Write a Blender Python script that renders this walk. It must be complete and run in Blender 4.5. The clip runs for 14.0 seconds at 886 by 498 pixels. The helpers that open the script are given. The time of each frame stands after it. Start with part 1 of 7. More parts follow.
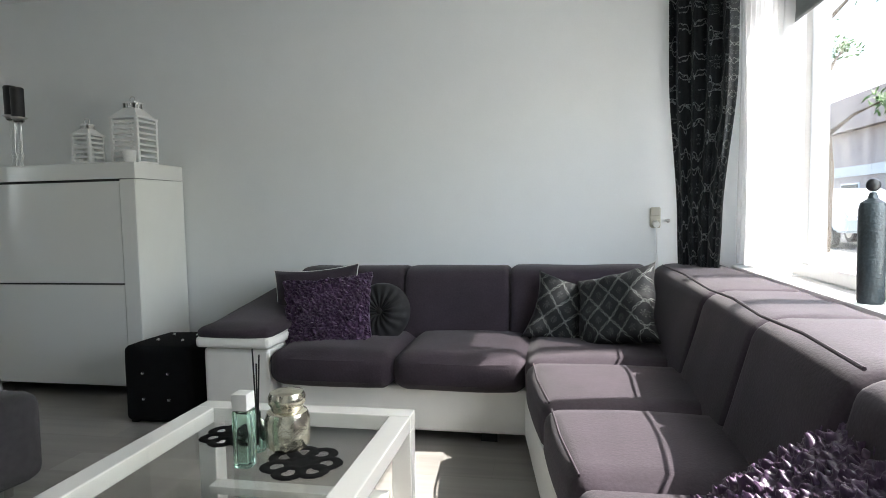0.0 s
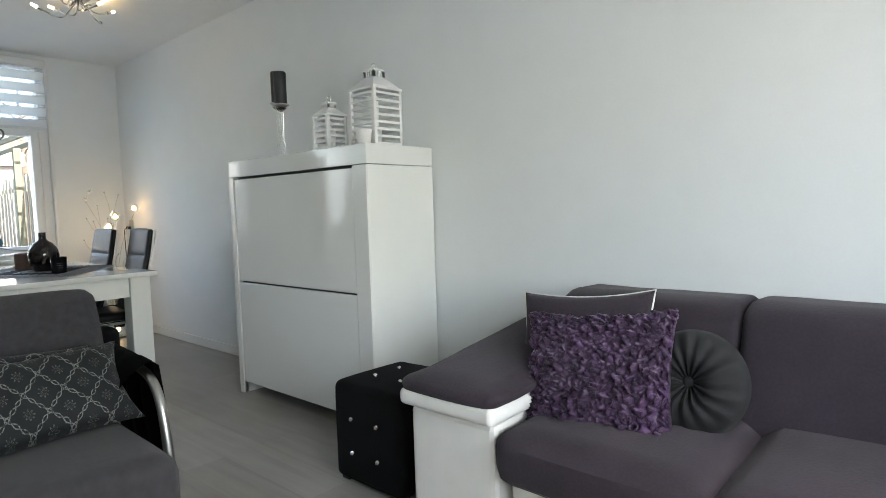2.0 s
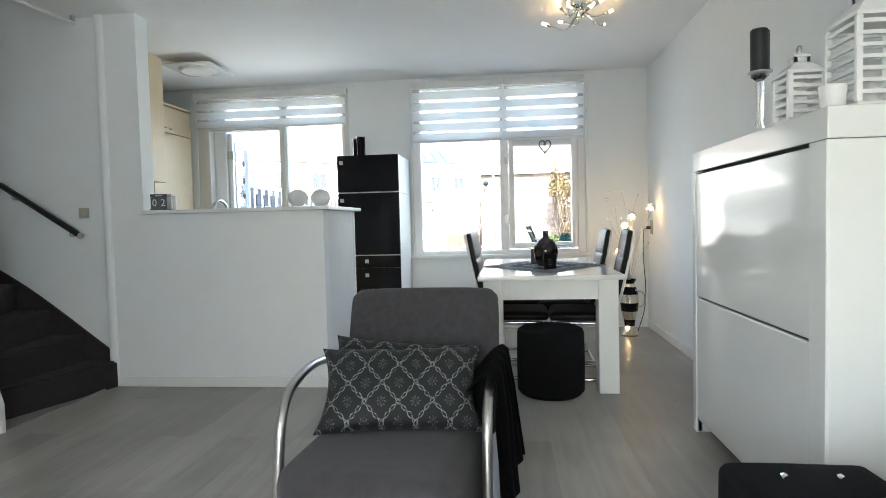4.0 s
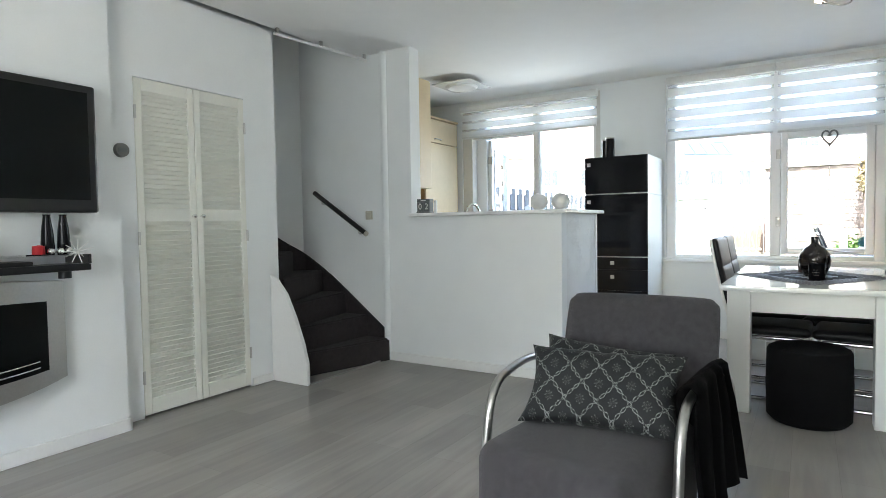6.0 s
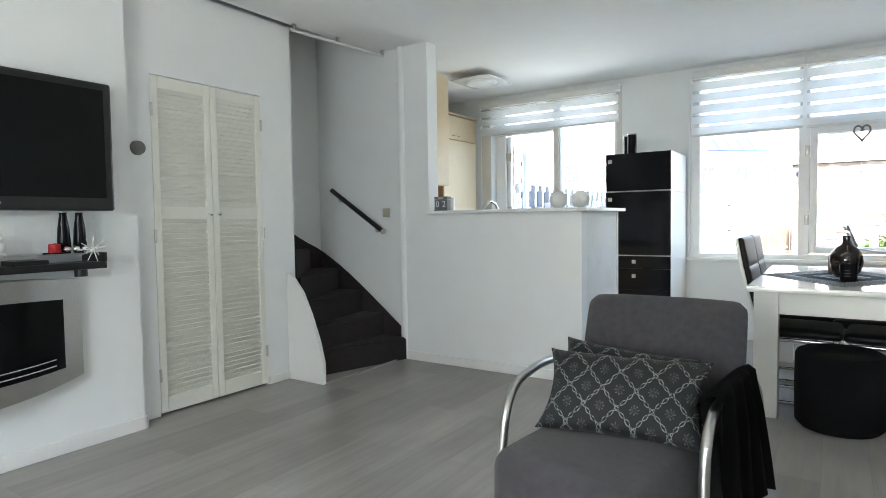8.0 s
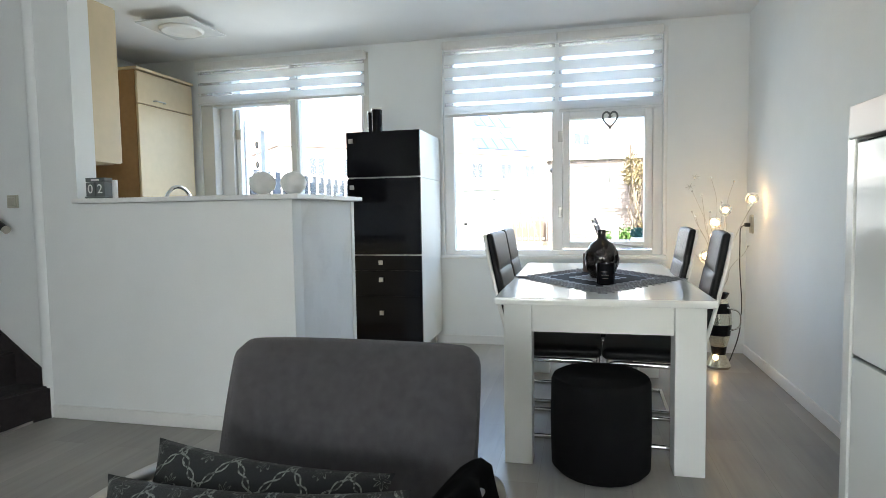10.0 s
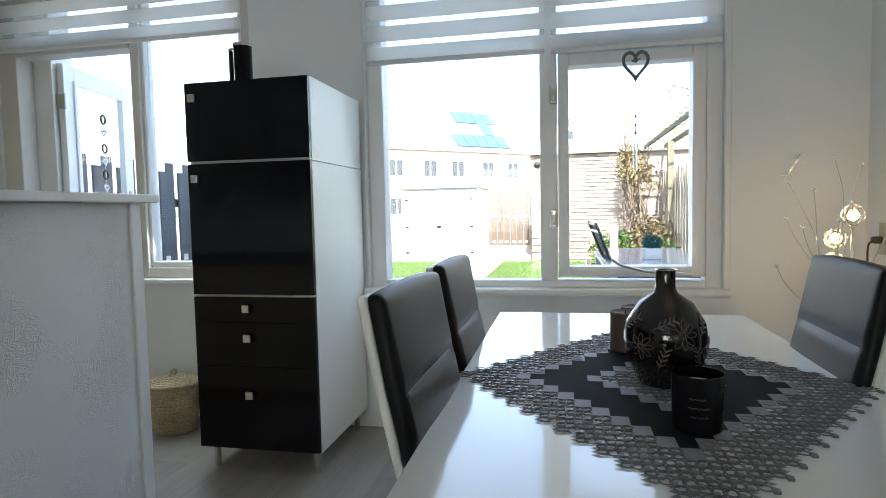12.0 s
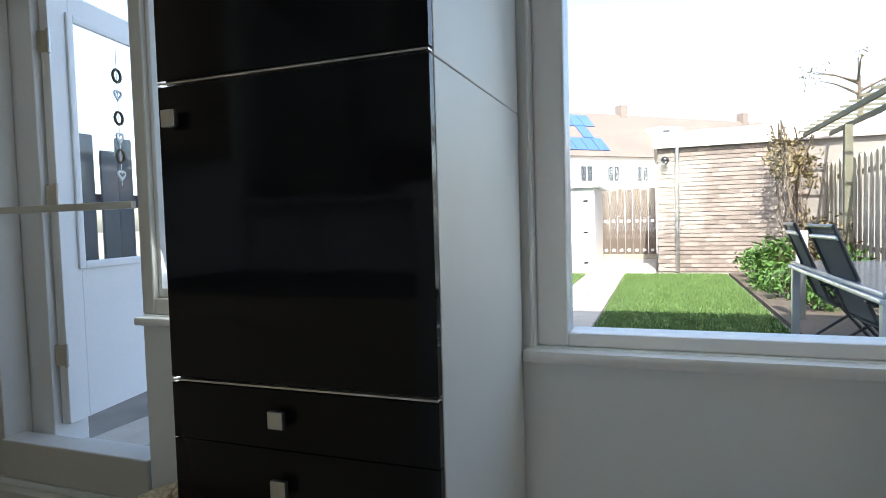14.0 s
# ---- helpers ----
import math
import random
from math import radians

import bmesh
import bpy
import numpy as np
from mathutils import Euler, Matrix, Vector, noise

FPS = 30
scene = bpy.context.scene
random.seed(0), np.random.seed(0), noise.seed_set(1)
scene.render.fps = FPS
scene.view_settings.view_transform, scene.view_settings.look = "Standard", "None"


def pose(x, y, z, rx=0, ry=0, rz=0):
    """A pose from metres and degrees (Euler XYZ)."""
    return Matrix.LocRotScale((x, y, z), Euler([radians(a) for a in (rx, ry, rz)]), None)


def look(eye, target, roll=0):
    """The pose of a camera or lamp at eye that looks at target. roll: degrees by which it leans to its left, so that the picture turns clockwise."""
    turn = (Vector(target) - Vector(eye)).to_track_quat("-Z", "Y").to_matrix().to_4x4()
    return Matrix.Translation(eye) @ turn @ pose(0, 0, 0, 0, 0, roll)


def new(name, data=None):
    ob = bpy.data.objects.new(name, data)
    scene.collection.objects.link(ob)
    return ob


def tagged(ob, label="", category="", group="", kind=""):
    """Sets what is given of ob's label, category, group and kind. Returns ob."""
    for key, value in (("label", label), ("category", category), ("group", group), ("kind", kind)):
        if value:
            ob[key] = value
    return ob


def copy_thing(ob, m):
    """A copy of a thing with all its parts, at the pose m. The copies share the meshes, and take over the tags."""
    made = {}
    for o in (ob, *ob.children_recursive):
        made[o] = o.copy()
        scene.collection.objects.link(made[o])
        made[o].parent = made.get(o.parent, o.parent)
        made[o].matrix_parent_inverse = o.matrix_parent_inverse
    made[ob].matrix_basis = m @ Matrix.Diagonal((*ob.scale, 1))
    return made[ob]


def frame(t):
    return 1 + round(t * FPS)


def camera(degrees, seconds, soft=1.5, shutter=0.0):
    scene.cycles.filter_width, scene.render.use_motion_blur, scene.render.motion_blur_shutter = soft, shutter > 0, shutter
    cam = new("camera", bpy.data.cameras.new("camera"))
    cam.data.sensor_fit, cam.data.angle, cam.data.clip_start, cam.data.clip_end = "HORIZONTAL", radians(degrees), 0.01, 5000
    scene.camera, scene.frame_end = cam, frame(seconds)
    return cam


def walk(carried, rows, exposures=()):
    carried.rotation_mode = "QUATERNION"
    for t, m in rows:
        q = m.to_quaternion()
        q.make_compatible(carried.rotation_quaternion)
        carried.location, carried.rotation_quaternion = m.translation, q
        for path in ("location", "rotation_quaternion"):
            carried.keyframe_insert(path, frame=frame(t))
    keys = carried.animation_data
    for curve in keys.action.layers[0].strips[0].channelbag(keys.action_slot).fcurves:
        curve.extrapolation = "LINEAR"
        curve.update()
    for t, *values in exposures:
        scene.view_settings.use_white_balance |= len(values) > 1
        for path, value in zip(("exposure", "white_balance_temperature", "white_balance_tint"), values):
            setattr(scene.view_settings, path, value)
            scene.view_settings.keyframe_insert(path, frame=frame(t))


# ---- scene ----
cam = camera(74.0, 14.0, soft=0.85, shutter=0.0)
PATH = [
    (0, (0.257, 0.486, 1.113), (-0.11, 2.448, 0.983), -1.1),
    (0.5, (0.208, 0.744, 1.119), (-0.339, 2.663, 0.979), -1.0),
    (1, (0.144, 1.057, 1.117), (-0.662, 2.883, 0.977), -1.3),
    (1.5, (0.07, 1.437, 1.138), (-1.022, 3.105, 0.986), -1.7),
    (2, (-0.061, 1.748, 1.125), (-1.386, 3.24, 0.982), -1.8),
    (2.5, (-0.175, 2.056, 1.136), (-1.792, 3.225, 0.998), -1.7),
    (3, (-0.274, 2.324, 1.114), (-2.131, 3.058, 1.003), -1.5),
    (3.5, (-0.311, 2.507, 1.122), (-2.292, 2.763, 1.021), -1.5),
    (4, (-0.294, 2.642, 1.118), (-2.281, 2.432, 1.027), -1.4),
    (6.5, (-0.165, 2.935, 1.165), (-1.826, 1.825, 1.077), -0.8),
    (7, (-0.156, 2.951, 1.168), (-1.8, 1.815, 1.077), -0.7),
    (9.5, (-1.006, 2.769, 1.154), (-2.861, 2.03, 1.03), -0.9),
    (10, (-1.47, 2.835, 1.147), (-3.413, 2.38, 1.021), -0.9),
    (10.5, (-1.917, 2.862, 1.146), (-3.899, 2.627, 1.018), -1.0),
    (11, (-2.458, 2.922, 1.159), (-4.446, 2.749, 1.031), -1.0),
    (11.5, (-2.91, 2.88, 1.15), (-4.893, 2.649, 1.024), -1.2),
    (12, (-3.404, 2.72, 1.179), (-5.359, 2.318, 1.051), -1.2),
    (12.5, (-3.801, 2.584, 1.179), (-5.715, 2.017, 1.057), -1.1),
    (13, (-4.153, 2.343, 1.157), (-6.046, 1.712, 1.035), -1.1),
    (13.5, (-4.467, 2.172, 1.16), (-6.359, 1.535, 1.034), -1.3),
    (14, (-4.853, 2.015, 1.129), (-6.727, 1.321, 1.034), -1.6),
]
EXPOSURES = [(0, 2.45), (1, 2.75), (2, 3.1), (3, 3.28), (4, 3.4), (7, 3.65), (9.5, 3.58), (10.5, 3.28), (11, 3.1), (12, 2.75), (13, 2.32), (14, 2.08)]
walk(cam, [(t, look(eye, target, roll)) for t, eye, target, roll in PATH], EXPOSURES)

# ---- light ----
SUN_EL, SUN_FROM = 47.0, (1.0, 0.12)
world = bpy.data.worlds.new("sky")
scene.world = world
world.use_nodes = True
sky = world.node_tree.nodes.new("ShaderNodeTexSky")
sky.sky_type = "NISHITA"
sky.sun_disc = False
sky.sun_elevation = radians(SUN_EL)
sky.sun_rotation = math.atan2(SUN_FROM[0], SUN_FROM[1])
sky.dust_density = 2.5
sky.ozone_density = 0.9
world.node_tree.links.new(sky.outputs[0], world.node_tree.nodes["Background"].inputs[0])
world.node_tree.nodes["Background"].inputs[1].default_value = 0.15
sun_data = bpy.data.lights.new("sun", "SUN")
sun_data.energy, sun_data.angle, sun_data.color = 3.2, radians(0.6), (1.0, 0.965, 0.92)
sun = new("sun", sun_data)
_d = Vector((SUN_FROM[0], SUN_FROM[1], 0)).normalized() * math.cos(radians(SUN_EL)) + Vector((0, 0, math.sin(radians(SUN_EL))))
sun.matrix_basis = look(_d * 20, (0, 0, 0))


def window_lamp(name, at, turn, w, h, watts, tilt=90):
    """Sky light that comes in through a window's opening."""
    data = bpy.data.lights.new(name, "AREA")
    data.shape, data.size, data.size_y, data.energy, data.color = "RECTANGLE", w, h, watts, (0.9, 0.985, 1.0)
    ob = new(name, data)
    ob.matrix_basis = pose(*at, tilt, 0, turn)
    return ob


# street window, and the garden windows before their blinds
window_lamp("street_window_light", (1.33, 1.9, 1.4), 90, 1.5, 1.1, 4.4, 72)
window_lamp("dining_window_light", (-6.36, 2.58, 1.4), -90, 1.6, 1.0, 0.7, 72)
window_lamp("kitchen_window_light", (-6.36, 0.62, 1.55), -90, 0.6, 1.2, 1.8, 75)

# ---- materials ----
def mat(name, color=(0.8, 0.8, 0.8), rough=0.5, metal=0.0, bump=0.0, scale=40.0, vary=0.06, coat=0.0, sheen=0.0, emit=0.0, emit_color=(1, 1, 1), spec=0.5, fine=6.0):
    """Principled material: colour varied at two scales, with a fine relief."""
    m = bpy.data.materials.new(name)
    m.use_nodes = True
    nt = m.node_tree
    b = nt.nodes["Principled BSDF"]
    b.inputs["Roughness"].default_value, b.inputs["Metallic"].default_value = rough, metal
    b.inputs["Coat Weight"].default_value, b.inputs["Sheen Weight"].default_value = coat, sheen
    b.inputs["Specular IOR Level"].default_value = spec
    if emit:
        b.inputs["Emission Color"].default_value = (*emit_color, 1)
        b.inputs["Emission Strength"].default_value = emit
    co = nt.nodes.new("ShaderNodeTexCoord")
    big, small = nt.nodes.new("ShaderNodeTexNoise"), nt.nodes.new("ShaderNodeTexNoise")
    big.inputs["Scale"].default_value, small.inputs["Scale"].default_value = scale / 20, scale
    small.inputs["Detail"].default_value = fine
    for n in (big, small):
        nt.links.new(co.outputs["Object"], n.inputs["Vector"])
    mix = nt.nodes.new("ShaderNodeMath")
    mix.operation = "ADD"
    nt.links.new(big.outputs[0], mix.inputs[0])
    nt.links.new(small.outputs[0], mix.inputs[1])
    ramp = nt.nodes.new("ShaderNodeValToRGB")
    ramp.color_ramp.elements[0].position, ramp.color_ramp.elements[1].position = 0.3, 0.7
    ramp.color_ramp.elements[0].color = (*[c * (1 - vary) for c in color], 1)
    ramp.color_ramp.elements[1].color = (*[min(1, c * (1 + vary)) for c in color], 1)
    half = nt.nodes.new("ShaderNodeMath")
    half.operation = "MULTIPLY"
    half.inputs[1].default_value = 0.5
    nt.links.new(mix.outputs[0], half.inputs[0])
    nt.links.new(half.outputs[0], ramp.inputs[0])
    nt.links.new(ramp.outputs[0], b.inputs["Base Color"])
    if bump:
        bp = nt.nodes.new("ShaderNodeBump")
        bp.inputs["Strength"].default_value, bp.inputs["Distance"].default_value = bump, 0.004
        nt.links.new(small.outputs[0], bp.inputs["Height"])
        nt.links.new(bp.outputs[0], b.inputs["Normal"])
    return m


def nodes_of(m):
    return m.node_tree, m.node_tree.nodes["Principled BSDF"]


def calc(nt, op, a, b=0.0, c=None):
    """A Math node of the tree; a, b and c are sockets or numbers."""
    n = nt.nodes.new("ShaderNodeMath")
    n.operation = op
    for k, v in enumerate((a, b) if c is None else (a, b, c)):
        if isinstance(v, (int, float)):
            n.inputs[k].default_value = v
        else:
            nt.links.new(v, n.inputs[k])
    return n.outputs[0]


def mix_color(nt, fac, a, b):
    n = nt.nodes.new("ShaderNodeMix")
    n.data_type = "RGBA"
    for k, v in ((0, fac), (6, a), (7, b)):
        if isinstance(v, tuple):
            n.inputs[k].default_value = (*v, 1)
        elif isinstance(v, (int, float)):
            n.inputs[k].default_value = v
        else:
            nt.links.new(v, n.inputs[k])
    return n.outputs[2]


def axes_of(nt, scale=(1, 1, 1), turn=0.0):
    co, mp, sp = nt.nodes.new("ShaderNodeTexCoord"), nt.nodes.new("ShaderNodeMapping"), nt.nodes.new("ShaderNodeSeparateXYZ")
    mp.inputs["Scale"].default_value = scale
    mp.inputs["Rotation"].default_value[2] = turn
    nt.links.new(co.outputs["Object"], mp.inputs["Vector"])
    nt.links.new(mp.outputs[0], sp.inputs[0])
    return mp.outputs[0], sp.outputs


def damask(name, ground, thread, across, cell=0.13, tall=1.15):
    """Dark cloth with a woven lattice of chain links round small rosettes. across: the two local axes it is drawn on."""
    m = mat(name, ground, 0.6, sheen=0.03, spec=0.3, bump=0.35, scale=600, vary=0.2)
    nt, b = nodes_of(m)
    old = b.inputs["Base Color"].links[0].from_socket
    vec, xyz = axes_of(nt)
    noise_n = nt.nodes.new("ShaderNodeTexNoise")
    noise_n.inputs["Scale"].default_value = 30
    nt.links.new(vec, noise_n.inputs["Vector"])
    wob = calc(nt, "MULTIPLY", calc(nt, "SUBTRACT", noise_n.outputs[0], 0.5), 0.06)
    u = calc(nt, "ADD", calc(nt, "DIVIDE", xyz["XYZ".index(across[0])], cell), wob)
    v = calc(nt, "ADD", calc(nt, "DIVIDE", xyz["XYZ".index(across[1])], cell * tall), wob)
    p, q = calc(nt, "ADD", u, v), calc(nt, "SUBTRACT", u, v)

    def link(a, along):
        # distance from the lattice line, and loops that run along it
        d = calc(nt, "ABSOLUTE", calc(nt, "SUBTRACT", calc(nt, "FRACT", a), 0.5))
        wave = calc(nt, "MULTIPLY", calc(nt, "ABSOLUTE", calc(nt, "SINE", calc(nt, "MULTIPLY", along, 9.42))), 0.06)
        return calc(nt, "LESS_THAN", calc(nt, "ABSOLUTE", calc(nt, "SUBTRACT", d, wave)), 0.02)

    lines = calc(nt, "MAXIMUM", link(p, q), link(q, p))
    cu, cv = calc(nt, "SUBTRACT", calc(nt, "FRACT", p), 0.0), calc(nt, "SUBTRACT", calc(nt, "FRACT", q), 0.0)
    cu = calc(nt, "SUBTRACT", calc(nt, "FRACT", calc(nt, "ADD", cu, 0.5)), 0.5)
    cv = calc(nt, "SUBTRACT", calc(nt, "FRACT", calc(nt, "ADD", cv, 0.5)), 0.5)
    rad = calc(nt, "SQRT", calc(nt, "ADD", calc(nt, "MULTIPLY", cu, cu), calc(nt, "MULTIPLY", cv, cv)))
    ang = calc(nt, "ARCTAN2", cv, cu)
    petal = calc(nt, "ADD", 0.12, calc(nt, "MULTIPLY", calc(nt, "COSINE", calc(nt, "MULTIPLY", ang, 8)), 0.07))
    rose = calc(nt, "LESS_THAN", calc(nt, "ABSOLUTE", calc(nt, "SUBTRACT", rad, petal)), 0.022)
    rose = calc(nt, "MULTIPLY", rose, 0.6)
    worn = nt.nodes.new("ShaderNodeTexNoise")
    worn.inputs["Scale"].default_value, worn.inputs["Detail"].default_value = 140, 2
    nt.links.new(vec, worn.inputs["Vector"])
    gap = calc(nt, "MINIMUM", calc(nt, "MAXIMUM", calc(nt, "MULTIPLY", calc(nt, "SUBTRACT", worn.outputs[0], 0.36), 6), 0.15), 1.0)
    fac = calc(nt, "MULTIPLY", calc(nt, "MAXIMUM", lines, rose), gap)
    nt.links.new(mix_color(nt, calc(nt, "MULTIPLY", fac, 0.85), old, thread), b.inputs["Base Color"])
    return m


def glass(name, tint=(1, 1, 1), rough=0.0):
    m = bpy.data.materials.new(name)
    m.use_nodes = True
    b = m.node_tree.nodes["Principled BSDF"]
    b.inputs["Base Color"].default_value = (*tint, 1)
    b.inputs["Roughness"].default_value = rough
    b.inputs["Transmission Weight"].default_value = 1.0
    b.inputs["IOR"].default_value = 1.45
    return m


def pane_glass(name):
    """Thin window glass: clear, with the mirror gloss of its surface."""
    m = bpy.data.materials.new(name)
    m.use_nodes = True
    nt = m.node_tree
    nt.nodes.remove(nt.nodes["Principled BSDF"])
    out = nt.nodes["Material Output"]
    clear, gloss, mixs, fr = (nt.nodes.new(k) for k in ("ShaderNodeBsdfTransparent", "ShaderNodeBsdfGlossy", "ShaderNodeMixShader", "ShaderNodeLayerWeight"))
    clear.inputs[0].default_value = (0.97, 0.98, 0.975, 1)
    gloss.inputs["Roughness"].default_value = 0.02
    shine = calc(nt, "ADD", 0.03, calc(nt, "MULTIPLY", calc(nt, "POWER", fr.outputs["Facing"], 5.0), 0.6))
    for a, b in ((shine, mixs.inputs[0]), (clear.outputs[0], mixs.inputs[1]), (gloss.outputs[0], mixs.inputs[2]), (mixs.outputs[0], out.inputs[0])):
        nt.links.new(a, b)
    return m


def sheer_cloth(name, color, clear=0.35, dense=0.5):
    m = bpy.data.materials.new(name)
    m.use_nodes = True
    nt = m.node_tree
    nt.nodes.remove(nt.nodes["Principled BSDF"])
    out = nt.nodes["Material Output"]
    tr, tl, df, m1, m2 = (nt.nodes.new(k) for k in ("ShaderNodeBsdfTransparent", "ShaderNodeBsdfTranslucent", "ShaderNodeBsdfDiffuse", "ShaderNodeMixShader", "ShaderNodeMixShader"))
    for n in (tl, df):
        n.inputs[0].default_value = (*color, 1)
    m1.inputs[0].default_value, m2.inputs[0].default_value = dense, clear
    for a, b in ((tl.outputs[0], m1.inputs[1]), (df.outputs[0], m1.inputs[2]), (m1.outputs[0], m2.inputs[1]), (tr.outputs[0], m2.inputs[2]), (m2.outputs[0], out.inputs[0])):
        nt.links.new(a, b)
    return m


WALL = mat("wall_paint", (0.81, 0.832, 0.828), 0.75, bump=0.12, scale=120, vary=0.02)
CEIL = mat("ceiling_paint", (0.84, 0.84, 0.83), 0.8, bump=0.08, scale=150, vary=0.02)
TRIM = mat("white_gloss_paint", (0.8, 0.8, 0.785), 0.35, bump=0.03, scale=60, vary=0.03)
LACQUER = mat("white_lacquer", (0.78, 0.785, 0.755), 0.11, vary=0.01, coat=0.35, scale=5)
LACQUER_FRONT = mat("white_cabinet_lacquer", (0.78, 0.785, 0.755), 0.07, vary=0.01, spec=0.28, scale=5)
LACQUER_SIDE = mat("white_satin_side", (0.78, 0.79, 0.75), 0.4, vary=0.02, scale=8)
LOUVRE = mat("cream_louvre_paint", (0.77, 0.77, 0.7), 0.45, bump=0.05, scale=80, vary=0.03)
BLACK_GLOSS = mat("black_gloss_front", (0.007, 0.007, 0.009), 0.07, vary=0.1, spec=0.17, scale=5)
BLACK_PLASTIC = mat("black_plastic", (0.012, 0.012, 0.013), 0.3, vary=0.15, scale=60)
SCREEN = mat("dark_screen", (0.006, 0.007, 0.007), 0.12, vary=0.1, scale=5, spec=0.15)
CHROME = mat("chrome", (0.75, 0.75, 0.74), 0.1, metal=1.0, vary=0.04, scale=30)
STEEL = mat("brushed_steel", (0.55, 0.54, 0.52), 0.32, metal=1.0, vary=0.08, scale=90, bump=0.06)
LEATHER = mat("black_leather", (0.008, 0.008, 0.009), 0.42, spec=0.2, bump=0.25, scale=350, vary=0.2)
WHITE_LEATHER = mat("white_leather", (0.84, 0.83, 0.79), 0.42, bump=0.2, scale=260, vary=0.04)
MICROFIBRE = mat("aubergine_microfibre", (0.03, 0.0205, 0.029), 0.9, bump=0.3, scale=120, vary=0.34, sheen=0.08)
GREY_FABRIC = mat("charcoal_weave", (0.042, 0.039, 0.043), 0.92, bump=0.5, scale=700, vary=0.3, sheen=0.1)
VELVET = mat("black_velvet", (0.004, 0.004, 0.0045), 0.95, bump=0.3, scale=300, vary=0.3, spec=0.2)
CARPET = mat("stair_carpet", (0.026, 0.02, 0.021), 0.95, bump=0.9, scale=500, vary=0.35)
PURPLE = mat("purple_ruffle", (0.056, 0.026, 0.066), 0.32, bump=0.4, scale=160, vary=0.6, sheen=0.1)
GREY_SATIN = mat("grey_pleat", (0.008, 0.008, 0.009), 0.8, bump=0.2, scale=200, vary=0.2, sheen=0.05)
GLASS = pane_glass("window_glass")
CLEAR = glass("clear_glass", (0.97, 0.98, 0.97))
GREEN_GLASS = glass("green_glass", (0.62, 0.93, 0.8), 0.08)
BULB = mat("warm_bulb", (1, 0.8, 0.5), 0.4, emit=3, emit_color=(1.0, 0.66, 0.3))
BULB_SOFT = mat("warm_globe_bulb", (1, 0.8, 0.5), 0.4, emit=3.4, emit_color=(1.0, 0.62, 0.26))
LACE = mat("silver_lace", (0.15, 0.15, 0.16), 0.5, bump=0.4, scale=500, vary=0.25)
SATIN_BLACK = mat("black_satin", (0.005, 0.005, 0.007), 0.8, bump=0.2, scale=120, vary=0.3, spec=0.08)
BLIND = sheer_cloth("zebra_blind_cloth", (0.86, 0.86, 0.84), 0.03, 0.42)
BLIND_NET = sheer_cloth("zebra_blind_net", (0.85, 0.85, 0.84), 0.72)
SHEER = sheer_cloth("sheer_curtain", (0.92, 0.92, 0.92), 0.42, 0.25)
DAMASK = damask("damask_curtain", (0.02, 0.025, 0.028), (0.3, 0.32, 0.32), "YZ", cell=0.15, tall=1.75)
DAMASK_CUSHION = damask("damask_cushion", (0.009, 0.01, 0.011), (0.21, 0.225, 0.21), "XY", cell=0.115)
BEECH = mat("cream_kitchen_front", (0.62, 0.5, 0.32), 0.4, vary=0.06, scale=14)
BEECH_DARK = mat("beech_side", (0.33, 0.19, 0.08), 0.5, vary=0.15, scale=25)
MARBLE_GREY = mat("grey_board", (0.14, 0.15, 0.15), 0.5, vary=0.1)
DARK_WOOD = mat("handrail_black", (0.015, 0.014, 0.014), 0.35, vary=0.2)
SEAGRASS = mat("seagrass", (0.46, 0.38, 0.25), 0.8, bump=0.8, scale=90, vary=0.6)
MERCURY = mat("mercury_glass", (0.72, 0.68, 0.55), 0.16, metal=0.92, bump=0.35, scale=70, vary=0.35)
CERAMIC_WHITE = mat("white_ceramic", (0.75, 0.75, 0.73), 0.35, bump=0.25, scale=80, vary=0.05)
RED = mat("red_felt", (0.45, 0.01, 0.015), 0.7, vary=0.15)
BROWN_WAX = mat("brown_candle", (0.1, 0.06, 0.05), 0.6, vary=0.15)
IVORY = mat("ivory_plastic", (0.5, 0.48, 0.4), 0.4, vary=0.03)
CABLE = mat("dark_cable", (0.03, 0.028, 0.03), 0.5)
# white paint toned to taupe: its backlit shade is put into the colour
BACKLIT_PAINT = mat("backlit_frame_paint", (0.62, 0.6, 0.55), 0.4, vary=0.04, scale=30)

# grey wood-look floor: long boards, faint joints, streaky grain
FLOOR = mat("grey_laminate", (0.2, 0.185, 0.165), 0.34, vary=0.04, scale=10)
nt, b = nodes_of(FLOOR)
vec, xyz = axes_of(nt)
brick = nt.nodes.new("ShaderNodeTexBrick")
brick.inputs["Scale"].default_value = 1.0
brick.inputs["Brick Width"].default_value, brick.inputs["Row Height"].default_value = 1.3, 0.19
brick.inputs["Mortar Size"].default_value, brick.inputs["Mortar Smooth"].default_value = 0.0008, 0.5
brick.inputs["Color1"].default_value, brick.inputs["Color2"].default_value = (0.25, 0.237, 0.218, 1), (0.325, 0.308, 0.285, 1)
brick.inputs["Mortar"].default_value = (0.19, 0.18, 0.165, 1)
nt.links.new(vec, brick.inputs["Vector"])
gm, gn = nt.nodes.new("ShaderNodeMapping"), nt.nodes.new("ShaderNodeTexNoise")
gm.inputs["Scale"].default_value = (1.1, 13, 1)
gn.inputs["Scale"].default_value, gn.inputs["Detail"].default_value, gn.inputs["Distortion"].default_value = 1.6, 8, 0.6
nt.links.new(vec, gm.inputs["Vector"])
nt.links.new(gm.outputs[0], gn.inputs["Vector"])
bl = nt.nodes.new("ShaderNodeTexNoise")
bl.inputs["Scale"].default_value = 1.7
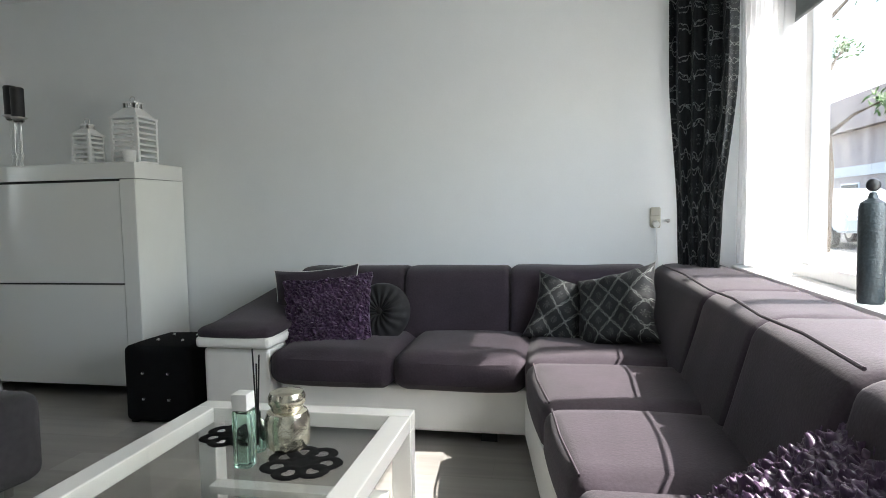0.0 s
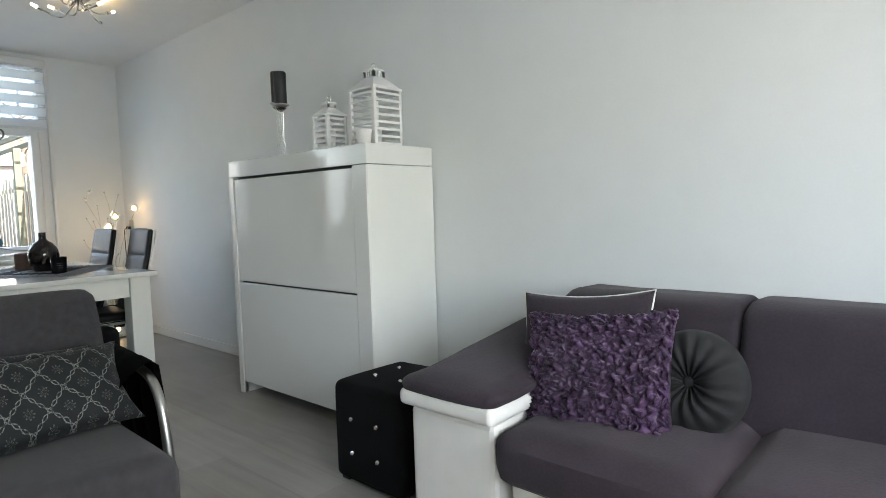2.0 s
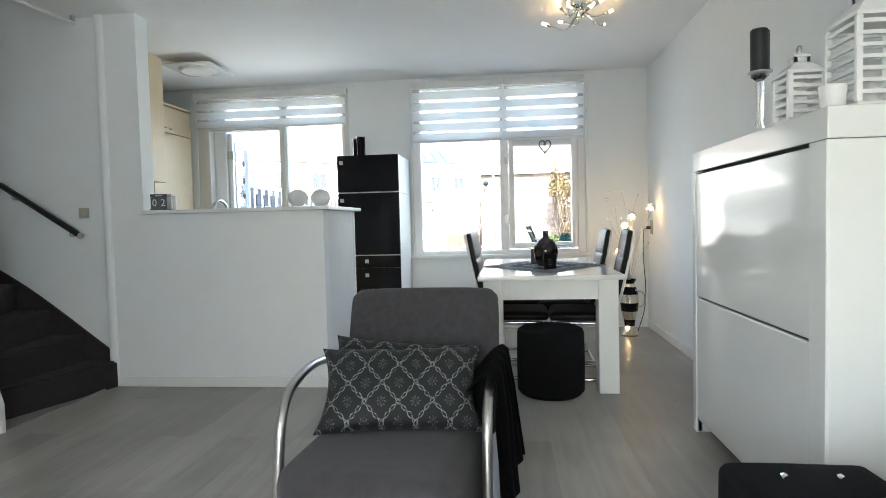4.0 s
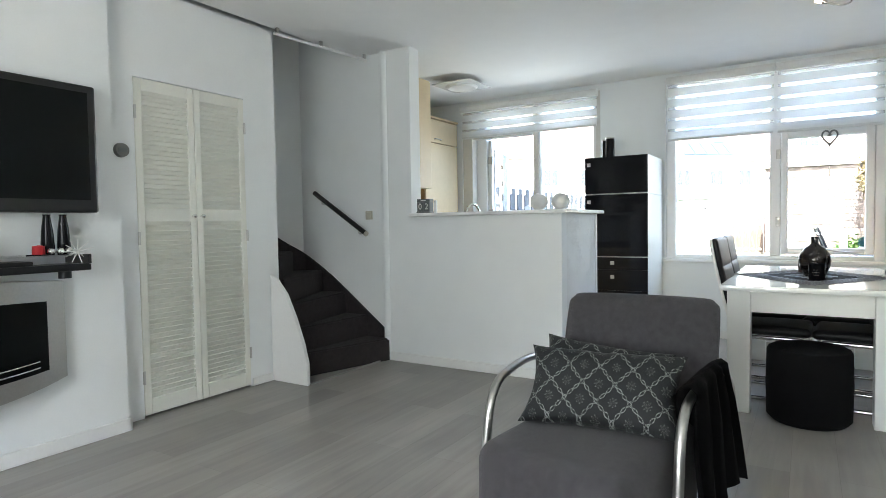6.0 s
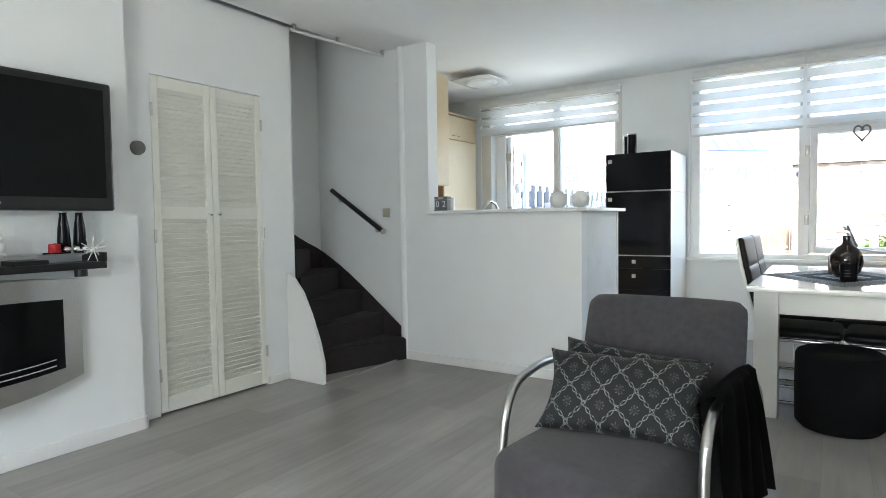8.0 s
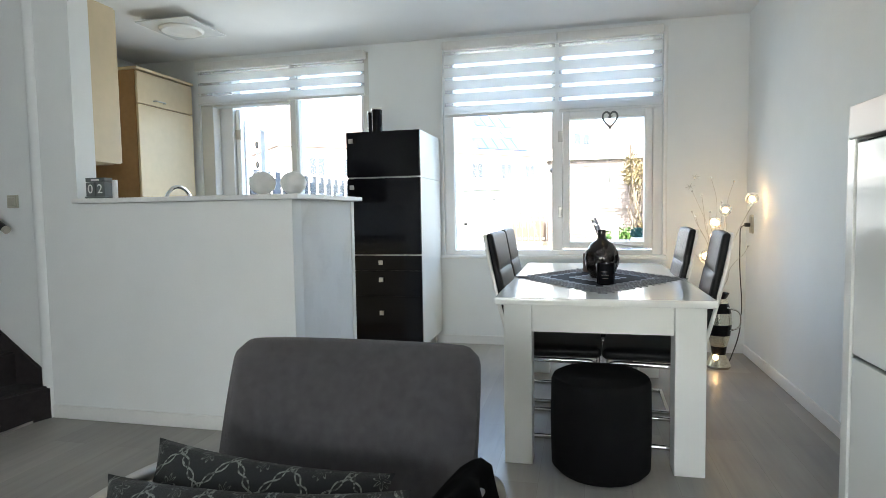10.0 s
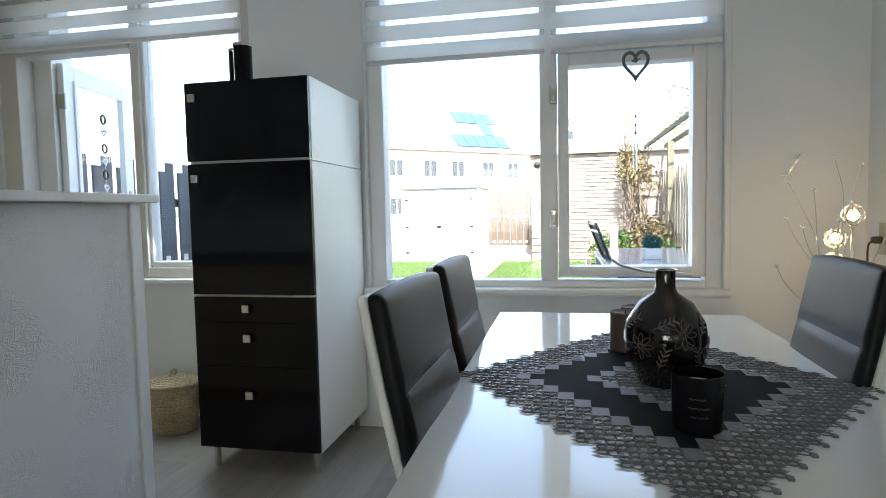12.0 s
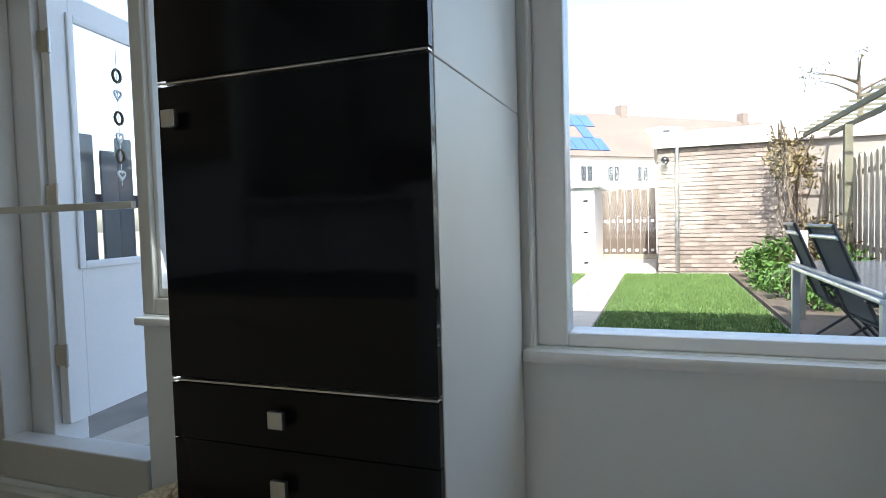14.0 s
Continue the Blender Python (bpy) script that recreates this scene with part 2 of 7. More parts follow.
nt.links.new(vec, bl.inputs["Vector"])
streak = calc(nt, "ADD", calc(nt, "MULTIPLY", gn.outputs[0], 0.55), calc(nt, "MULTIPLY", bl.outputs[0], 0.45))
gain = calc(nt, "ADD", 0.38, calc(nt, "MULTIPLY", streak, 1.2))
mul = nt.nodes.new("ShaderNodeVectorMath")
mul.operation = "SCALE"
nt.links.new(brick.outputs["Color"], mul.inputs[0])
nt.links.new(gain, mul.inputs["Scale"])
nt.links.new(mul.outputs[0], b.inputs["Base Color"])
nt.links.new(calc(nt, "ADD", 0.24, calc(nt, "MULTIPLY", gn.outputs[0], 0.25)), b.inputs["Roughness"])
fb = nt.nodes.new("ShaderNodeBump")
fb.inputs["Strength"].default_value, fb.inputs["Distance"].default_value = 0.12, 0.002
nt.links.new(gn.outputs[0], fb.inputs["Height"])
nt.links.new(fb.outputs[0], b.inputs["Normal"])

# rough trowelled plaster of the breakfast bar's end
PLASTER = mat("trowelled_plaster", (0.76, 0.77, 0.76), 0.6, vary=0.02)
nt, b = nodes_of(PLASTER)
vec, xyz = axes_of(nt)
pn, pm = nt.nodes.new("ShaderNodeTexNoise"), nt.nodes.new("ShaderNodeTexNoise")
pn.inputs["Scale"].default_value, pn.inputs["Detail"].default_value, pn.inputs["Distortion"].default_value = 42, 3, 2.2
pm.inputs["Scale"].default_value = 5
for n in (pn, pm):
    nt.links.new(vec, n.inputs["Vector"])
ridge = calc(nt, "ABSOLUTE", calc(nt, "SUBTRACT", pn.outputs[0], 0.5))
ridge = calc(nt, "SUBTRACT", 1.0, calc(nt, "MINIMUM", calc(nt, "MULTIPLY", ridge, 14), 1.0))
patch = calc(nt, "MINIMUM", calc(nt, "MAXIMUM", calc(nt, "MULTIPLY", calc(nt, "SUBTRACT", pm.outputs[0], 0.45), 6), 0.0), 1.0)
pb = nt.nodes.new("ShaderNodeBump")
pb.inputs["Strength"].default_value, pb.inputs["Distance"].default_value = 0.55, 0.005
nt.links.new(calc(nt, "MULTIPLY", ridge, patch), pb.inputs["Height"])
nt.links.new(pb.outputs[0], b.inputs["Normal"])


# ---- mesh helpers ----
ORIGIN = {}


def thing(name, label, category, at=(0, 0, 0), group="", kind=""):
    ob = new(name)
    ob.empty_display_size = 0.05
    ob.location = at
    ORIGIN[ob] = Vector(at)
    return tagged(ob, label, category, group, kind)


def part(name, bm, material, parent=None, label="", smooth=True, angle=35):
    """Links a bmesh as one mesh object; under a parent its places are taken in the world and laid relative to the parent."""
    if parent is not None:
        off = ORIGIN.get(parent, Vector())
        bmesh.ops.translate(bm, verts=bm.verts, vec=-off)
    bmesh.ops.recalc_face_normals(bm, faces=bm.faces)
    me = bpy.data.meshes.new(name)
    for f in bm.faces:
        f.smooth = smooth
    for e in bm.edges:
        if len(e.link_faces) == 2:
            turn = e.calc_face_angle(0)
            a, c = sorted(f.calc_area() for f in e.link_faces)
            # flat panels keep true mirror faces up to their bevels
            if turn > radians(angle) or (turn > radians(12) and c > 15 * a):
                e.smooth = False
    bm.to_mesh(me)
    bm.free()
    me.materials.append(material)
    ob = new(name, me)
    if parent is not None:
        ob.parent = parent
        ORIGIN[ob] = ORIGIN.get(parent, Vector())
    if label:
        ob["label"] = label
    return ob


def box(bm, x0, x1, y0, y1, z0, z1, bevel=0.0, seg=2):
    r = bmesh.ops.create_cube(bm, size=1.0, matrix=Matrix.LocRotScale(((x0 + x1) / 2, (y0 + y1) / 2, (z0 + z1) / 2), None, (abs(x1 - x0), abs(y1 - y0), abs(z1 - z0))))
    if bevel:
        edges = list({e for v in r["verts"] for e in v.link_edges})
        bmesh.ops.bevel(bm, geom=edges, offset=bevel, segments=seg, affect="EDGES", profile=0.5)
    return bm


def boxed(*a, **k):
    return box(bmesh.new(), *a, **k)


def rod(bm, p0, p1, r0, r1=None, seg=14, caps=True):
    p0, p1 = Vector(p0), Vector(p1)
    d = p1 - p0
    q = d.to_track_quat("Z", "Y").to_matrix().to_4x4()
    bmesh.ops.create_cone(bm, cap_ends=caps, segments=seg, radius1=r0, radius2=r0 if r1 is None else r1, depth=d.length, matrix=Matrix.Translation((p0 + p1) / 2) @ q)
    return bm


def ball(bm, at, r, seg=16, squash=1.0):
    bmesh.ops.create_uvsphere(bm, u_segments=seg, v_segments=max(6, seg * 2 // 3), radius=r, matrix=Matrix.LocRotScale(Vector(at), None, (1, 1, squash)))
    return bm


def tube(bm, pts, r, seg=10, closed=False):
    """A round bar along a line of points."""
    pts = [Vector(p) for p in pts]
    n = len(pts)
    rings, side = [], None
    for i, p in enumerate(pts):
        a = pts[(i - 1) % n] if closed or i else pts[0]
        c = pts[(i + 1) % n] if closed or i < n - 1 else pts[-1]
        t = (c - a).normalized()
        if side is None:
            side = t.orthogonal().normalized()
        side = (side - t * side.dot(t)).normalized()
        up = t.cross(side)
        rr = r[i] if isinstance(r, (list, tuple)) else r
        rings.append([bm.verts.new(p + rr * (math.cos(2 * math.pi * k / seg) * side + math.sin(2 * math.pi * k / seg) * up)) for k in range(seg)])
    for i in range(n if closed else n - 1):
        a, c = rings[i], rings[(i + 1) % n]
        for k in range(seg):
            bm.faces.new((a[k], a[(k + 1) % seg], c[(k + 1) % seg], c[k]))
    if not closed:
        bm.faces.new(rings[0][::-1])
        bm.faces.new(rings[-1])
    return bm


def bent(pts, radius, steps=6):
    """A line of points with its corners rounded."""
    pts = [Vector(p) for p in pts]
    out = [pts[0]]
    for a, p, c in zip(pts, pts[1:], pts[2:]):
        u, v = (a - p), (c - p)
        d = min(radius, u.length / 2, v.length / 2)
        s, e = p + u.normalized() * d, p + v.normalized() * d
        for k in range(steps + 1):
            w = k / steps
            out.append((1 - w) ** 2 * s + 2 * w * (1 - w) * p + w * w * e)
    return out + [pts[-1]]


def turned(bm, profile, at=(0, 0, 0), seg=32, close=True):
    """A body of revolution about the upright through at; profile: radius and height."""
    rings = []
    for r, z in profile:
        rings.append([bm.verts.new((at[0] + r * math.cos(2 * math.pi * k / seg), at[1] + r * math.sin(2 * math.pi * k / seg), at[2] + z)) for k in range(seg)])
    for a, c in zip(rings, rings[1:]):
        for k in range(seg):
            bm.faces.new((a[k], a[(k + 1) % seg], c[(k + 1) % seg], c[k]))
    if close:
        bm.faces.new(rings[0][::-1])
        bm.faces.new(rings[-1])
    return bm


def prism(bm, outline, axis, lo, hi, bevel=0.0):
    """An outline drawn on the two other axes and pushed along axis from lo to hi."""
    def at(p, w):
        q = list(p)
        q.insert("xyz".index(axis), w)
        return q
    a = [bm.verts.new(at(p, lo)) for p in outline]
    c = [bm.verts.new(at(p, hi)) for p in outline]
    n = len(outline)
    faces = [bm.faces.new(a[::-1]), bm.faces.new(c)]
    faces += [bm.faces.new((a[k], a[(k + 1) % n], c[(k + 1) % n], c[k])) for k in range(n)]
    if bevel:
        bmesh.ops.bevel(bm, geom=list({e for f in faces for e in f.edges}), offset=bevel, segments=2, affect="EDGES", profile=0.5)
    return bm


def puffed(bm, x0, x1, y0, y1, z0, z1, bevel=0.06, crown=0.02, wave=0.006, cuts=10, seed=0.0, seg=4):
    """An upholstered block: rounded edges, swollen faces and slight unevenness."""
    r = bmesh.ops.create_cube(bm, size=1.0, matrix=Matrix.LocRotScale(((x0 + x1) / 2, (y0 + y1) / 2, (z0 + z1) / 2), None, (x1 - x0, y1 - y0, z1 - z0)))
    edges = list({e for v in r["verts"] for e in v.link_edges})
    bmesh.ops.bevel(bm, geom=edges, offset=bevel, segments=seg, affect="EDGES", profile=0.5)
    fresh = [v for v in bm.verts]
    faces = [f for f in bm.faces if f.calc_area() > bevel * bevel * 2]
    bmesh.ops.subdivide_edges(bm, edges=list({e for f in faces for e in f.edges if e.calc_length() > 3 * bevel}), cuts=cuts, use_grid_fill=True)
    c, h = Vector(((x0 + x1) / 2, (y0 + y1) / 2, (z0 + z1) / 2)), Vector(((x1 - x0) / 2, (y1 - y0) / 2, (z1 - z0) / 2))
    for v in bm.verts:
        d = v.co - c
        u = [abs(d[k]) / h[k] for k in range(3)]
        for k in range(3):
            if u[k] > 0.97:
                i, j = (k + 1) % 3, (k + 2) % 3
                s = max(0.0, 1 - u[i] ** 2) * max(0.0, 1 - u[j] ** 2)
                v.co[k] += math.copysign(crown * s ** 0.6, d[k])
        v.co += Vector(noise.noise_vector(v.co * 4 + Vector((seed, 0, 0)))) * wave
    return bm


def cushion(bm, w, h, t, n=28, pinch=0.12, wave=0.006, seed=0.0, ruffle=0.0):
    """A scatter cushion in its own axes: w along x, h along y, thick along z, pinched at its corners."""
    for side in (1, -1):
        grid = []
        for i in range(n + 1):
            row = []
            for j in range(n + 1):
                u, v = 2 * i / n - 1, 2 * j / n - 1
                e = max(0.0, (1 - u ** 4) * (1 - v ** 4)) ** 0.5
                x = u * w / 2 * (1 - pinch * (1 - v * v) * abs(u) ** 3)
                y = v * h / 2 * (1 - pinch * (1 - u * u) * abs(v) ** 3)
                z = side * t / 2 * e
                p = Vector((x, y, z))
                p += Vector(noise.noise_vector(p * 9 + Vector((seed, side, 0)))) * wave * e
                if ruffle and side > 0:
                    q = p * 44 + Vector((seed, 3, 0))
                    fold = noise.noise_vector(q * 0.5)
                    p.z += ruffle * (abs(noise.noise(q + fold * 2.2)) * 2.2) * min(1, e * 7)
                    p += Vector((fold.x, fold.y, 0)) * ruffle * 0.7 * min(1, e * 7)
                row.append(bm.verts.new(p))
            grid.append(row)
        for i in range(n):
            for j in range(n):
                f = (grid[i][j], grid[i + 1][j], grid[i + 1][j + 1], grid[i][j + 1])
                bm.faces.new(f if side > 0 else f[::-1])
    bmesh.ops.remove_doubles(bm, verts=[v for v in bm.verts if v.is_boundary], dist=0.0004)
    return bm


def structure(name, bm, material, label, category, smooth=False):
    return tagged(part(name, bm, material, None, "", smooth), label, category, kind="structure")

# ---- structure ----
CEIL_Z, WIN_X, SOFA_Y, STREET_X, TV_Y, DOOR_Y, BAR_X = 2.62, -6.45, 4.09, 1.38, -0.40, -0.52, -4.2
KITCHEN_Y = -1.35
structure("floor", boxed(-6.45, STREET_X, KITCHEN_Y, SOFA_Y, -0.12, 0.0), FLOOR, "grey wood-look laminate floor with soft sheen", "floor")
bm = boxed(-6.45, STREET_X, -0.46, SOFA_Y, CEIL_Z, CEIL_Z + 0.15)
box(bm, -6.45, BAR_X - 0.12, KITCHEN_Y, -0.46, CEIL_Z, CEIL_Z + 0.15)
structure("ceiling", bm, CEIL, "smooth white painted ceiling", "ceiling")
structure("wall_sofa_side", boxed(-6.85, STREET_X + 0.35, SOFA_Y, SOFA_Y + 0.2, -0.12, CEIL_Z + 0.15), WALL, "plain white painted long wall behind the corner sofa", "wall")

# garden-side wall with the dining window and the kitchen window and door
W1 = (1.69, 3.475, 0.775, 2.57)
W2 = (-0.68, 1.02, 0.82, 2.56)
DOOR2 = (-0.53, 0.235)
X0, X1 = WIN_X - 0.3, WIN_X
bm = boxed(X0, X1, W1[1], SOFA_Y, -0.12, CEIL_Z)
box(bm, X0, X1, W1[0], W1[1], -0.12, W1[2])
box(bm, X0, X1, W1[0], W1[1], W1[3], CEIL_Z)
box(bm, X0, X1, W2[1], W1[0], -0.12, CEIL_Z)
box(bm, X0, X1, DOOR2[1] + 0.03, W2[1], -0.12, W2[2])
box(bm, X0, X1, DOOR2[0] - 0.15, DOOR2[1] + 0.03, -0.12, 0.12)
box(bm, X0, X1, W2[0], W2[1], W2[3], CEIL_Z)
box(bm, X0, X1, KITCHEN_Y - 0.2, W2[0], -0.12, CEIL_Z)
structure("wall_garden", bm, WALL, "white painted wall with two large garden windows", "wall")
structure("wall_upper_garden", boxed(X0, X1, -4, 6.4, CEIL_Z + 0.002, CEIL_Z + 2.9), mat("outer_render", (0.7, 0.7, 0.68), 0.8, bump=0.2), "upper storey wall above the garden windows", "wall")
structure("roof", boxed(X0 - 0.2, STREET_X + 0.6, -4, 6.4, CEIL_Z + 2.902, CEIL_Z + 3.1), mat("roof_felt", (0.1, 0.1, 0.1), 0.9), "flat dark roof over the upper storey", "roof")

# street-side wall
S = (1.15, 3.92, 0.78, 2.42)
bm = boxed(STREET_X, STREET_X + 0.3, S[1], SOFA_Y, -0.12, CEIL_Z)
box(bm, STREET_X, STREET_X + 0.3, S[0], S[1], -0.12, S[2])
box(bm, STREET_X, STREET_X + 0.3, S[0], S[1], S[3], CEIL_Z)
box(bm, STREET_X, STREET_X + 0.3, TV_Y - 0.3, S[0], -0.12, CEIL_Z)
structure("wall_street", bm, WALL, "white painted street-side wall with a wide window", "wall")
structure("wall_upper_street", boxed(STREET_X, STREET_X + 0.3, -4, 6.4, CEIL_Z + 0.002, CEIL_Z + 2.9), bpy.data.materials["outer_render"], "upper storey wall above the street window", "wall")

# chimney breast with the television, wall with the louvred closet doors
structure("wall_chimney_breast", box(boxed(-2.06, STREET_X, TV_Y - 0.3, TV_Y, 0, 1.23), -2.026, STREET_X, TV_Y - 0.3, TV_Y, 1.23, CEIL_Z), WALL, "white chimney breast carrying the television", "wall")
bm = boxed(-2.228, -2.06, DOOR_Y - 0.1, DOOR_Y, 0, CEIL_Z)
box(bm, -3.325, -3.036, DOOR_Y - 0.1, DOOR_Y, 0, CEIL_Z)
box(bm, -3.036, -2.228, DOOR_Y - 0.1, DOOR_Y, 2.07, CEIL_Z)
structure("wall_closet", bm, WALL, "white wall round the louvred closet doors", "wall")
structure("wall_closet_inside", boxed(-3.16, -2.1, DOOR_Y - 0.2, DOOR_Y - 0.14, 0, CEIL_Z), WALL, "white wall behind the closet doors", "wall")

# added block, never in view: closes the open gap against leaking daylight
structure("wall_behind_breast", boxed(-1.598, STREET_X + 0.3, -1.555, -0.702, 0.002, CEIL_Z + 0.2), WALL, "unseen block added behind the chimney breast to keep daylight out", "wall")

# stairwell
structure("wall_stairwell_back", boxed(-4.45, -1.6, -1.35, -1.15, 0, 5.2), WALL, "white stairwell back wall", "wall")
structure("wall_stairwell_inner", boxed(-3.15, -1.6, -0.78, -0.70, 0, 5.2), WALL, "white wall between closet and stairs", "wall")
structure("wall_stairwell_end", boxed(-1.7, -1.6, -1.15, -0.78, 0, 5.2), WALL, "white wall at the far end of the stairwell", "wall")
structure("wall_stairwell_front", boxed(-4.22, -1.6, -0.46, -0.36, CEIL_Z + 0.15, 5.2), WALL, "white upper wall of the stairwell", "wall")
structure("wall_stairwell_kitchen", boxed(-4.34, -4.22, -1.15, -0.19, 0, 5.2), WALL, "white wall that carries the handrail", "wall")
structure("ceiling_stairwell", boxed(-4.45, -1.6, -1.35, -0.36, 5.2, 5.3), CEIL, "white ceiling over the stairs", "ceiling")

# kitchen side
structure("wall_kitchen_back", boxed(-6.45, -4.45, KITCHEN_Y - 0.2, KITCHEN_Y, 0, CEIL_Z), WALL, "white kitchen wall behind the cabinets", "wall")
structure("wall_pier", boxed(-4.34, BAR_X, -0.19, 0.115, 0, CEIL_Z), WALL, "white wall pier beside the stairs", "wall")
bm = bmesh.new()
rod(bm, (BAR_X - 0.01, -0.155, 0), (BAR_X - 0.01, -0.155, CEIL_Z), 0.035, seg=16)
structure("trim_pipe_casing", bm, WALL, "white painted rounded pipe casing", "trim", True)
bm = boxed(BAR_X - 0.1, BAR_X, 0.115, 1.415, 0, 1.222)
structure("wall_bar_front", bm, WALL, "white half-height wall of the breakfast bar", "wall")
structure("wall_bar_end", boxed(-4.985, BAR_X - 0.1, 1.315, 1.41, 0, 1.222), PLASTER, "white trowelled plaster end of the breakfast bar", "wall")
structure("trim_bar_end", boxed(-5.03, -4.985, 1.305, 1.418, 0, 1.222, bevel=0.004), TRIM, "white painted batten at the end of the bar", "trim")
bm = boxed(BAR_X - 0.26, BAR_X + 0.045, 0.117, 1.47, 1.224, 1.25, bevel=0.004)
box(bm, -5.05, BAR_X - 0.262, 1.27, 1.47, 1.224, 1.25, bevel=0.004)
tagged(part("bar_top", bm, TRIM, None, smooth=False), "white painted shelf top of the breakfast bar", "bar top", kind="structure")
structure("wall_outer_kitchen", boxed(-6.75, 1.68, -4.0, -1.56, -0.12, CEIL_Z + 3), WALL, "plain outer wall beyond the kitchen", "wall")
structure("wall_outer_sofa", boxed(-6.75, 1.68, SOFA_Y + 0.202, 6.4, -0.12, CEIL_Z + 2.9), WALL, "plain neighbouring wall", "wall")

# skirtings
def skirting(name, x0, x1, y0, y1, h=0.075):
    structure(name, boxed(x0, x1, y0, y1, 0, h, bevel=0.004), TRIM, "white painted skirting board", "baseboard")

skirting("baseboard_sofa_wall", WIN_X + 0.014, STREET_X, SOFA_Y - 0.014, SOFA_Y)
skirting("baseboard_garden", WIN_X, WIN_X + 0.014, 1.03, SOFA_Y - 0.002)
skirting("baseboard_tv", -2.074, STREET_X, TV_Y, TV_Y + 0.016)
skirting("baseboard_tv_return", -2.076, -2.06, DOOR_Y, TV_Y + 0.016)
skirting("baseboard_bar", BAR_X, BAR_X + 0.014, -0.12, 1.43)
skirting("baseboard_bar_end", -5.04, BAR_X + 0.014, 1.42, 1.434)
skirting("baseboard_closet", -3.262, -3.05, DOOR_Y, DOOR_Y + 0.012, 0.06)


def frame_bars(bm, x0, x1, bars):
    for y0, y1, z0, z1 in bars:
        box(bm, x0, x1, y0, y1, z0, z1, bevel=0.006)
    return bm


def pane(name, parent, x, y0, y1, z0, z1):
    ob = part(name, boxed(x - 0.003, x + 0.003, y0, y1, z0, z1), GLASS, parent, smooth=False)
    ob.visible_shadow = False
    return ob


# dining window: fixed light, hinged sash, top lights behind the blinds
win = thing("window_1", "white wooden dining-room window with an opening sash", "window", (WIN_X, 2.58, W1[2]), kind="structure")
y0, y1, z0, z1 = W1
bm = frame_bars(bmesh.new(), WIN_X - 0.13, WIN_X - 0.02, [(y0, y0 + 0.085, z0, z1), (y1 - 0.075, y1, z0, z1), (y0 + 0.085, y1 - 0.075, z0, z0 + 0.038), (y0 + 0.085, y1 - 0.075, z1 - 0.07, z1), (2.605, 2.692, z0 + 0.038, z1 - 0.07), (2.7, y1 - 0.075, 1.955, 2.04)])
part("window_frame", bm, TRIM, win, smooth=False)
bm = frame_bars(bmesh.new(), WIN_X - 0.11, WIN_X - 0.005, [(2.696, 2.75, 0.832, 1.95), (3.335, 3.396, 0.832, 1.95), (2.75, 3.335, 0.832, 0.885), (2.75, 3.335, 1.89, 1.95)])
sash = part("sash", bm, TRIM, win, "white hinged window sash")
pane("pane", win, WIN_X - 0.075, 1.775, 2.605, 0.813, 2.5)
pane("pane", win, WIN_X - 0.06, 2.75, 3.335, 0.885, 1.89)
pane("pane", win, WIN_X - 0.075, 2.7, 3.4, 2.04, 2.5)
part("window_sill", boxed(WIN_X - 0.01, WIN_X + 0.045, y0 - 0.03, y1 + 0.03, z0 - 0.035, z0 - 0.002, bevel=0.006), TRIM, win, "white painted narrow sill")
bm = frame_bars(bmesh.new(), WIN_X, WIN_X + 0.018, [(y0 - 0.012, y0, z0, z1), (y1, y1 + 0.03, z0, z1)])
part("architrave", bm, TRIM, win)
for hz in (1.75, 1.13):
    bm = boxed(WIN_X - 0.003, WIN_X + 0.008, 2.655, 2.695, hz - 0.045, hz + 0.045, bevel=0.004)
    box(bm, WIN_X + 0.008, WIN_X + 0.022, 2.668, 2.684, hz - 0.03, hz + 0.02, bevel=0.004)
    part("hinge", bm, STEEL, win, "small steel window hinge")
bm = bmesh.new()
tube(bm, bent([(WIN_X + 0.012, 3.3, 0.845), (WIN_X + 0.03, 3.12, 0.862), (WIN_X + 0.032, 2.99, 0.895), (WIN_X + 0.032, 2.955, 0.925)], 0.02), 0.007, 8)
box(bm, WIN_X - 0.004, WIN_X + 0.02, 3.25, 3.33, 0.832, 0.857, bevel=0.004)
part("stay_bar", bm, STEEL, win, "steel casement stay resting on the sash")

# kitchen window and open back door
win = thing("window_2", "white wooden kitchen window beside the back door", "window", (WIN_X, 0.6, W2[2]), kind="structure")
y0, y1, z0, z1 = W2
bm = frame_bars(bmesh.new(), WIN_X - 0.14, WIN_X - 0.02, [(y0, y0 + 0.13, 0.12, z1), (y1 - 0.06, y1, z0, z1), (0.242, 0.3, z0, z1), (0.3, y1 - 0.06, z0, z0 + 0.06), (y0 + 0.13, y1 - 0.06, z1 - 0.07, z1), (y0 + 0.13, 0.235, 2.17, 2.25)])
part("window_frame", bm, BACKLIT_PAINT, win, smooth=False)
bm = frame_bars(bmesh.new(), WIN_X - 0.12, WIN_X - 0.04, [(0.3, 0.32, z0 + 0.06, z1 - 0.07), (0.93, 0.96, z0 + 0.06, z1 - 0.07), (0.32, 0.93, z0 + 0.06, z0 + 0.095)])
part("sash", bm, TRIM, win)
pane("pane", win, WIN_X - 0.08, 0.32, 0.93, z0 + 0.095, z1 - 0.07)
pane("pane", win, WIN_X - 0.08, y0 + 0.13, 0.235, 2.25, z1 - 0.07)
part("window_sill", boxed(WIN_X - 0.02, WIN_X + 0.04, 0.262, y1 + 0.02, z0 - 0.03, z0 - 0.002, bevel=0.006), TRIM, win)
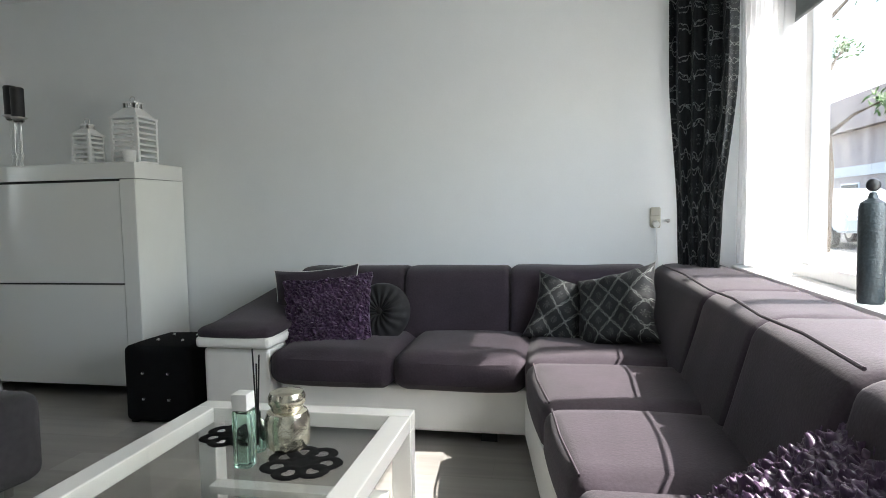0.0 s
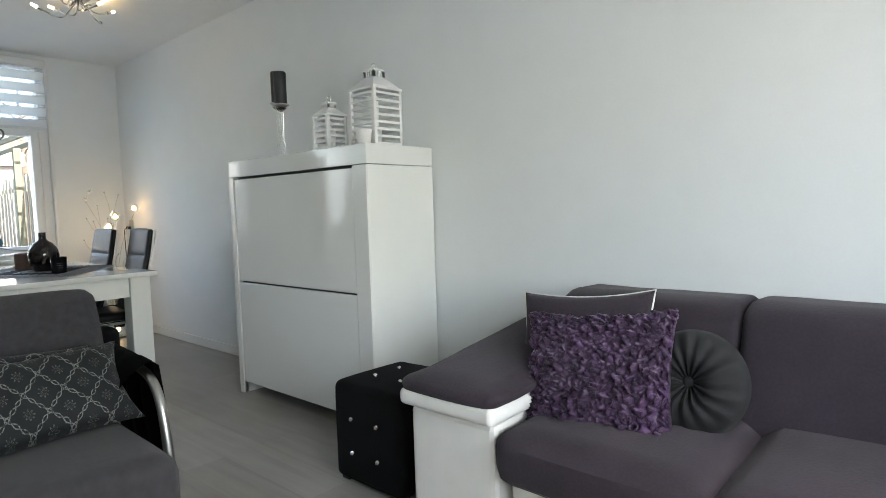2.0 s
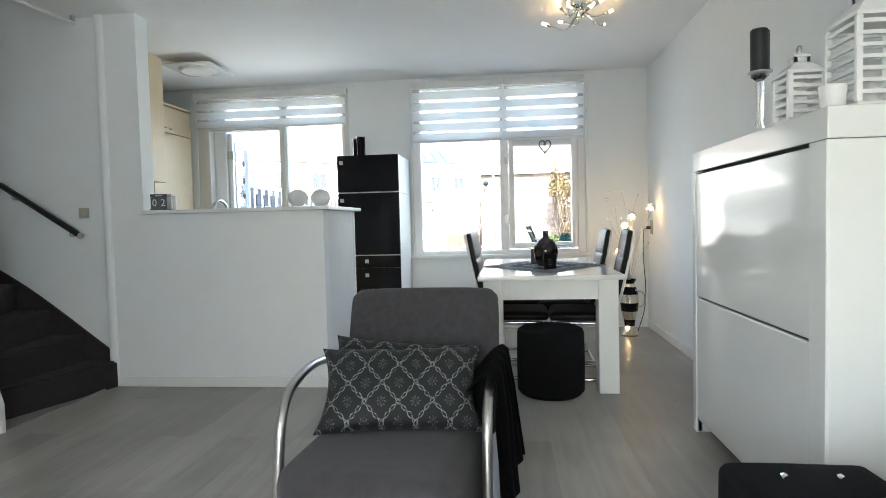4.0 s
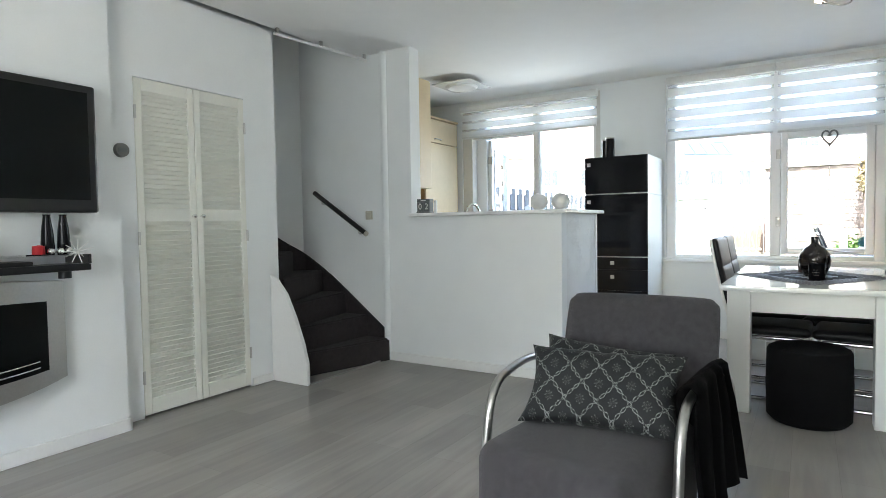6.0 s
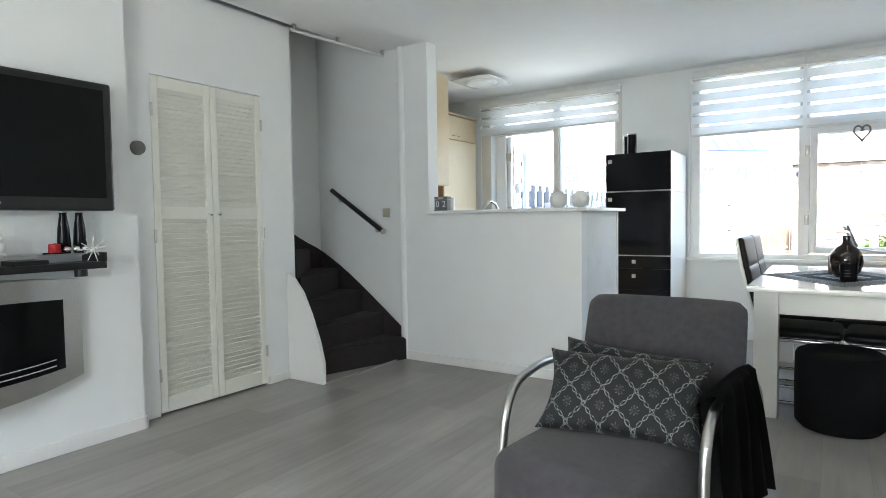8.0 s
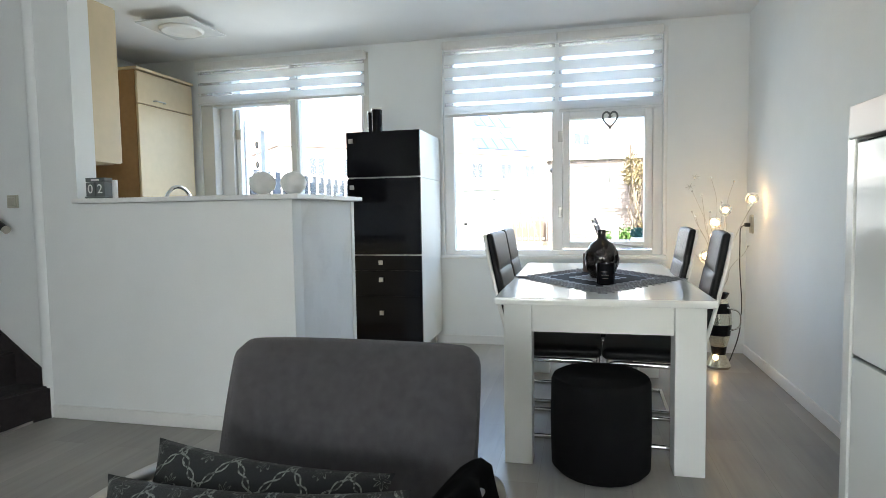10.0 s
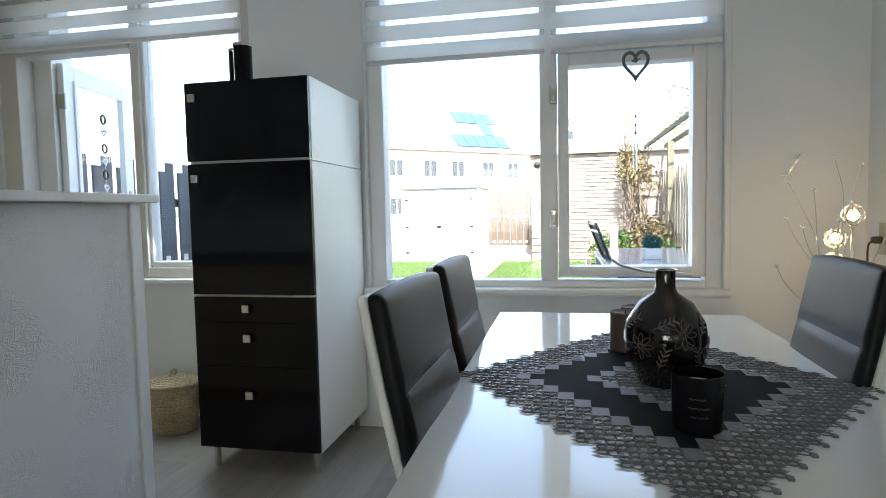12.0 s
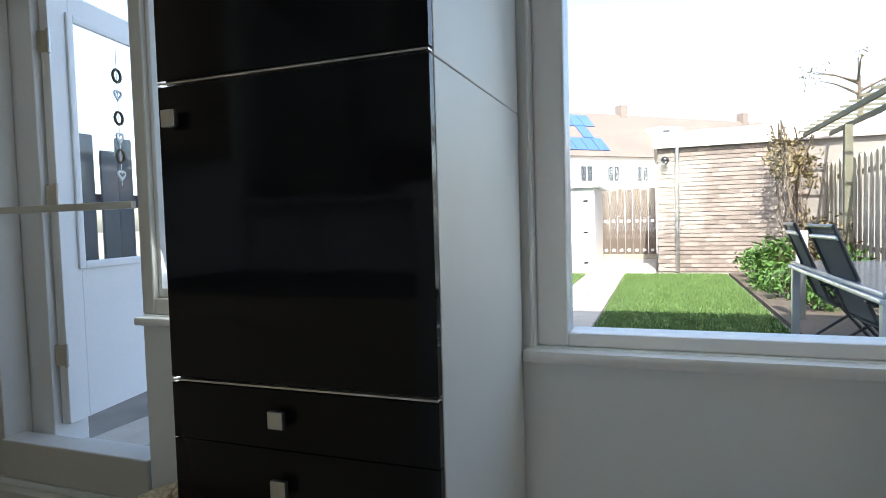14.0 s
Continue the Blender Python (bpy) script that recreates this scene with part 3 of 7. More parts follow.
part("door_post", boxed(WIN_X - 0.3, WIN_X - 0.142, y0 + 0.1, -0.42, 0.12, z1, bevel=0.005), TRIM, win, "white door post")
part("threshold", boxed(WIN_X - 0.11, WIN_X - 0.005, y0 + 0.13, 0.242, 0.122, 0.28, bevel=0.006), BACKLIT_PAINT, win, "door threshold, white paint darkened as if backlit")
part("outer_step", boxed(WIN_X - 0.29, WIN_X - 0.112, y0 + 0.13, 0.235, 0.122, 0.2, bevel=0.006), BACKLIT_PAINT, win, "low outer step of the door")
part("kick_board", boxed(WIN_X, WIN_X + 0.05, y0, 0.3, 0.0, 0.1, bevel=0.01), BACKLIT_PAINT, win, "step board below the door, white paint darkened as if backlit")
bm = boxed(WIN_X - 0.01, WIN_X + 0.012, y0 + 0.1, 0.25, 1.205, 1.232, bevel=0.003)
part("safety_bar", bm, BACKLIT_PAINT, win, "bar across the door opening, white paint darkened as if backlit")

# the back door, open to the garden
door = thing("door_1", "white half-glazed back door standing open outwards", "door", (0, 0, 0), kind="structure")
L = 0.76
bm = bmesh.new()
for a in ((0, 0.11, 0, 1.86), (L - 0.11, L, 0, 1.86), (0.11, L - 0.11, 1.75, 1.86), (0.11, L - 0.11, 0, 0.68)):
    box(bm, a[0], a[1], -0.02, 0.02, a[2], a[3], bevel=0.003)
leaf = part("door_leaf", bm, TRIM, door)
bm = bmesh.new()
for a in ((0.09, 0.125, 0.66, 1.77), (L - 0.125, L - 0.09, 0.66, 1.77), (0.125, L - 0.125, 1.735, 1.77), (0.125, L - 0.125, 0.66, 0.695)):
    box(bm, a[0], a[1], -0.032, -0.02, a[2], a[3], bevel=0.004)
part("glazing_bead", bm, TRIM, door)
dp = part("pane", boxed(0.125, L - 0.125, -0.003, 0.003, 0.695, 1.735), GLASS, door, smooth=False)
dp.visible_shadow = False
bm = boxed(L - 0.075, L - 0.035, -0.03, -0.02, 0.86, 1.08, bevel=0.004)
tube(bm, bent([(L - 0.055, -0.03, 1.02), (L - 0.055, -0.075, 1.02), (L - 0.17, -0.075, 1.02)], 0.02), 0.009, 8)
part("door_handle", bm, STEEL, door, "steel lever door handle")
for hz in (0.3, 0.98, 1.62):
    bm = boxed(-0.008, 0.0, -0.03, 0.03, hz - 0.045, hz + 0.045, bevel=0.003)
    rod(bm, (-0.008, -0.026, hz - 0.05), (-0.008, -0.026, hz + 0.05), 0.008)
    part("hinge", bm, STEEL, door)
door.matrix_basis = pose(WIN_X - 0.17, -0.385, 0.302, 0, 0, 190.5)

# street window
win = thing("window_3", "wide white street window bright with daylight", "window", (STREET_X, 2, S[2]), kind="structure")
y0, y1, z0, z1 = S
bm = frame_bars(bmesh.new(), STREET_X + 0.005, STREET_X + 0.085, [(y0, y0 + 0.07, z0, z1), (y1 - 0.07, y1, z0, z1), (y0 + 0.07, y1 - 0.07, z0, z0 + 0.06), (y0 + 0.07, y1 - 0.07, z1 - 0.06, z1), (1.55, 1.63, z0 + 0.06, z1 - 0.06), (2.62, 2.69, z0 + 0.06, z1 - 0.06), (3.38, 3.45, z0 + 0.06, z1 - 0.06)])
part("window_frame", bm, TRIM, win, smooth=False)
pane("pane", win, STREET_X + 0.05, y0 + 0.07, 1.55, z0 + 0.06, z1 - 0.06)
pane("pane", win, STREET_X + 0.05, 1.63, 2.62, z0 + 0.06, z1 - 0.06)
pane("pane", win, STREET_X + 0.05, 2.69, 3.38, z0 + 0.06, z1 - 0.06)
pane("pane", win, STREET_X + 0.05, 3.45, y1 - 0.07, z0 + 0.06, z1 - 0.06)
part("window_sill", boxed(STREET_X - 0.14, STREET_X + 0.05, y0 - 0.02, y1 + 0.1, z0 - 0.035, z0 - 0.003, bevel=0.008), TRIM, win, "deep white window sill")


def zebra_blind(y0, y1, top, bottom, stripes, split=None):
    """A double roller blind of cloth bands and net bands under a cassette."""
    ob = thing("zebra_blind", "white striped double roller blind, half lowered over the window", "blind", (WIN_X + 0.05, (y0 + y1) / 2, top), "zebra blinds")
    part("cassette", boxed(WIN_X + 0.022, WIN_X + 0.085, y0, y1, top - 0.075, top, bevel=0.012), mat("blind_cassette", (0.72, 0.72, 0.7), 0.4), ob, "white blind cassette")
    n = stripes * 2
    pair = (top - 0.075 - bottom - 0.02) / stripes
    for k in range(n):
        # cloth bands are wider than the net between them
        step = pair * (0.38 if k % 2 else 0.62)
        a = bottom + 0.02 + (k // 2) * pair + (0.62 * pair if k % 2 else 0)
        x = WIN_X + 0.045 - 0.004 * (k % 2)
        bm = boxed(x, x + 0.002, y0 + 0.015, y1 - 0.015, a + (0 if k % 2 else -0.006), a + step + (0 if k % 2 else 0.006))
        part("net_band" if k % 2 else "cloth_band", bm, BLIND_NET if k % 2 else BLIND, ob, smooth=False)
    part("bottom_bar", boxed(WIN_X + 0.035, WIN_X + 0.055, y0 + 0.015, y1 - 0.015, bottom, bottom + 0.025, bevel=0.006), bpy.data.materials["blind_cassette"], ob)
    return ob


zebra_blind(1.7, 2.649, 2.572, 1.945, 5)
zebra_blind(2.651, 3.47, 2.572, 1.94, 5)
zebra_blind(-0.67, 1.01, 2.562, 2.175, 3)


# louvred closet doors
def closet_door(x_hinge, x_free):
    lo, hi = min(x_hinge, x_free), max(x_hinge, x_free)
    d = thing("door_2" if x_hinge > x_free else "door_3", "cream painted louvred closet door, closed", "door", (x_hinge, DOOR_Y, 0.015), "closet doors", "structure")
    bm = bmesh.new()
    for a in ((lo, lo + 0.045, 0.015, 2.065), (hi - 0.045, hi, 0.015, 2.065), (lo + 0.045, hi - 0.045, 0.015, 0.11), (lo + 0.045, hi - 0.045, 1.2, 1.28), (lo + 0.045, hi - 0.045, 1.99, 2.065)):
        box(bm, a[0], a[1], DOOR_Y - 0.03, DOOR_Y + 0.004, a[2], a[3], bevel=0.003)
    part("door_frame", bm, LOUVRE, d)
    slat = boxed(lo + 0.043, hi - 0.043, -0.0035, 0.0035, -0.0225, 0.0225)
    bmesh.ops.rotate(slat, verts=slat.verts, cent=(0, 0, 0), matrix=Matrix.Rotation(radians(-34), 3, "X"))
    first = None
    for z0, z1, n in ((0.11, 1.2, 36), (1.28, 1.99, 24)):
        for k in range(n):
            z = z0 + (k + 0.5) * (z1 - z0) / n
            if first is None:
                first = part("slat", slat, LOUVRE, None, smooth=False)
                first.parent = d
                o = first
            else:
                o = new("slat", first.data)
                o.parent = d
            o.location = Vector((0, DOOR_Y - 0.013, z)) - ORIGIN[d]
            o.location.x = -ORIGIN[d].x
    kx = x_free + (0.03 if x_hinge > x_free else -0.03)
    bm = rod(bmesh.new(), (kx, DOOR_Y + 0.004, 1.235), (kx, DOOR_Y + 0.022, 1.235), 0.007)
    ball(bm, (kx, DOOR_Y + 0.03, 1.235), 0.014, 12)
    part("knob", bm, CHROME, d, "small round chrome knob")
    for hz in (0.25, 1.1, 1.86):
        part("hinge", rod(bmesh.new(), (x_hinge, DOOR_Y + 0.008, hz - 0.04), (x_hinge, DOOR_Y + 0.008, hz + 0.04), 0.008), STEEL, d)
    return d


closet_door(-2.23, -2.63)
closet_door(-3.034, -2.634)

# stairs: winders round a pivot, in dark carpet
stair = thing("staircase", "winding staircase covered in dark brown carpet", "staircase", (-3.75, -0.6, 0), kind="structure")
PV, STEPS, RISE = Vector((-3.22, -0.42)), 7, 0.187


def well_edge(a):
    """Where a line from the pivot at the angle a meets the stairwell's outer walls."""
    d = Vector((math.cos(a), math.sin(a)))
    best = 9.0
    if d.x < -1e-6:
        best = min(best, (-4.218 - PV.x) / d.x)
    if d.y < -1e-6:
        best = min(best, (-1.148 - PV.y) / d.y)
    return PV + d * best


for k in range(STEPS):
    a0 = math.atan2(0.27, -1.0) + k * radians(14.2)
    a1 = a0 + radians(14.2)
    lip = radians(1.6)
    e0, e1 = well_edge(a0 - lip), well_edge(a1)
    corner = Vector((-4.218, -1.148))
    i0, i1 = (PV + (e - PV).normalized() * (0.05 if k < 3 else min(0.125 / max(1e-3, PV.x - e.x) * (e - PV).length, 0.22 / max(1e-3, PV.y - e.y) * (e - PV).length)) for e in (e0, e1))
    outline = [i0, e0] + ([corner] if e0.x < -4.2 and e1.y < -1.14 and e1.x > -4.21 else []) + [e1, i1]
    bm = prism(bmesh.new(), [(p.x, p.y) for p in outline], "z", k * RISE + (0 if k == 0 else -0.02), (k + 1) * RISE, 0.0)
    edges = [e for e in bm.edges if abs(e.verts[0].co.z - (k + 1) * RISE) < 1e-4 and abs(e.verts[1].co.z - (k + 1) * RISE) < 1e-4]
    bmesh.ops.bevel(bm, geom=edges, offset=0.012, segments=3, affect="EDGES")
    part("step", bm, CARPET, stair)
# carpeted string on the walls, white string on the closet side
bm = bmesh.new()
line = []
for k in range(0, STEPS * 4 - 3):
    a = math.atan2(0.27, -1.0) + k / 4 * radians(14.2)
    line.append((well_edge(a), (k / 4) * RISE))
prev = None
for p, z in line:
    n = Vector((1, 0)) if p.x < -4.2 and p.y > -1.14 else Vector((0, 1))
    if p.x < -4.2 and p.y < -1.13:
        n = Vector((1, 1))
    q = p + n * 0.022
    ring = [bm.verts.new((p.x, p.y, max(0, z - 0.12))), bm.verts.new((p.x, p.y, z + 0.235)), bm.verts.new((q.x, q.y, z + 0.235)), bm.verts.new((q.x, q.y, max(0, z - 0.12)))]
    if prev:
        for i in range(4):
            bm.faces.new((prev[i], prev[(i + 1) % 4], ring[(i + 1) % 4], ring[i]))
    else:
        bm.faces.new(ring)
    prev = ring
bm.faces.new(prev[::-1])
part("wall_string", bm, CARPET, stair, "dark carpeted wall string")
outline = [(-0.16, 0.0), (-0.16, 0.16), (-0.2, 0.3), (-0.28, 0.5), (-0.36, 0.66), (-0.45, 0.76), (-0.515, 0.8), (-0.515, 0.0)]
part("closed_string", prism(bmesh.new(), outline, "x", -3.268, -3.236, 0.004), TRIM, stair, "white painted curved stair string")
part("nosing_strip", boxed(-4.215, -3.27, -0.166, -0.158, 0.0, 0.012), STEEL, stair, "thin steel strip at the stair foot")

rail = thing("handrail", "black wall-mounted handrail with light end caps", "handrail", (-4.17, -0.6, 1.2))
a, c = Vector((-4.155, -0.345, 1.09)), Vector((-4.155, -0.93, 1.46))
part("bar", rod(bmesh.new(), a, c, 0.021), DARK_WOOD, rail)
u = (a - c).normalized()
part("end_cap", rod(bmesh.new(), a, a + u * 0.02, 0.022), IVORY, rail, "pale end cap")
for w in (0.12, 0.85):
    p = a.lerp(c, w)
    part("bracket", tube(bmesh.new(), bent([p - Vector((0, 0, 0.02)), p - Vector((0, 0, 0.05)), (-4.22, p.y, p.z - 0.05)], 0.02), 0.006, 8), STEEL, rail)

rod_ob = thing("curtain_rail", "white ceiling curtain rail across the stair opening", "curtain rail", (-3.8, -0.42, 2.59))
part("bar", rod(bmesh.new(), (-4.2, -0.33, 2.575), (-3.262, -0.43, 2.575), 0.011), TRIM, rod_ob)
for p in ((-4.18, -0.332), (-3.7, -0.383), (-3.29, -0.427)):
    part("bracket", boxed(p[0] - 0.012, p[0] + 0.012, p[1] - 0.012, p[1] + 0.012, 2.58, 2.622, bevel=0.003), STEEL, rod_ob)

# ---- living room ----
def place(ob, m):
    ob.matrix_basis = m
    return ob


# corner sofa: white leather base, aubergine seats and backs
sofa = thing("corner_sofa", "large corner sofa in aubergine microfibre with white leather base", "sofa", (0, 3.4, 0))
bm = boxed(-1.1, 0.2, 3.2, 4.0, 0.05, 0.27, bevel=0.015)
part("base", bm, WHITE_LEATHER, sofa, "white leather base")


def splayed(bm, deep):
    """The long side's front edge runs slightly askew to its back."""
    for v in bm.verts:
        v.co.x += 0.145 * max(0.0, 3.08 - v.co.y) * max(0.0, min(1.0, (deep - v.co.x) / (deep - 0.13)))
    return bm


part("base", splayed(boxed(0.125, 1.15, 1.2, 3.19, 0.05, 0.268, bevel=0.015), 1.15), WHITE_LEATHER, sofa, "white leather base")
part("base", boxed(0.205, 1.15, 3.195, 4.0, 0.05, 0.268, bevel=0.015), WHITE_LEATHER, sofa, "white leather base")
for x0, x1, sd in ((-1.13, -0.5, 1), (-0.495, 0.135, 2)):
    part("seat_cushion", puffed(bmesh.new(), x0, x1, 3.14, 3.78, 0.265, 0.435, 0.055, 0.02, 0.005, 10, sd), MICROFIBRE, sofa)
for y0, y1, sd in ((3.08, 3.78, 3), (2.5, 3.075, 4), (1.94, 2.495, 5), (1.18, 1.935, 6)):
    part("seat_cushion", splayed(puffed(bmesh.new(), 0.138, 0.86, y0, y1, 0.255, 0.44, 0.05, 0.018, 0.005, 10, sd), 0.86), MICROFIBRE, sofa)


def back_block(name, outline, axis, lo, hi, seed):
    bm = prism(bmesh.new(), outline, axis, lo, hi)
    bmesh.ops.bevel(bm, geom=[e for e in bm.edges], offset=0.035, segments=4, affect="EDGES", profile=0.5)
    bmesh.ops.subdivide_edges(bm, edges=[e for e in bm.edges if e.calc_length() > 0.12], cuts=6, use_grid_fill=True)
    for v in bm.verts:
        v.co += Vector(noise.noise_vector(v.co * 5 + Vector((seed, 0, 0)))) * 0.006
    return part(name, bm, MICROFIBRE, sofa)


prof = [(3.64, 0.36), (3.76, 0.76), (3.84, 0.79), (4.05, 0.78), (4.06, 0.1), (3.72, 0.1)]
for lo, hi, sd in ((-1.24, -0.59, 1), (-0.588, 0.018, 2), (0.02, 0.78, 3)):
    back_block("back_cushion", prof, "x", lo, hi, sd)
prof = [(0.72, 0.36), (0.83, 0.76), (0.9, 0.79), (1.2, 0.785), (1.22, 0.1), (0.8, 0.1)]
for lo, hi, sd in ((2.9, 4.05, 4), (2.33, 2.898, 5), (1.75, 2.328, 6), (1.14, 1.748, 7)):
    back_block("back_cushion", prof, "y", lo, hi, sd)
for y0, y1 in ((2.9, 3.9), (2.33, 2.9), (1.75, 2.33)):
    part("piping", tube(bmesh.new(), [(0.855, y0, 0.788), (0.858, (y0 + y1) / 2, 0.797), (0.855, y1, 0.788)], 0.005, 6), MICROFIBRE, sofa)
for y0, y1 in ((2.5, 3.07), (1.94, 2.49)):
    part("piping", splayed(tube(bmesh.new(), [(0.165, y0 + 0.03, 0.437), (0.152, (y0 + y1) / 2, 0.442), (0.165, y1 - 0.03, 0.437)], 0.005, 6), 0.86), MICROFIBRE, sofa)
# arm: white leather body with an overhanging padded lid
part("arm_body", boxed(-1.5, -1.135, 3.17, 4.05, 0.03, 0.44, bevel=0.02), WHITE_LEATHER, sofa, "white leather arm")
bm = boxed(-1.52, -1.115, 3.13, 4.05, 0.447, 0.505, bevel=0.02, seg=3)
part("arm_lid", bm, WHITE_LEATHER, sofa, "white leather edge of the arm lid")
bm = puffed(bmesh.new(), -1.515, -1.12, 3.14, 4.06, 0.49, 0.55, 0.028, 0.02, 0.003, 8, 8)
for v in bm.verts:
    v.co.z += max(0.0, (v.co.y - 3.3)) * 0.13
part("arm_pad", bm, MICROFIBRE, sofa)
for p in ((-1.42, 3.24), (-0.05, 3.28), (0.5, 1.28), (1.05, 1.28), (1.05, 3.9), (-1.42, 3.95)):
    part("foot", boxed(p[0] - 0.04, p[0] + 0.04, p[1] - 0.04, p[1] + 0.04, 0, 0.06), BLACK_PLASTIC, sofa)


def scatter(name, label, material, w, h, t, m, group="", seed=0.0, ruffle=0.0, n=28, pinch=0.1, wave=0.006, piped=False):
    ob = thing(name, label, "cushion", (0, 0, 0), group)
    part("cover", cushion(bmesh.new(), w, h, t, n, pinch, wave, seed=seed, ruffle=ruffle), material, ob, angle=80)
    if piped:
        edge = []
        for side in range(4):
            for k in range(14):
                u = -1 + 2 * k / 14
                q = (1 - pinch * (1 - u * u))
                x, y = ((u * w / 2, -h / 2 * q), (w / 2 * q, u * h / 2), (-u * w / 2, h / 2 * q), (-w / 2 * q, -u * h / 2))[side]
                edge.append((x, y, 0))
        part("piping", tube(bmesh.new(), edge, 0.0035, 6, closed=True), WHITE_LEATHER, ob, "pale piping round the edge")
    return place(ob, m)


scatter("cushion", "plain mauve-grey cushion with pale piping against the sofa arm", MICROFIBRE, 0.5, 0.48, 0.14, pose(-1.07, 3.62, 0.575, 70, -4, 7), "sofa cushions", 1, piped=True)
scatter("cushion", "square purple cushion covered in ruffled satin ribbon", PURPLE, 0.5, 0.5, 0.12, pose(-0.93, 3.45, 0.535, 66, -5, 8), "sofa cushions", 2, 0.024, 150)
scatter("cushion", "dark damask cushion with silver lattice in the sofa corner", DAMASK_CUSHION, 0.4, 0.38, 0.12, pose(0.33, 3.62, 0.565, 66, 14, -4), "sofa cushions", 3, pinch=0.16, wave=0.022)
scatter("cushion", "dark damask cushion with silver lattice in the sofa corner", DAMASK_CUSHION, 0.44, 0.42, 0.14, pose(0.56, 3.46, 0.61, 62, -16, -30), "sofa cushions", 4, pinch=0.16, wave=0.024)
scatter("cushion", "large purple ruffled ribbon cushion leaning on the sofa back", PURPLE, 0.52, 0.5, 0.13, pose(0.775, 1.57, 0.56, 31, 0, -84), "sofa cushions", 5, 0.017, 140)
# round pleated cushion
rc = thing("round_cushion", "round charcoal cushion pleated to a central button", "cushion", (0, 0, 0), "sofa cushions")
bm = bmesh.new()
N, R = 96, 0.165
for side in (1, -1):
    rings = []
    for i in range(13):
        f = i / 12
        ring = []
        for k in range(N):
            a = 2 * math.pi * k / N
            puff = 0.07 * (1 - f ** 3) ** 0.6 * (0.35 + 0.65 * min(1, f * 2.2))
            fold = 0.009 * math.sin(a * 16 + 1.2 * math.sin(f * 5)) * (1 - 0.6 * f) * min(1, f * 5)
            ring.append(bm.verts.new((R * f * math.cos(a) + 1e-5 * math.cos(a), R * f * math.sin(a) + 1e-5 * math.sin(a), side * (puff + fold) if i < 12 else 0)))
        rings.append(ring)
    for a, c in zip(rings, rings[1:]):
        for k in range(N):
            bm.faces.new((a[k], a[(k + 1) % N], c[(k + 1) % N], c[k]))
bmesh.ops.remove_doubles(bm, verts=bm.verts, dist=0.0002)
part("cover", bm, GREY_SATIN, rc, angle=80)
part("button", ball(bmesh.new(), (0, 0, 0.03), 0.018, 12, 0.6), GREY_SATIN, rc)
place(rc, pose(-0.67, 3.56, 0.565, 70, 0, 0))

# cube pouf with crystal buttons
pouf = thing("cube_pouf", "black velvet cube pouf with crystal buttons beside the sofa", "pouf", (-1.82, 3.43, 0))
part("cover", puffed(bmesh.new(), -2.02, -1.62, 3.23, 3.63, 0.012, 0.42, 0.03, 0.008, 0.004, 8, 2), VELVET, pouf)
for dx in (-0.075, 0.075):
    for a in ((-1.82 + dx, 3.222, 0.28), (-1.82 + dx, 3.222, 0.14), (-1.82 + dx, 3.36, 0.428), (-1.82 + dx, 3.5, 0.428)):
        bm = bmesh.new()
        bmesh.ops.create_icosphere(bm, subdivisions=1, radius=0.011, matrix=Matrix.Translation(a))
        part("crystal_button", bm, CHROME, pouf, "sparkling crystal button", smooth=False)
for px in (-1.98, -1.66):
    for py in (3.27, 3.59):
        part("foot", boxed(px - 0.02, px + 0.02, py - 0.02, py + 0.02, 0, 0.02), BLACK_PLASTIC, pouf)

# white high-gloss cabinet
cab = thing("white_cabinet", "tall white high-gloss cabinet against the wall", "cabinet", (-2.82, 3.85, 0))
cx0, cx1, cy = -3.465, -2.185, 3.612
bm = boxed(cx0, cx0 + 0.05, cy + 0.004, 4.075, 0, 1.34, bevel=0.004)
part("side_panel", bm, LACQUER_FRONT, cab)
part("side_panel", boxed(cx1 - 0.05, cx1, cy + 0.004, 4.075, 0, 1.34, bevel=0.004), LACQUER_SIDE, cab, "satin white side panel")
part("top_panel", boxed(cx0, cx1, cy, 4.075, 1.342, 1.44, bevel=0.004), LACQUER_FRONT, cab)
part("stile", boxed(cx1 - 0.105, cx1 - 0.002, cy - 0.002, cy + 0.03, 0.0, 1.34, bevel=0.003), LACQUER_FRONT, cab)
part("stile", boxed(cx0 + 0.002, cx0 + 0.05, cy - 0.002, cy + 0.03, 0.0, 1.34, bevel=0.003), LACQUER_FRONT, cab)
part("door", boxed(cx0 + 0.056, cx1 - 0.11, cy + 0.002, cy + 0.024, 0.71, 1.328, bevel=0.004), LACQUER_FRONT, cab, "upper white gloss flap")
part("door", boxed(cx0 + 0.056, cx1 - 0.11, cy + 0.002, cy + 0.024, 0.075, 0.7, bevel=0.004), LACQUER_FRONT, cab, "lower white gloss flap")
# near-black body: the shade in the door gaps is put into its colour
part("carcass", boxed(cx0 + 0.05, cx1 - 0.05, cy + 0.03, 4.07, 0.07, 1.338), mat("gap_shade", (0.05, 0.05, 0.05), 0.8), cab, "cabinet body, coloured dark to stand for shade in the door gaps")


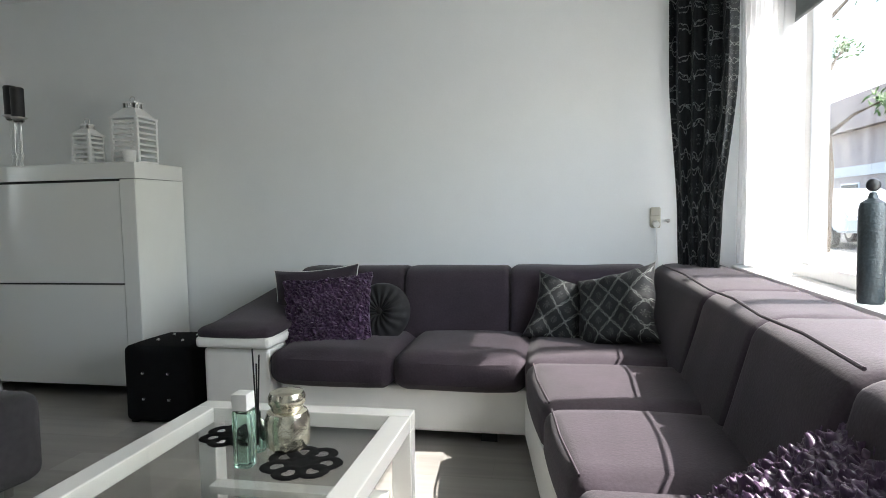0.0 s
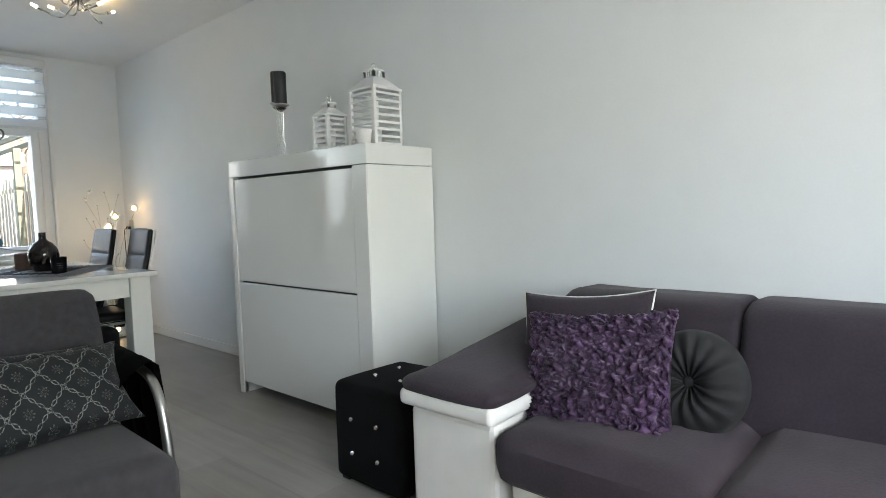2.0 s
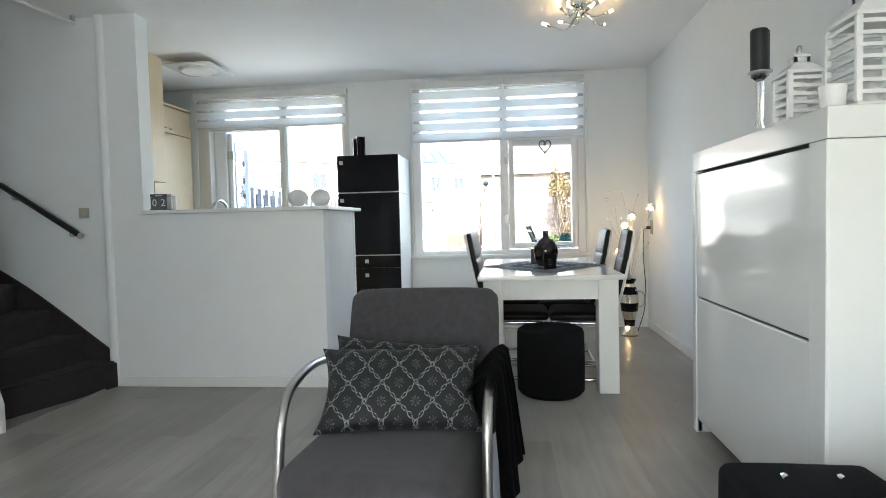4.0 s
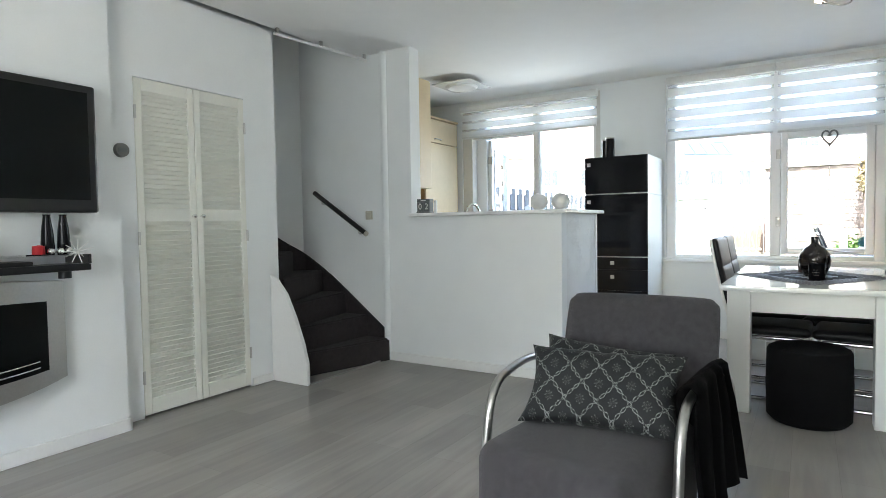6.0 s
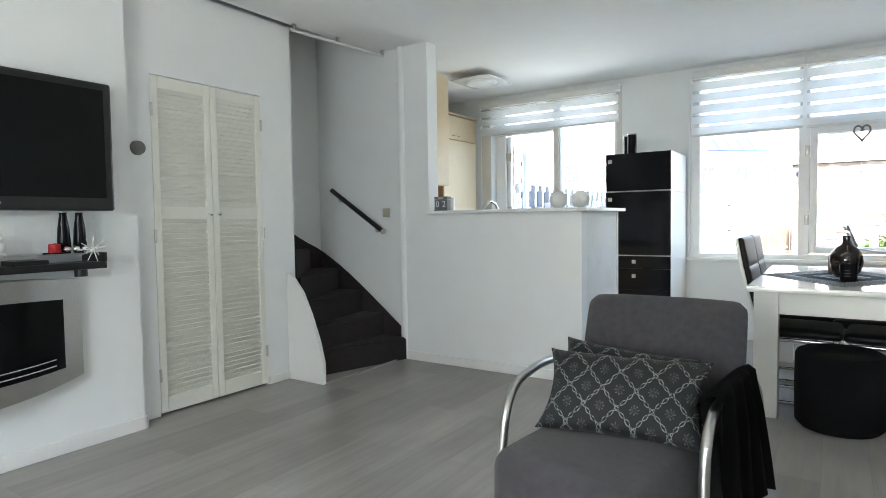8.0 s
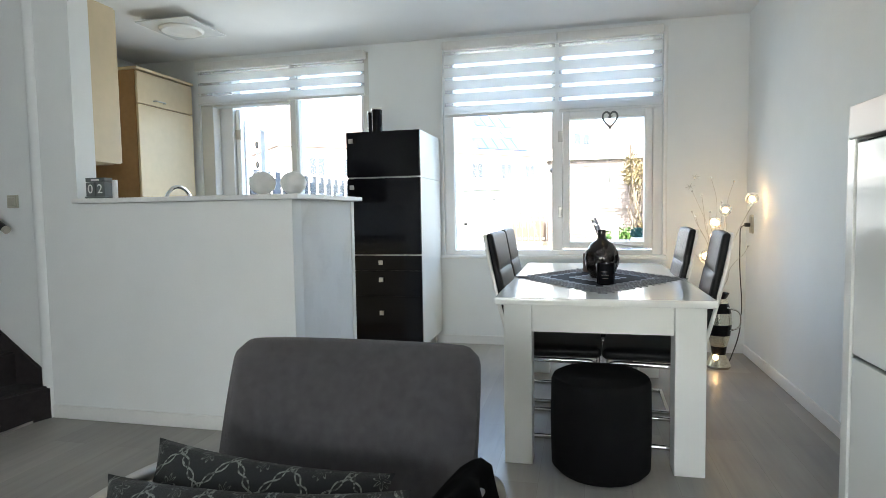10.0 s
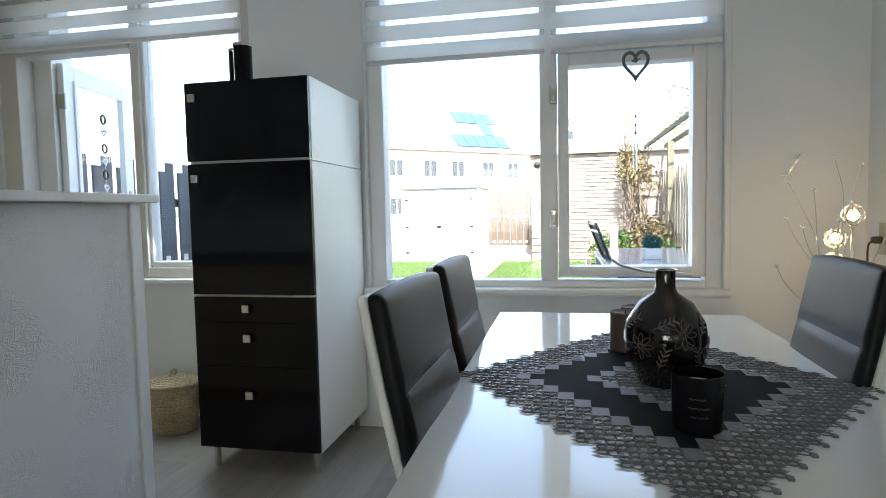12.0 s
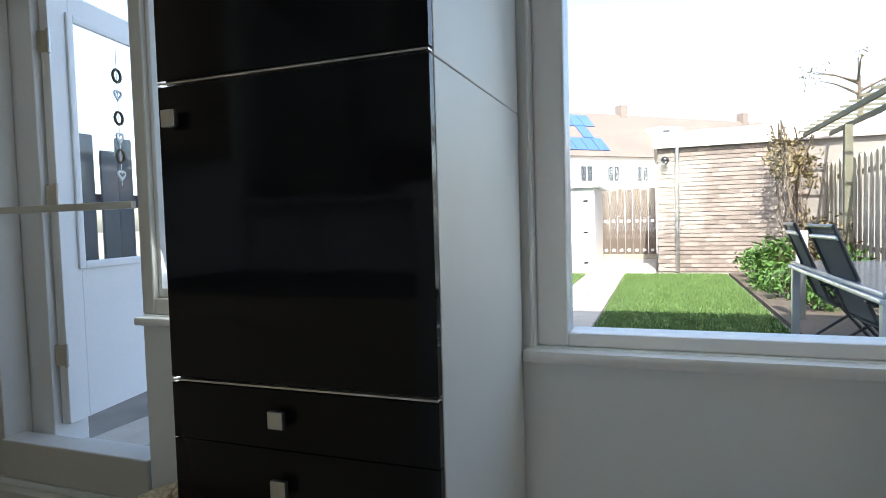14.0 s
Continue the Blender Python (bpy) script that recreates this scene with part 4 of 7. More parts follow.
# two slatted lanterns on the cabinet
def lantern(at, w, h, group="white lanterns"):
    x, y, z = at
    ob = thing("lantern", "white wooden slatted lantern with pitched top", "lantern", at, group)
    hw = w / 2
    body = h * 0.66
    part("base", boxed(x - hw - 0.006, x + hw + 0.006, y - hw - 0.006, y + hw + 0.006, z, z + 0.018, bevel=0.003), TRIM, ob)
    for sx in (-1, 1):
        for sy in (-1, 1):
            part("post", boxed(x + sx * hw - 0.009, x + sx * hw + 0.009, y + sy * hw - 0.009, y + sy * hw + 0.009, z + 0.018, z + body, bevel=0.002), TRIM, ob)
    n = 7 if h > 0.3 else 5
    for k in range(n):
        zz = z + 0.03 + (k + 0.5) * (body - 0.03) / n
        for s in (-1, 1):
            part("slat", boxed(x - hw - 0.01, x + hw + 0.01, y + s * hw - 0.006, y + s * hw + 0.006, zz - 0.006, zz + 0.006), TRIM, ob, smooth=False)
            part("slat", boxed(x + s * hw - 0.006, x + s * hw + 0.006, y - hw - 0.01, y + hw + 0.01, zz - 0.006, zz + 0.006), TRIM, ob, smooth=False)
    bm = bmesh.new()
    r0, r1 = (hw + 0.01) * 1.414, hw * 0.42 * 1.414
    bmesh.ops.create_cone(bm, cap_ends=True, segments=4, radius1=r0, radius2=r1, depth=h * 0.15, matrix=Matrix.Translation((x, y, z + body + h * 0.075 + 0.008)) @ Matrix.Rotation(radians(45), 4, "Z"))
    box(bm, x - hw - 0.012, x + hw + 0.012, y - hw - 0.012, y + hw + 0.012, z + body, z + body + 0.012)
    part("roof", bm, TRIM, ob, smooth=False)
    q, zc = hw * 0.38, z + body + h * 0.15 + 0.006
    for k in range(5):
        for s in (-1, 1):
            o = -q + k * q / 2
            for a in ((x + o, y + s * q), (x + s * q, y + o)):
                part("gallery_bar", boxed(a[0] - 0.005, a[0] + 0.005, a[1] - 0.005, a[1] + 0.005, zc, zc + h * 0.07), TRIM, ob, smooth=False)
    part("gallery_cap", boxed(x - q - 0.008, x + q + 0.008, y - q - 0.008, y + q + 0.008, zc + h * 0.07, zc + h * 0.07 + 0.012, bevel=0.003), TRIM, ob)
    part("ring", tube(bmesh.new(), [(x + 0.018 * math.cos(a * 0.6283), y, zc + h * 0.07 + 0.028 + 0.018 * math.sin(a * 0.6283)) for a in range(10)], 0.003, 6, closed=True), STEEL, ob)
    part("candle", turned(bmesh.new(), [(0.001, 0.018), (0.03, 0.018), (0.03, 0.1), (0.001, 0.1)], at, 20), CERAMIC_WHITE, ob, "white candle inside")
    return ob


lantern((-2.335, 3.82, 1.44), 0.175, 0.425)
lantern((-2.58, 3.715, 1.44), 0.112, 0.265)
votive = thing("votive_cup", "small white ceramic candle cup on the cabinet", "candle holder", (-2.25, 3.66, 1.44))
part("cup", turned(bmesh.new(), [(0.03, 0), (0.034, 0.01), (0.04, 0.07), (0.037, 0.07), (0.03, 0.012)], (-2.25, 3.66, 1.44), 24), CERAMIC_WHITE, votive)

# glass candlesticks with dark candles
for cxp, cyp, hh in ((-3.195, 3.83, 0.325), (-3.3, 3.88, 0.35)):
    cs = thing("candlestick", "clear glass candlestick holding a thick dark candle", "candlestick", (cxp, cyp, 1.44), "candlesticks")
    part("stem", turned(bmesh.new(), [(0.05, 0), (0.05, 0.008), (0.012, 0.02), (0.01, 0.06), (0.02, 0.09), (0.011, 0.12), (0.016, hh - 0.06), (0.012, hh - 0.03), (0.035, hh - 0.01), (0.035, hh)], (cxp, cyp, 1.44), 24), CLEAR, cs)
    part("dish", turned(bmesh.new(), [(0.03, hh), (0.05, hh + 0.008), (0.05, hh + 0.014), (0.03, hh + 0.012)], (cxp, cyp, 1.44), 24), STEEL, cs)
    part("candle", turned(bmesh.new(), [(0.001, hh + 0.012), (0.038, hh + 0.012), (0.039, hh + 0.2), (0.034, hh + 0.207), (0.001, hh + 0.205)], (cxp, cyp, 1.44), 28), mat("graphite_candle", (0.025, 0.025, 0.027), 0.5, vary=0.2), cs, "dark grey pillar candle")

# coffee table: white frame, glass top, lower shelf
tb = thing("coffee_table", "low white coffee table with a glass top", "coffee table", (-0.64, 2.1, 0))
tx0, tx1, ty0, ty1, tz = -1.06, -0.235, 1.6, 2.51, 0.4
for a in ((tx0, tx1, ty1 - 0.075, ty1), (tx0, tx1, ty0, ty0 + 0.075), (tx0, tx0 + 0.075, ty0 + 0.076, ty1 - 0.076), (tx1 - 0.075, tx1, ty0 + 0.076, ty1 - 0.076)):
    part("top_rail", boxed(*a, tz - 0.055, tz, bevel=0.004), LACQUER, tb)
for a in ((tx0, ty0), (tx1 - 0.075, ty0), (tx0, ty1 - 0.075), (tx1 - 0.075, ty1 - 0.075)):
    part("leg", boxed(a[0] + 0.002, a[0] + 0.073, a[1] + 0.002, a[1] + 0.073, 0, tz - 0.056, bevel=0.004), LACQUER, tb)
part("glass_top", boxed(tx0 + 0.077, tx1 - 0.077, ty0 + 0.077, ty1 - 0.077, tz - 0.012, tz - 0.004), GLASS, tb, "clear glass inset", smooth=False)
for a in ((tx0 + 0.08, tx1 - 0.08, ty1 - 0.14, ty1 - 0.075), (tx0 + 0.08, tx1 - 0.08, ty0 + 0.075, ty0 + 0.14)):
    part("lower_rail", boxed(*a, 0.1, 0.13, bevel=0.003), LACQUER, tb)

TT = tz - 0.004


def doily(name, at, r, seed):
    ob = thing(name, "black cut-out felt doily lying on the glass table", "doily", (*at, TT), "black doilies")
    rnd = random.Random(seed)
    for k in range(7):
        a = 2 * math.pi * k / 7 + rnd.random() * 0.2
        c = (at[0] + r * 0.62 * math.cos(a), at[1] + r * 0.62 * math.sin(a))
        ring = [(c[0] + r * 0.3 * math.cos(t * 0.5236), c[1] + r * 0.3 * math.sin(t * 0.5236), TT + 0.003) for t in range(12)]
        bm = tube(bmesh.new(), ring, 0.015, 6, closed=True)
        for v in bm.verts:
            v.co.z = TT + 0.0004 + max(0, (v.co.z - TT - 0.003) * 0.25 + 0.002)
        part("petal", bm, VELVET, ob)
    bm = bmesh.new()
    bmesh.ops.create_cone(bm, cap_ends=True, segments=20, radius1=r * 0.44, radius2=r * 0.44, depth=0.003, matrix=Matrix.Translation((*at, TT + 0.0025)))
    part("centre", bm, VELVET, ob)
    return ob


doily("doily", (-0.455, 2.03), 0.115, 1)
doily("doily", (-0.77, 2.2), 0.1, 2)
jar = thing("mercury_jar", "silvered mercury glass jar with lid on the coffee table", "jar", (-0.545, 2.13, TT + 0.004))
part("body", turned(bmesh.new(), [(0.055, 0.0), (0.066, 0.012), (0.068, 0.09), (0.06, 0.112), (0.048, 0.12), (0.05, 0.134)], (-0.545, 2.13, TT + 0.004), 36), MERCURY, jar)
part("lid", turned(bmesh.new(), [(0.052, 0.134), (0.056, 0.14), (0.056, 0.158), (0.05, 0.172), (0.02, 0.18), (0.001, 0.18)], (-0.545, 2.13, TT + 0.004), 36), MERCURY, jar, "domed silvered lid")
bot = thing("perfume_bottle", "tall faceted pale green glass bottle with white cap", "bottle", (-0.61, 1.99, TT))
part("body", boxed(-0.635, -0.585, 1.965, 2.015, TT, TT + 0.165, bevel=0.006), GREEN_GLASS, bot)
part("cap", boxed(-0.634, -0.586, 1.966, 2.014, TT + 0.166, TT + 0.215, bevel=0.004), CERAMIC_WHITE, bot, "white square cap")
dif = thing("reed_diffuser", "glass reed diffuser with dark sticks", "diffuser", (-0.63, 2.1, TT))
part("bottle", turned(bmesh.new(), [(0.024, 0), (0.026, 0.01), (0.026, 0.08), (0.012, 0.1), (0.012, 0.12)], (-0.63, 2.1, TT), 20), GREEN_GLASS, dif)
for k, (dx, dy) in enumerate(((-0.012, 0.01), (0.004, 0.02), (0.01, -0.01))):
    part("stick", rod(bmesh.new(), (-0.63, 2.1, TT + 0.02), (-0.63 + dx, 2.1 + dy, TT + 0.31 - 0.02 * k), 0.0025, seg=6), BLACK_PLASTIC, dif)

# armchair with bent steel arms, cushion and throw
ac = thing("armchair", "charcoal fabric armchair with bent steel tube arms", "armchair", (-2.4, 2.23, 0))
bm = puffed(bmesh.new(), -2.72, -1.89, 1.945, 2.54, 0.06, 0.42, 0.06, 0.012, 0.004, 10, 4)
for v in bm.verts:
    v.co.z += (v.co.x + 2.0) * 0.06
    v.co.x += (v.co.y - 2.25) * 0.18 * (v.co.x + 2.72) / 0.8
    v.co.x += 0.07
    v.co.y += 0.02
    v.co.y -= 0.06 * max(0.0, (v.co.x + 2.72) / 0.8) * max(0.0, (v.co.y - 1.95) / 0.6)
part("seat", bm, GREY_FABRIC, ac)
bm = puffed(bmesh.new(), -0.045, 0.045, 1.95, 2.57, 0.0, 0.62, 0.04, 0.012, 0.003, 10, 6)
for v in bm.verts:
    z = v.co.z
    v.co = Vector((v.co.x - 2.63 - 0.27 * z - 0.05 * z * z, 2.291 + (v.co.y - 2.26) * (0.98 + 0.04 * z), 0.255 + z * 0.918))
part("backrest", bm, GREY_FABRIC, ac)
for ys in (1.885, 2.645):
    yf = 1.885 if ys < 2 else 2.555
    line = bent([(-2.05, yf + 0.02, 0.012), (-2.07, yf + 0.02, 0.3), (-2.13, yf + 0.02, 0.555), (-2.5, (ys + yf) / 2, 0.585), (-2.86, ys, 0.52), (-2.97, ys, 0.012)], 0.16, 8)
    part("arm_tube", tube(bmesh.new(), line, 0.0165, 14), STEEL, ac, "bent brushed steel arm")
for xs in (-2.09, -2.8):
    part("cross_tube", rod(bmesh.new(), (xs, 1.885, 0.24), (xs, 2.645 if xs < -2.5 else 2.555, 0.24), 0.013), STEEL, ac)
for p in ((-1.9, 2.42), (-1.95, 2.03)):
    part("front_leg", rod(bmesh.new(), (*p, 0), (*p, 0.08), 0.016), CHROME, ac, "short chrome leg")
scatter("lumbar_cushion", "dark damask lumbar cushion with silver lattice on the armchair", DAMASK_CUSHION, 0.58, 0.32, 0.12, pose(-2.3, 2.268, 0.54, 52, 0, 95), "armchair cushions", 7, pinch=0.12, wave=0.014)
scatter("lumbar_cushion", "second dark damask cushion tucked behind on the armchair", DAMASK_CUSHION, 0.5, 0.3, 0.1, pose(-2.42, 2.235, 0.545, 58, 5, 93), "armchair cushions", 8)
thr = thing("throw_blanket", "black knitted throw hanging over the armchair arm", "throw", (-2.5, 2.6, 0.09))
bm = bmesh.new()
rows = []
for i in range(26):
    f = i / 25
    row = []
    for j in range(22):
        g = j / 21
        x = -2.7 + 0.47 * g + 0.025 * math.sin(f * 6 + g * 5) + 0.16 * f * (g - 0.6)
        if f < 0.3:
            y, z = 2.5 + 0.13 * f / 0.3 - 0.03 * g, 0.5 + 0.115 * math.sin(f / 0.3 * 1.5)
        else:
            h = (f - 0.3) / 0.7
            y, z = 2.642 - 0.03 * g + 0.02 * h + 0.03 * h * h * (1 - g), 0.61 - 0.5 * h + 0.05 * math.sin(g * 6) * h
        y += 0.022 * math.sin(g * 24 + f * 2) * min(1, f * 3) * min(1, max(0.25, (f - 0.2) * 3))
        row.append(bm.verts.new((x, y, z)))
    rows.append(row)
for a, c in zip(rows, rows[1:]):
    for k in range(21):
        bm.faces.new((a[k], a[k + 1], c[k + 1], c[k]))
bmesh.ops.solidify(bm, geom=bm.faces[:], thickness=0.012)
part("cloth", bm, VELVET, thr, angle=80)

# curtains at the street window
cur = thing("curtain", "heavy black damask curtain with silver lattice, tied back", "curtain", (1.0, 3.9, 0.42))


def curtain_at(g, z):
    """A place on the tied-back curtain: g across it, z up; it narrows to the tie and hangs free below."""
    f = min(1.0, max(0.0, (z - 1.0) / 0.85))
    f = f * f * (3 - 2 * f)
    low = min(1.0, max(0.0, (1.0 - z) / 0.4))
    left = 0.945 - 0.045 * f + 0.01 * low
    wide = 0.165 + 0.112 * f - 0.03 * low
    deep = 0.026 * (0.5 + 0.5 * f)
    fold = math.sin(g * 27 + 0.6 * math.sin(z * 2.1)) + 0.35 * math.sin(g * 53 + z * 1.3)
    return Vector((left + wide * g + 0.35 * deep * fold, 4.03 - 0.24 * g - 0.04 + deep * fold * 0.9, z))


def cloth_sheet(g0, g1, z0, z1, across, up, lift=0.0, thick=0.004):
    bm, rows = bmesh.new(), []
    for i in range(up + 1):
        z = z0 + (z1 - z0) * i / up
        rows.append([bm.verts.new(curtain_at(g0 + (g1 - g0) * j / across, z) + Vector((0.3, -1, 0)) * lift) for j in range(across + 1)])
    for a, c in zip(rows, rows[1:]):
        for k in range(across):
            bm.faces.new((a[k], a[k + 1], c[k + 1], c[k]))
    bmesh.ops.solidify(bm, geom=bm.faces[:], thickness=thick)
    return bm


part("cloth", cloth_sheet(0, 1, 0.42, 2.56, 90, 60), DAMASK, cur, angle=80)
part("leading_hem", cloth_sheet(0.9, 1.02, 0.42, 2.56, 8, 60, 0.012), damask("damask_hem", (0.06, 0.068, 0.072), (0.4, 0.42, 0.41), "YZ", cell=0.06, tall=1.4), cur, "paler turned hem of the curtain", angle=80)
part("tie_hook", ball(rod(bmesh.new(), (0.91, 4.09, 1.03), (0.91, 4.05, 1.03), 0.006), (0.91, 4.045, 1.03), 0.012, 10), STEEL, cur, "small tie-back hook")
shr = thing("sheer_curtain", "white sheer voile curtain glowing in the daylight", "sheer curtain", (1.27, 3.3, 0.8))
bm = bmesh.new()
rows = []
for i in range(21):
    z = 0.795 + (2.56 - 0.795) * i / 20
    row = []
    for j in range(91):
        g = j / 90
        row.append(bm.verts.new((1.275 + 0.02 * math.sin(g * 70) + 0.006 * math.sin(z * 4 + g * 11), 4.0 - 0.68 * g - 0.012 * math.sin(z * 17) * g ** 6, z)))
    rows.append(row)
for a, c in zip(rows, rows[1:]):
    for k in range(90):
        bm.faces.new((a[k], a[k + 1], c[k + 1], c[k]))
part("cloth", bm, SHEER, shr, angle=80)
crl = thing("curtain_track", "white ceiling curtain track at the street window", "curtain rail", (1.2, 2.2, 2.57))
part("track", boxed(1.1, 1.3, 0.2, 4.08, 2.565, 2.62, bevel=0.004), TRIM, crl)
rb = thing("roller_blind", "grey roller blind rolled up at the street window", "blind", (1.34, 2.0, 2.1))
part("roll", rod(bmesh.new(), (1.345, 1.2, 2.36), (1.345, 3.47, 2.36), 0.03, seg=20), mat("grey_blind", (0.16, 0.17, 0.17), 0.8, vary=0.08), rb)
part("cloth", boxed(1.325, 1.329, 1.2, 3.47, 1.945, 2.36), bpy.data.materials["grey_blind"], rb)
part("bottom_bar", boxed(1.318, 1.336, 1.2, 3.47, 1.925, 1.95, bevel=0.004), bpy.data.materials["grey_blind"], rb)
vs = thing("sill_vase", "tall slim dark bottle with round stopper on the sill", "vase", (1.3, 2.665, S[2] - 0.003))
part("body", turned(bmesh.new(), [(0.036, 0), (0.04, 0.01), (0.041, 0.31), (0.036, 0.335), (0.016, 0.35), (0.01, 0.37)], (1.3, 2.665, S[2] - 0.003), 24), mat("dark_mosaic", (0.03, 0.04, 0.045), 0.3, bump=0.6, scale=120, vary=0.6), vs)
part("stopper", ball(bmesh.new(), (1.3, 2.665, S[2] + 0.39), 0.022, 14), BLACK_PLASTIC, vs)


# sockets, switch and thermostat
def wall_plate(name, label, cat, at, face, w=0.08, h=0.08, holes=1, material=IVORY):
    ob = thing(name, label, cat, at)
    x, y, z = at
    def slab(a, b, c, d, t0, t1, bev):
        if face == "y":
            s = 1 if y < 2 else -1
            return boxed(x + a, x + b, y + s * t0, y + s * t1, z + c, z + d, bevel=bev)
        return boxed(x + t0, x + t1, y + a, y + b, z + c, z + d, bevel=bev)
    part("plate", slab(-w / 2, w / 2, -h / 2, h / 2, 0, 0.012, 0.004), material, ob)
    for k in range(holes):
        zc = (k - (holes - 1) / 2) * 0.07
        part("insert", slab(-0.025, 0.025, zc - 0.025, zc + 0.025, 0.013, 0.018, 0.003), material, ob)
    return ob


wall_plate("wall_socket", "cream double wall socket above the sofa", "socket", (0.845, SOFA_Y - 0.0005, 1.05), "y", 0.06, 0.11, 2)
wall_plate("wall_socket", "cream wall socket in the dining corner", "socket", (-6.28, SOFA_Y - 0.0005, 1.02), "y", 0.08, 0.14, 2)
wall_plate("light_switch", "cream light switch near the stairs", "switch", (-4.2195, -0.345, 1.245), "x", 0.075, 0.075, 1)
plug = thing("plug", "white plug with thin flex hanging from the socket", "plug", (0.845, 4.07, 0.99))
bm = rod(bmesh.new(), (0.845, 4.072, 1.015), (0.845, 4.035, 1.01), 0.018)
part("body", bm, TRIM, plug)
part("flex", tube(bmesh.new(), bent([(0.845, 4.045, 1.0), (0.85, 4.06, 0.9), (0.865, 4.078, 0.6), (0.88, 4.08, 0.2)], 0.1), 0.004, 6), TRIM, plug)
th = thing("thermostat", "round grey thermostat with small display on the wall", "thermostat", (-2.14, DOOR_Y, 1.62))
part("body", rod(bmesh.new(), (-2.14, DOOR_Y, 1.62), (-2.14, DOOR_Y + 0.025, 1.62), 0.043, 0.039, 28), mat("bronze_plastic", (0.16, 0.16, 0.15), 0.35, vary=0.06), th)
part("display", boxed(-2.165, -2.115, DOOR_Y + 0.025, DOOR_Y + 0.028, 1.608, 1.632), MARBLE_GREY, th)

# television, media shelf and wall fire
tv = thing("television", "large black flat-screen television on the wall", "television", (-1.33, -0.3, 1.57))
part("casing", boxed(-1.87, -0.78, -0.345, -0.262, 1.245, 1.9, bevel=0.012), BLACK_PLASTIC, tv)
part("screen", boxed(-1.825, -0.825, -0.264, -0.256, 1.31, 1.86), SCREEN, tv)
part("maker_mark", boxed(-1.36, -1.3, -0.2615, -0.26, 1.274, 1.284), mat("grey_print", (0.3, 0.3, 0.3), 0.5), tv)
part("wall_mount", boxed(-1.5, -1.2, -0.4, -0.345, 1.4, 1.75), BLACK_PLASTIC, tv)
sh = thing("media_shelf", "black floating media shelf with a glass top", "shelf", (-1.2, -0.3, 0.97))
part("tray", boxed(-1.77, -0.55, -0.4, -0.17, 0.955, 0.985, bevel=0.004), BLACK_PLASTIC, sh)
part("end_panel", boxed(-1.772, -1.755, -0.4, -0.17, 0.986, 1.035, bevel=0.003), BLACK_PLASTIC, sh)
part("front_lip", boxed(-1.754, -0.55, -0.176, -0.165, 0.97, 0.99), BLACK_PLASTIC, sh)
part("glass_top", boxed(-1.754, -0.55, -0.395, -0.2, 1.03, 1.036), CLEAR, sh, "clear glass shelf")
part("knob", rod(bmesh.new(), (-1.69, -0.27, 0.915), (-1.69, -0.27, 0.955), 0.03), BLACK_PLASTIC, sh)
for k, (a, c) in enumerate(((-1.22, -1.05), (-0.95, -0.8), (-1.52, -1.38))):
    bx = thing("set_top_box", "small black media box on the shelf", "media box", ((a + c) / 2, -0.28, 0.985), "media boxes")
    part("case", boxed(a, c, -0.36, -0.2, 0.985, 1.01 + 0.006 * (k % 2), bevel=0.004), BLACK_PLASTIC, bx)
for px in (-1.635, -1.71):
    vz = thing("black_vase", "slim black glass vase on the media shelf", "vase", (px, -0.31, 1.036), "black vases")
    part("body", turned(bmesh.new(), [(0.028, 0), (0.032, 0.02), (0.026, 0.12), (0.016, 0.19), (0.018, 0.2)], (px, -0.31, 1.036), 20), BLACK_GLOSS, vz)
sb = thing("figurine", "small white ceramic figurine on the shelf", "figurine", (-1.35, -0.29, 1.036))
part("body", turned(bmesh.new(), [(0.03, 0), (0.032, 0.006), (0.022, 0.014), (0.03, 0.035), (0.027, 0.06), (0.013, 0.072), (0.02, 0.088), (0.014, 0.106), (0.001, 0.11)], (-1.35, -0.29, 1.036), 20), CERAMIC_WHITE, sb)
ck = thing("shelf_clock", "small round white clock with cream dial on the shelf", "clock", (-1.235, -0.29, 1.036))
part("case", rod(bmesh.new(), (-1.235, -0.31, 1.086), (-1.235, -0.275, 1.086), 0.048, 0.046, 28), CERAMIC_WHITE, ck)
part("dial", rod(bmesh.new(), (-1.235, -0.276, 1.086), (-1.235, -0.2735, 1.086), 0.034, seg=24), IVORY, ck, "cream dial")
part("foot", boxed(-1.275, -1.195, -0.312, -0.27, 1.036, 1.05, bevel=0.005), CERAMIC_WHITE, ck)
rh = thing("red_hat", "small red felt hat with dark brim", "ornament", (-1.575, -0.27, 1.036))
part("crown", turned(bmesh.new(), [(0.028, 0.004), (0.026, 0.045), (0.001, 0.05)], (-1.575, -0.27, 1.036), 18), RED, rh)
part("brim", turned(bmesh.new(), [(0.05, 0), (0.05, 0.004), (0.02, 0.005)], (-1.575, -0.27, 1.036), 18), VELVET, rh)
for px in (-1.655, -1.695, -1.615):
    bb = thing("bauble", "small silver bauble on the shelf", "bauble", (px, -0.23, 1.036), "silver baubles")
    part("ball", ball(bmesh.new(), (px, -0.23, 1.054), 0.018, 14), CHROME, bb)
st = thing("ribbon_star", "silver ribbon bow hanging at the shelf end", "ornament", (-1.725, -0.21, 1.036))
bm = bmesh.new()
for k in range(11):
    a = k * 0.571
    rod(bm, (-1.725, -0.21, 1.05), (-1.725 + 0.075 * math.cos(a), -0.21 + 0.02 * math.sin(3 * a), 1.05 + 0.06 * math.sin(a)), 0.004, 0.002, 6)
part("ribbon", bm, CERAMIC_WHITE, st)

fp = thing("wall_fire", "curved brushed steel electric wall fire with dark window", "fireplace", (-1.15, -0.35, 0.6))


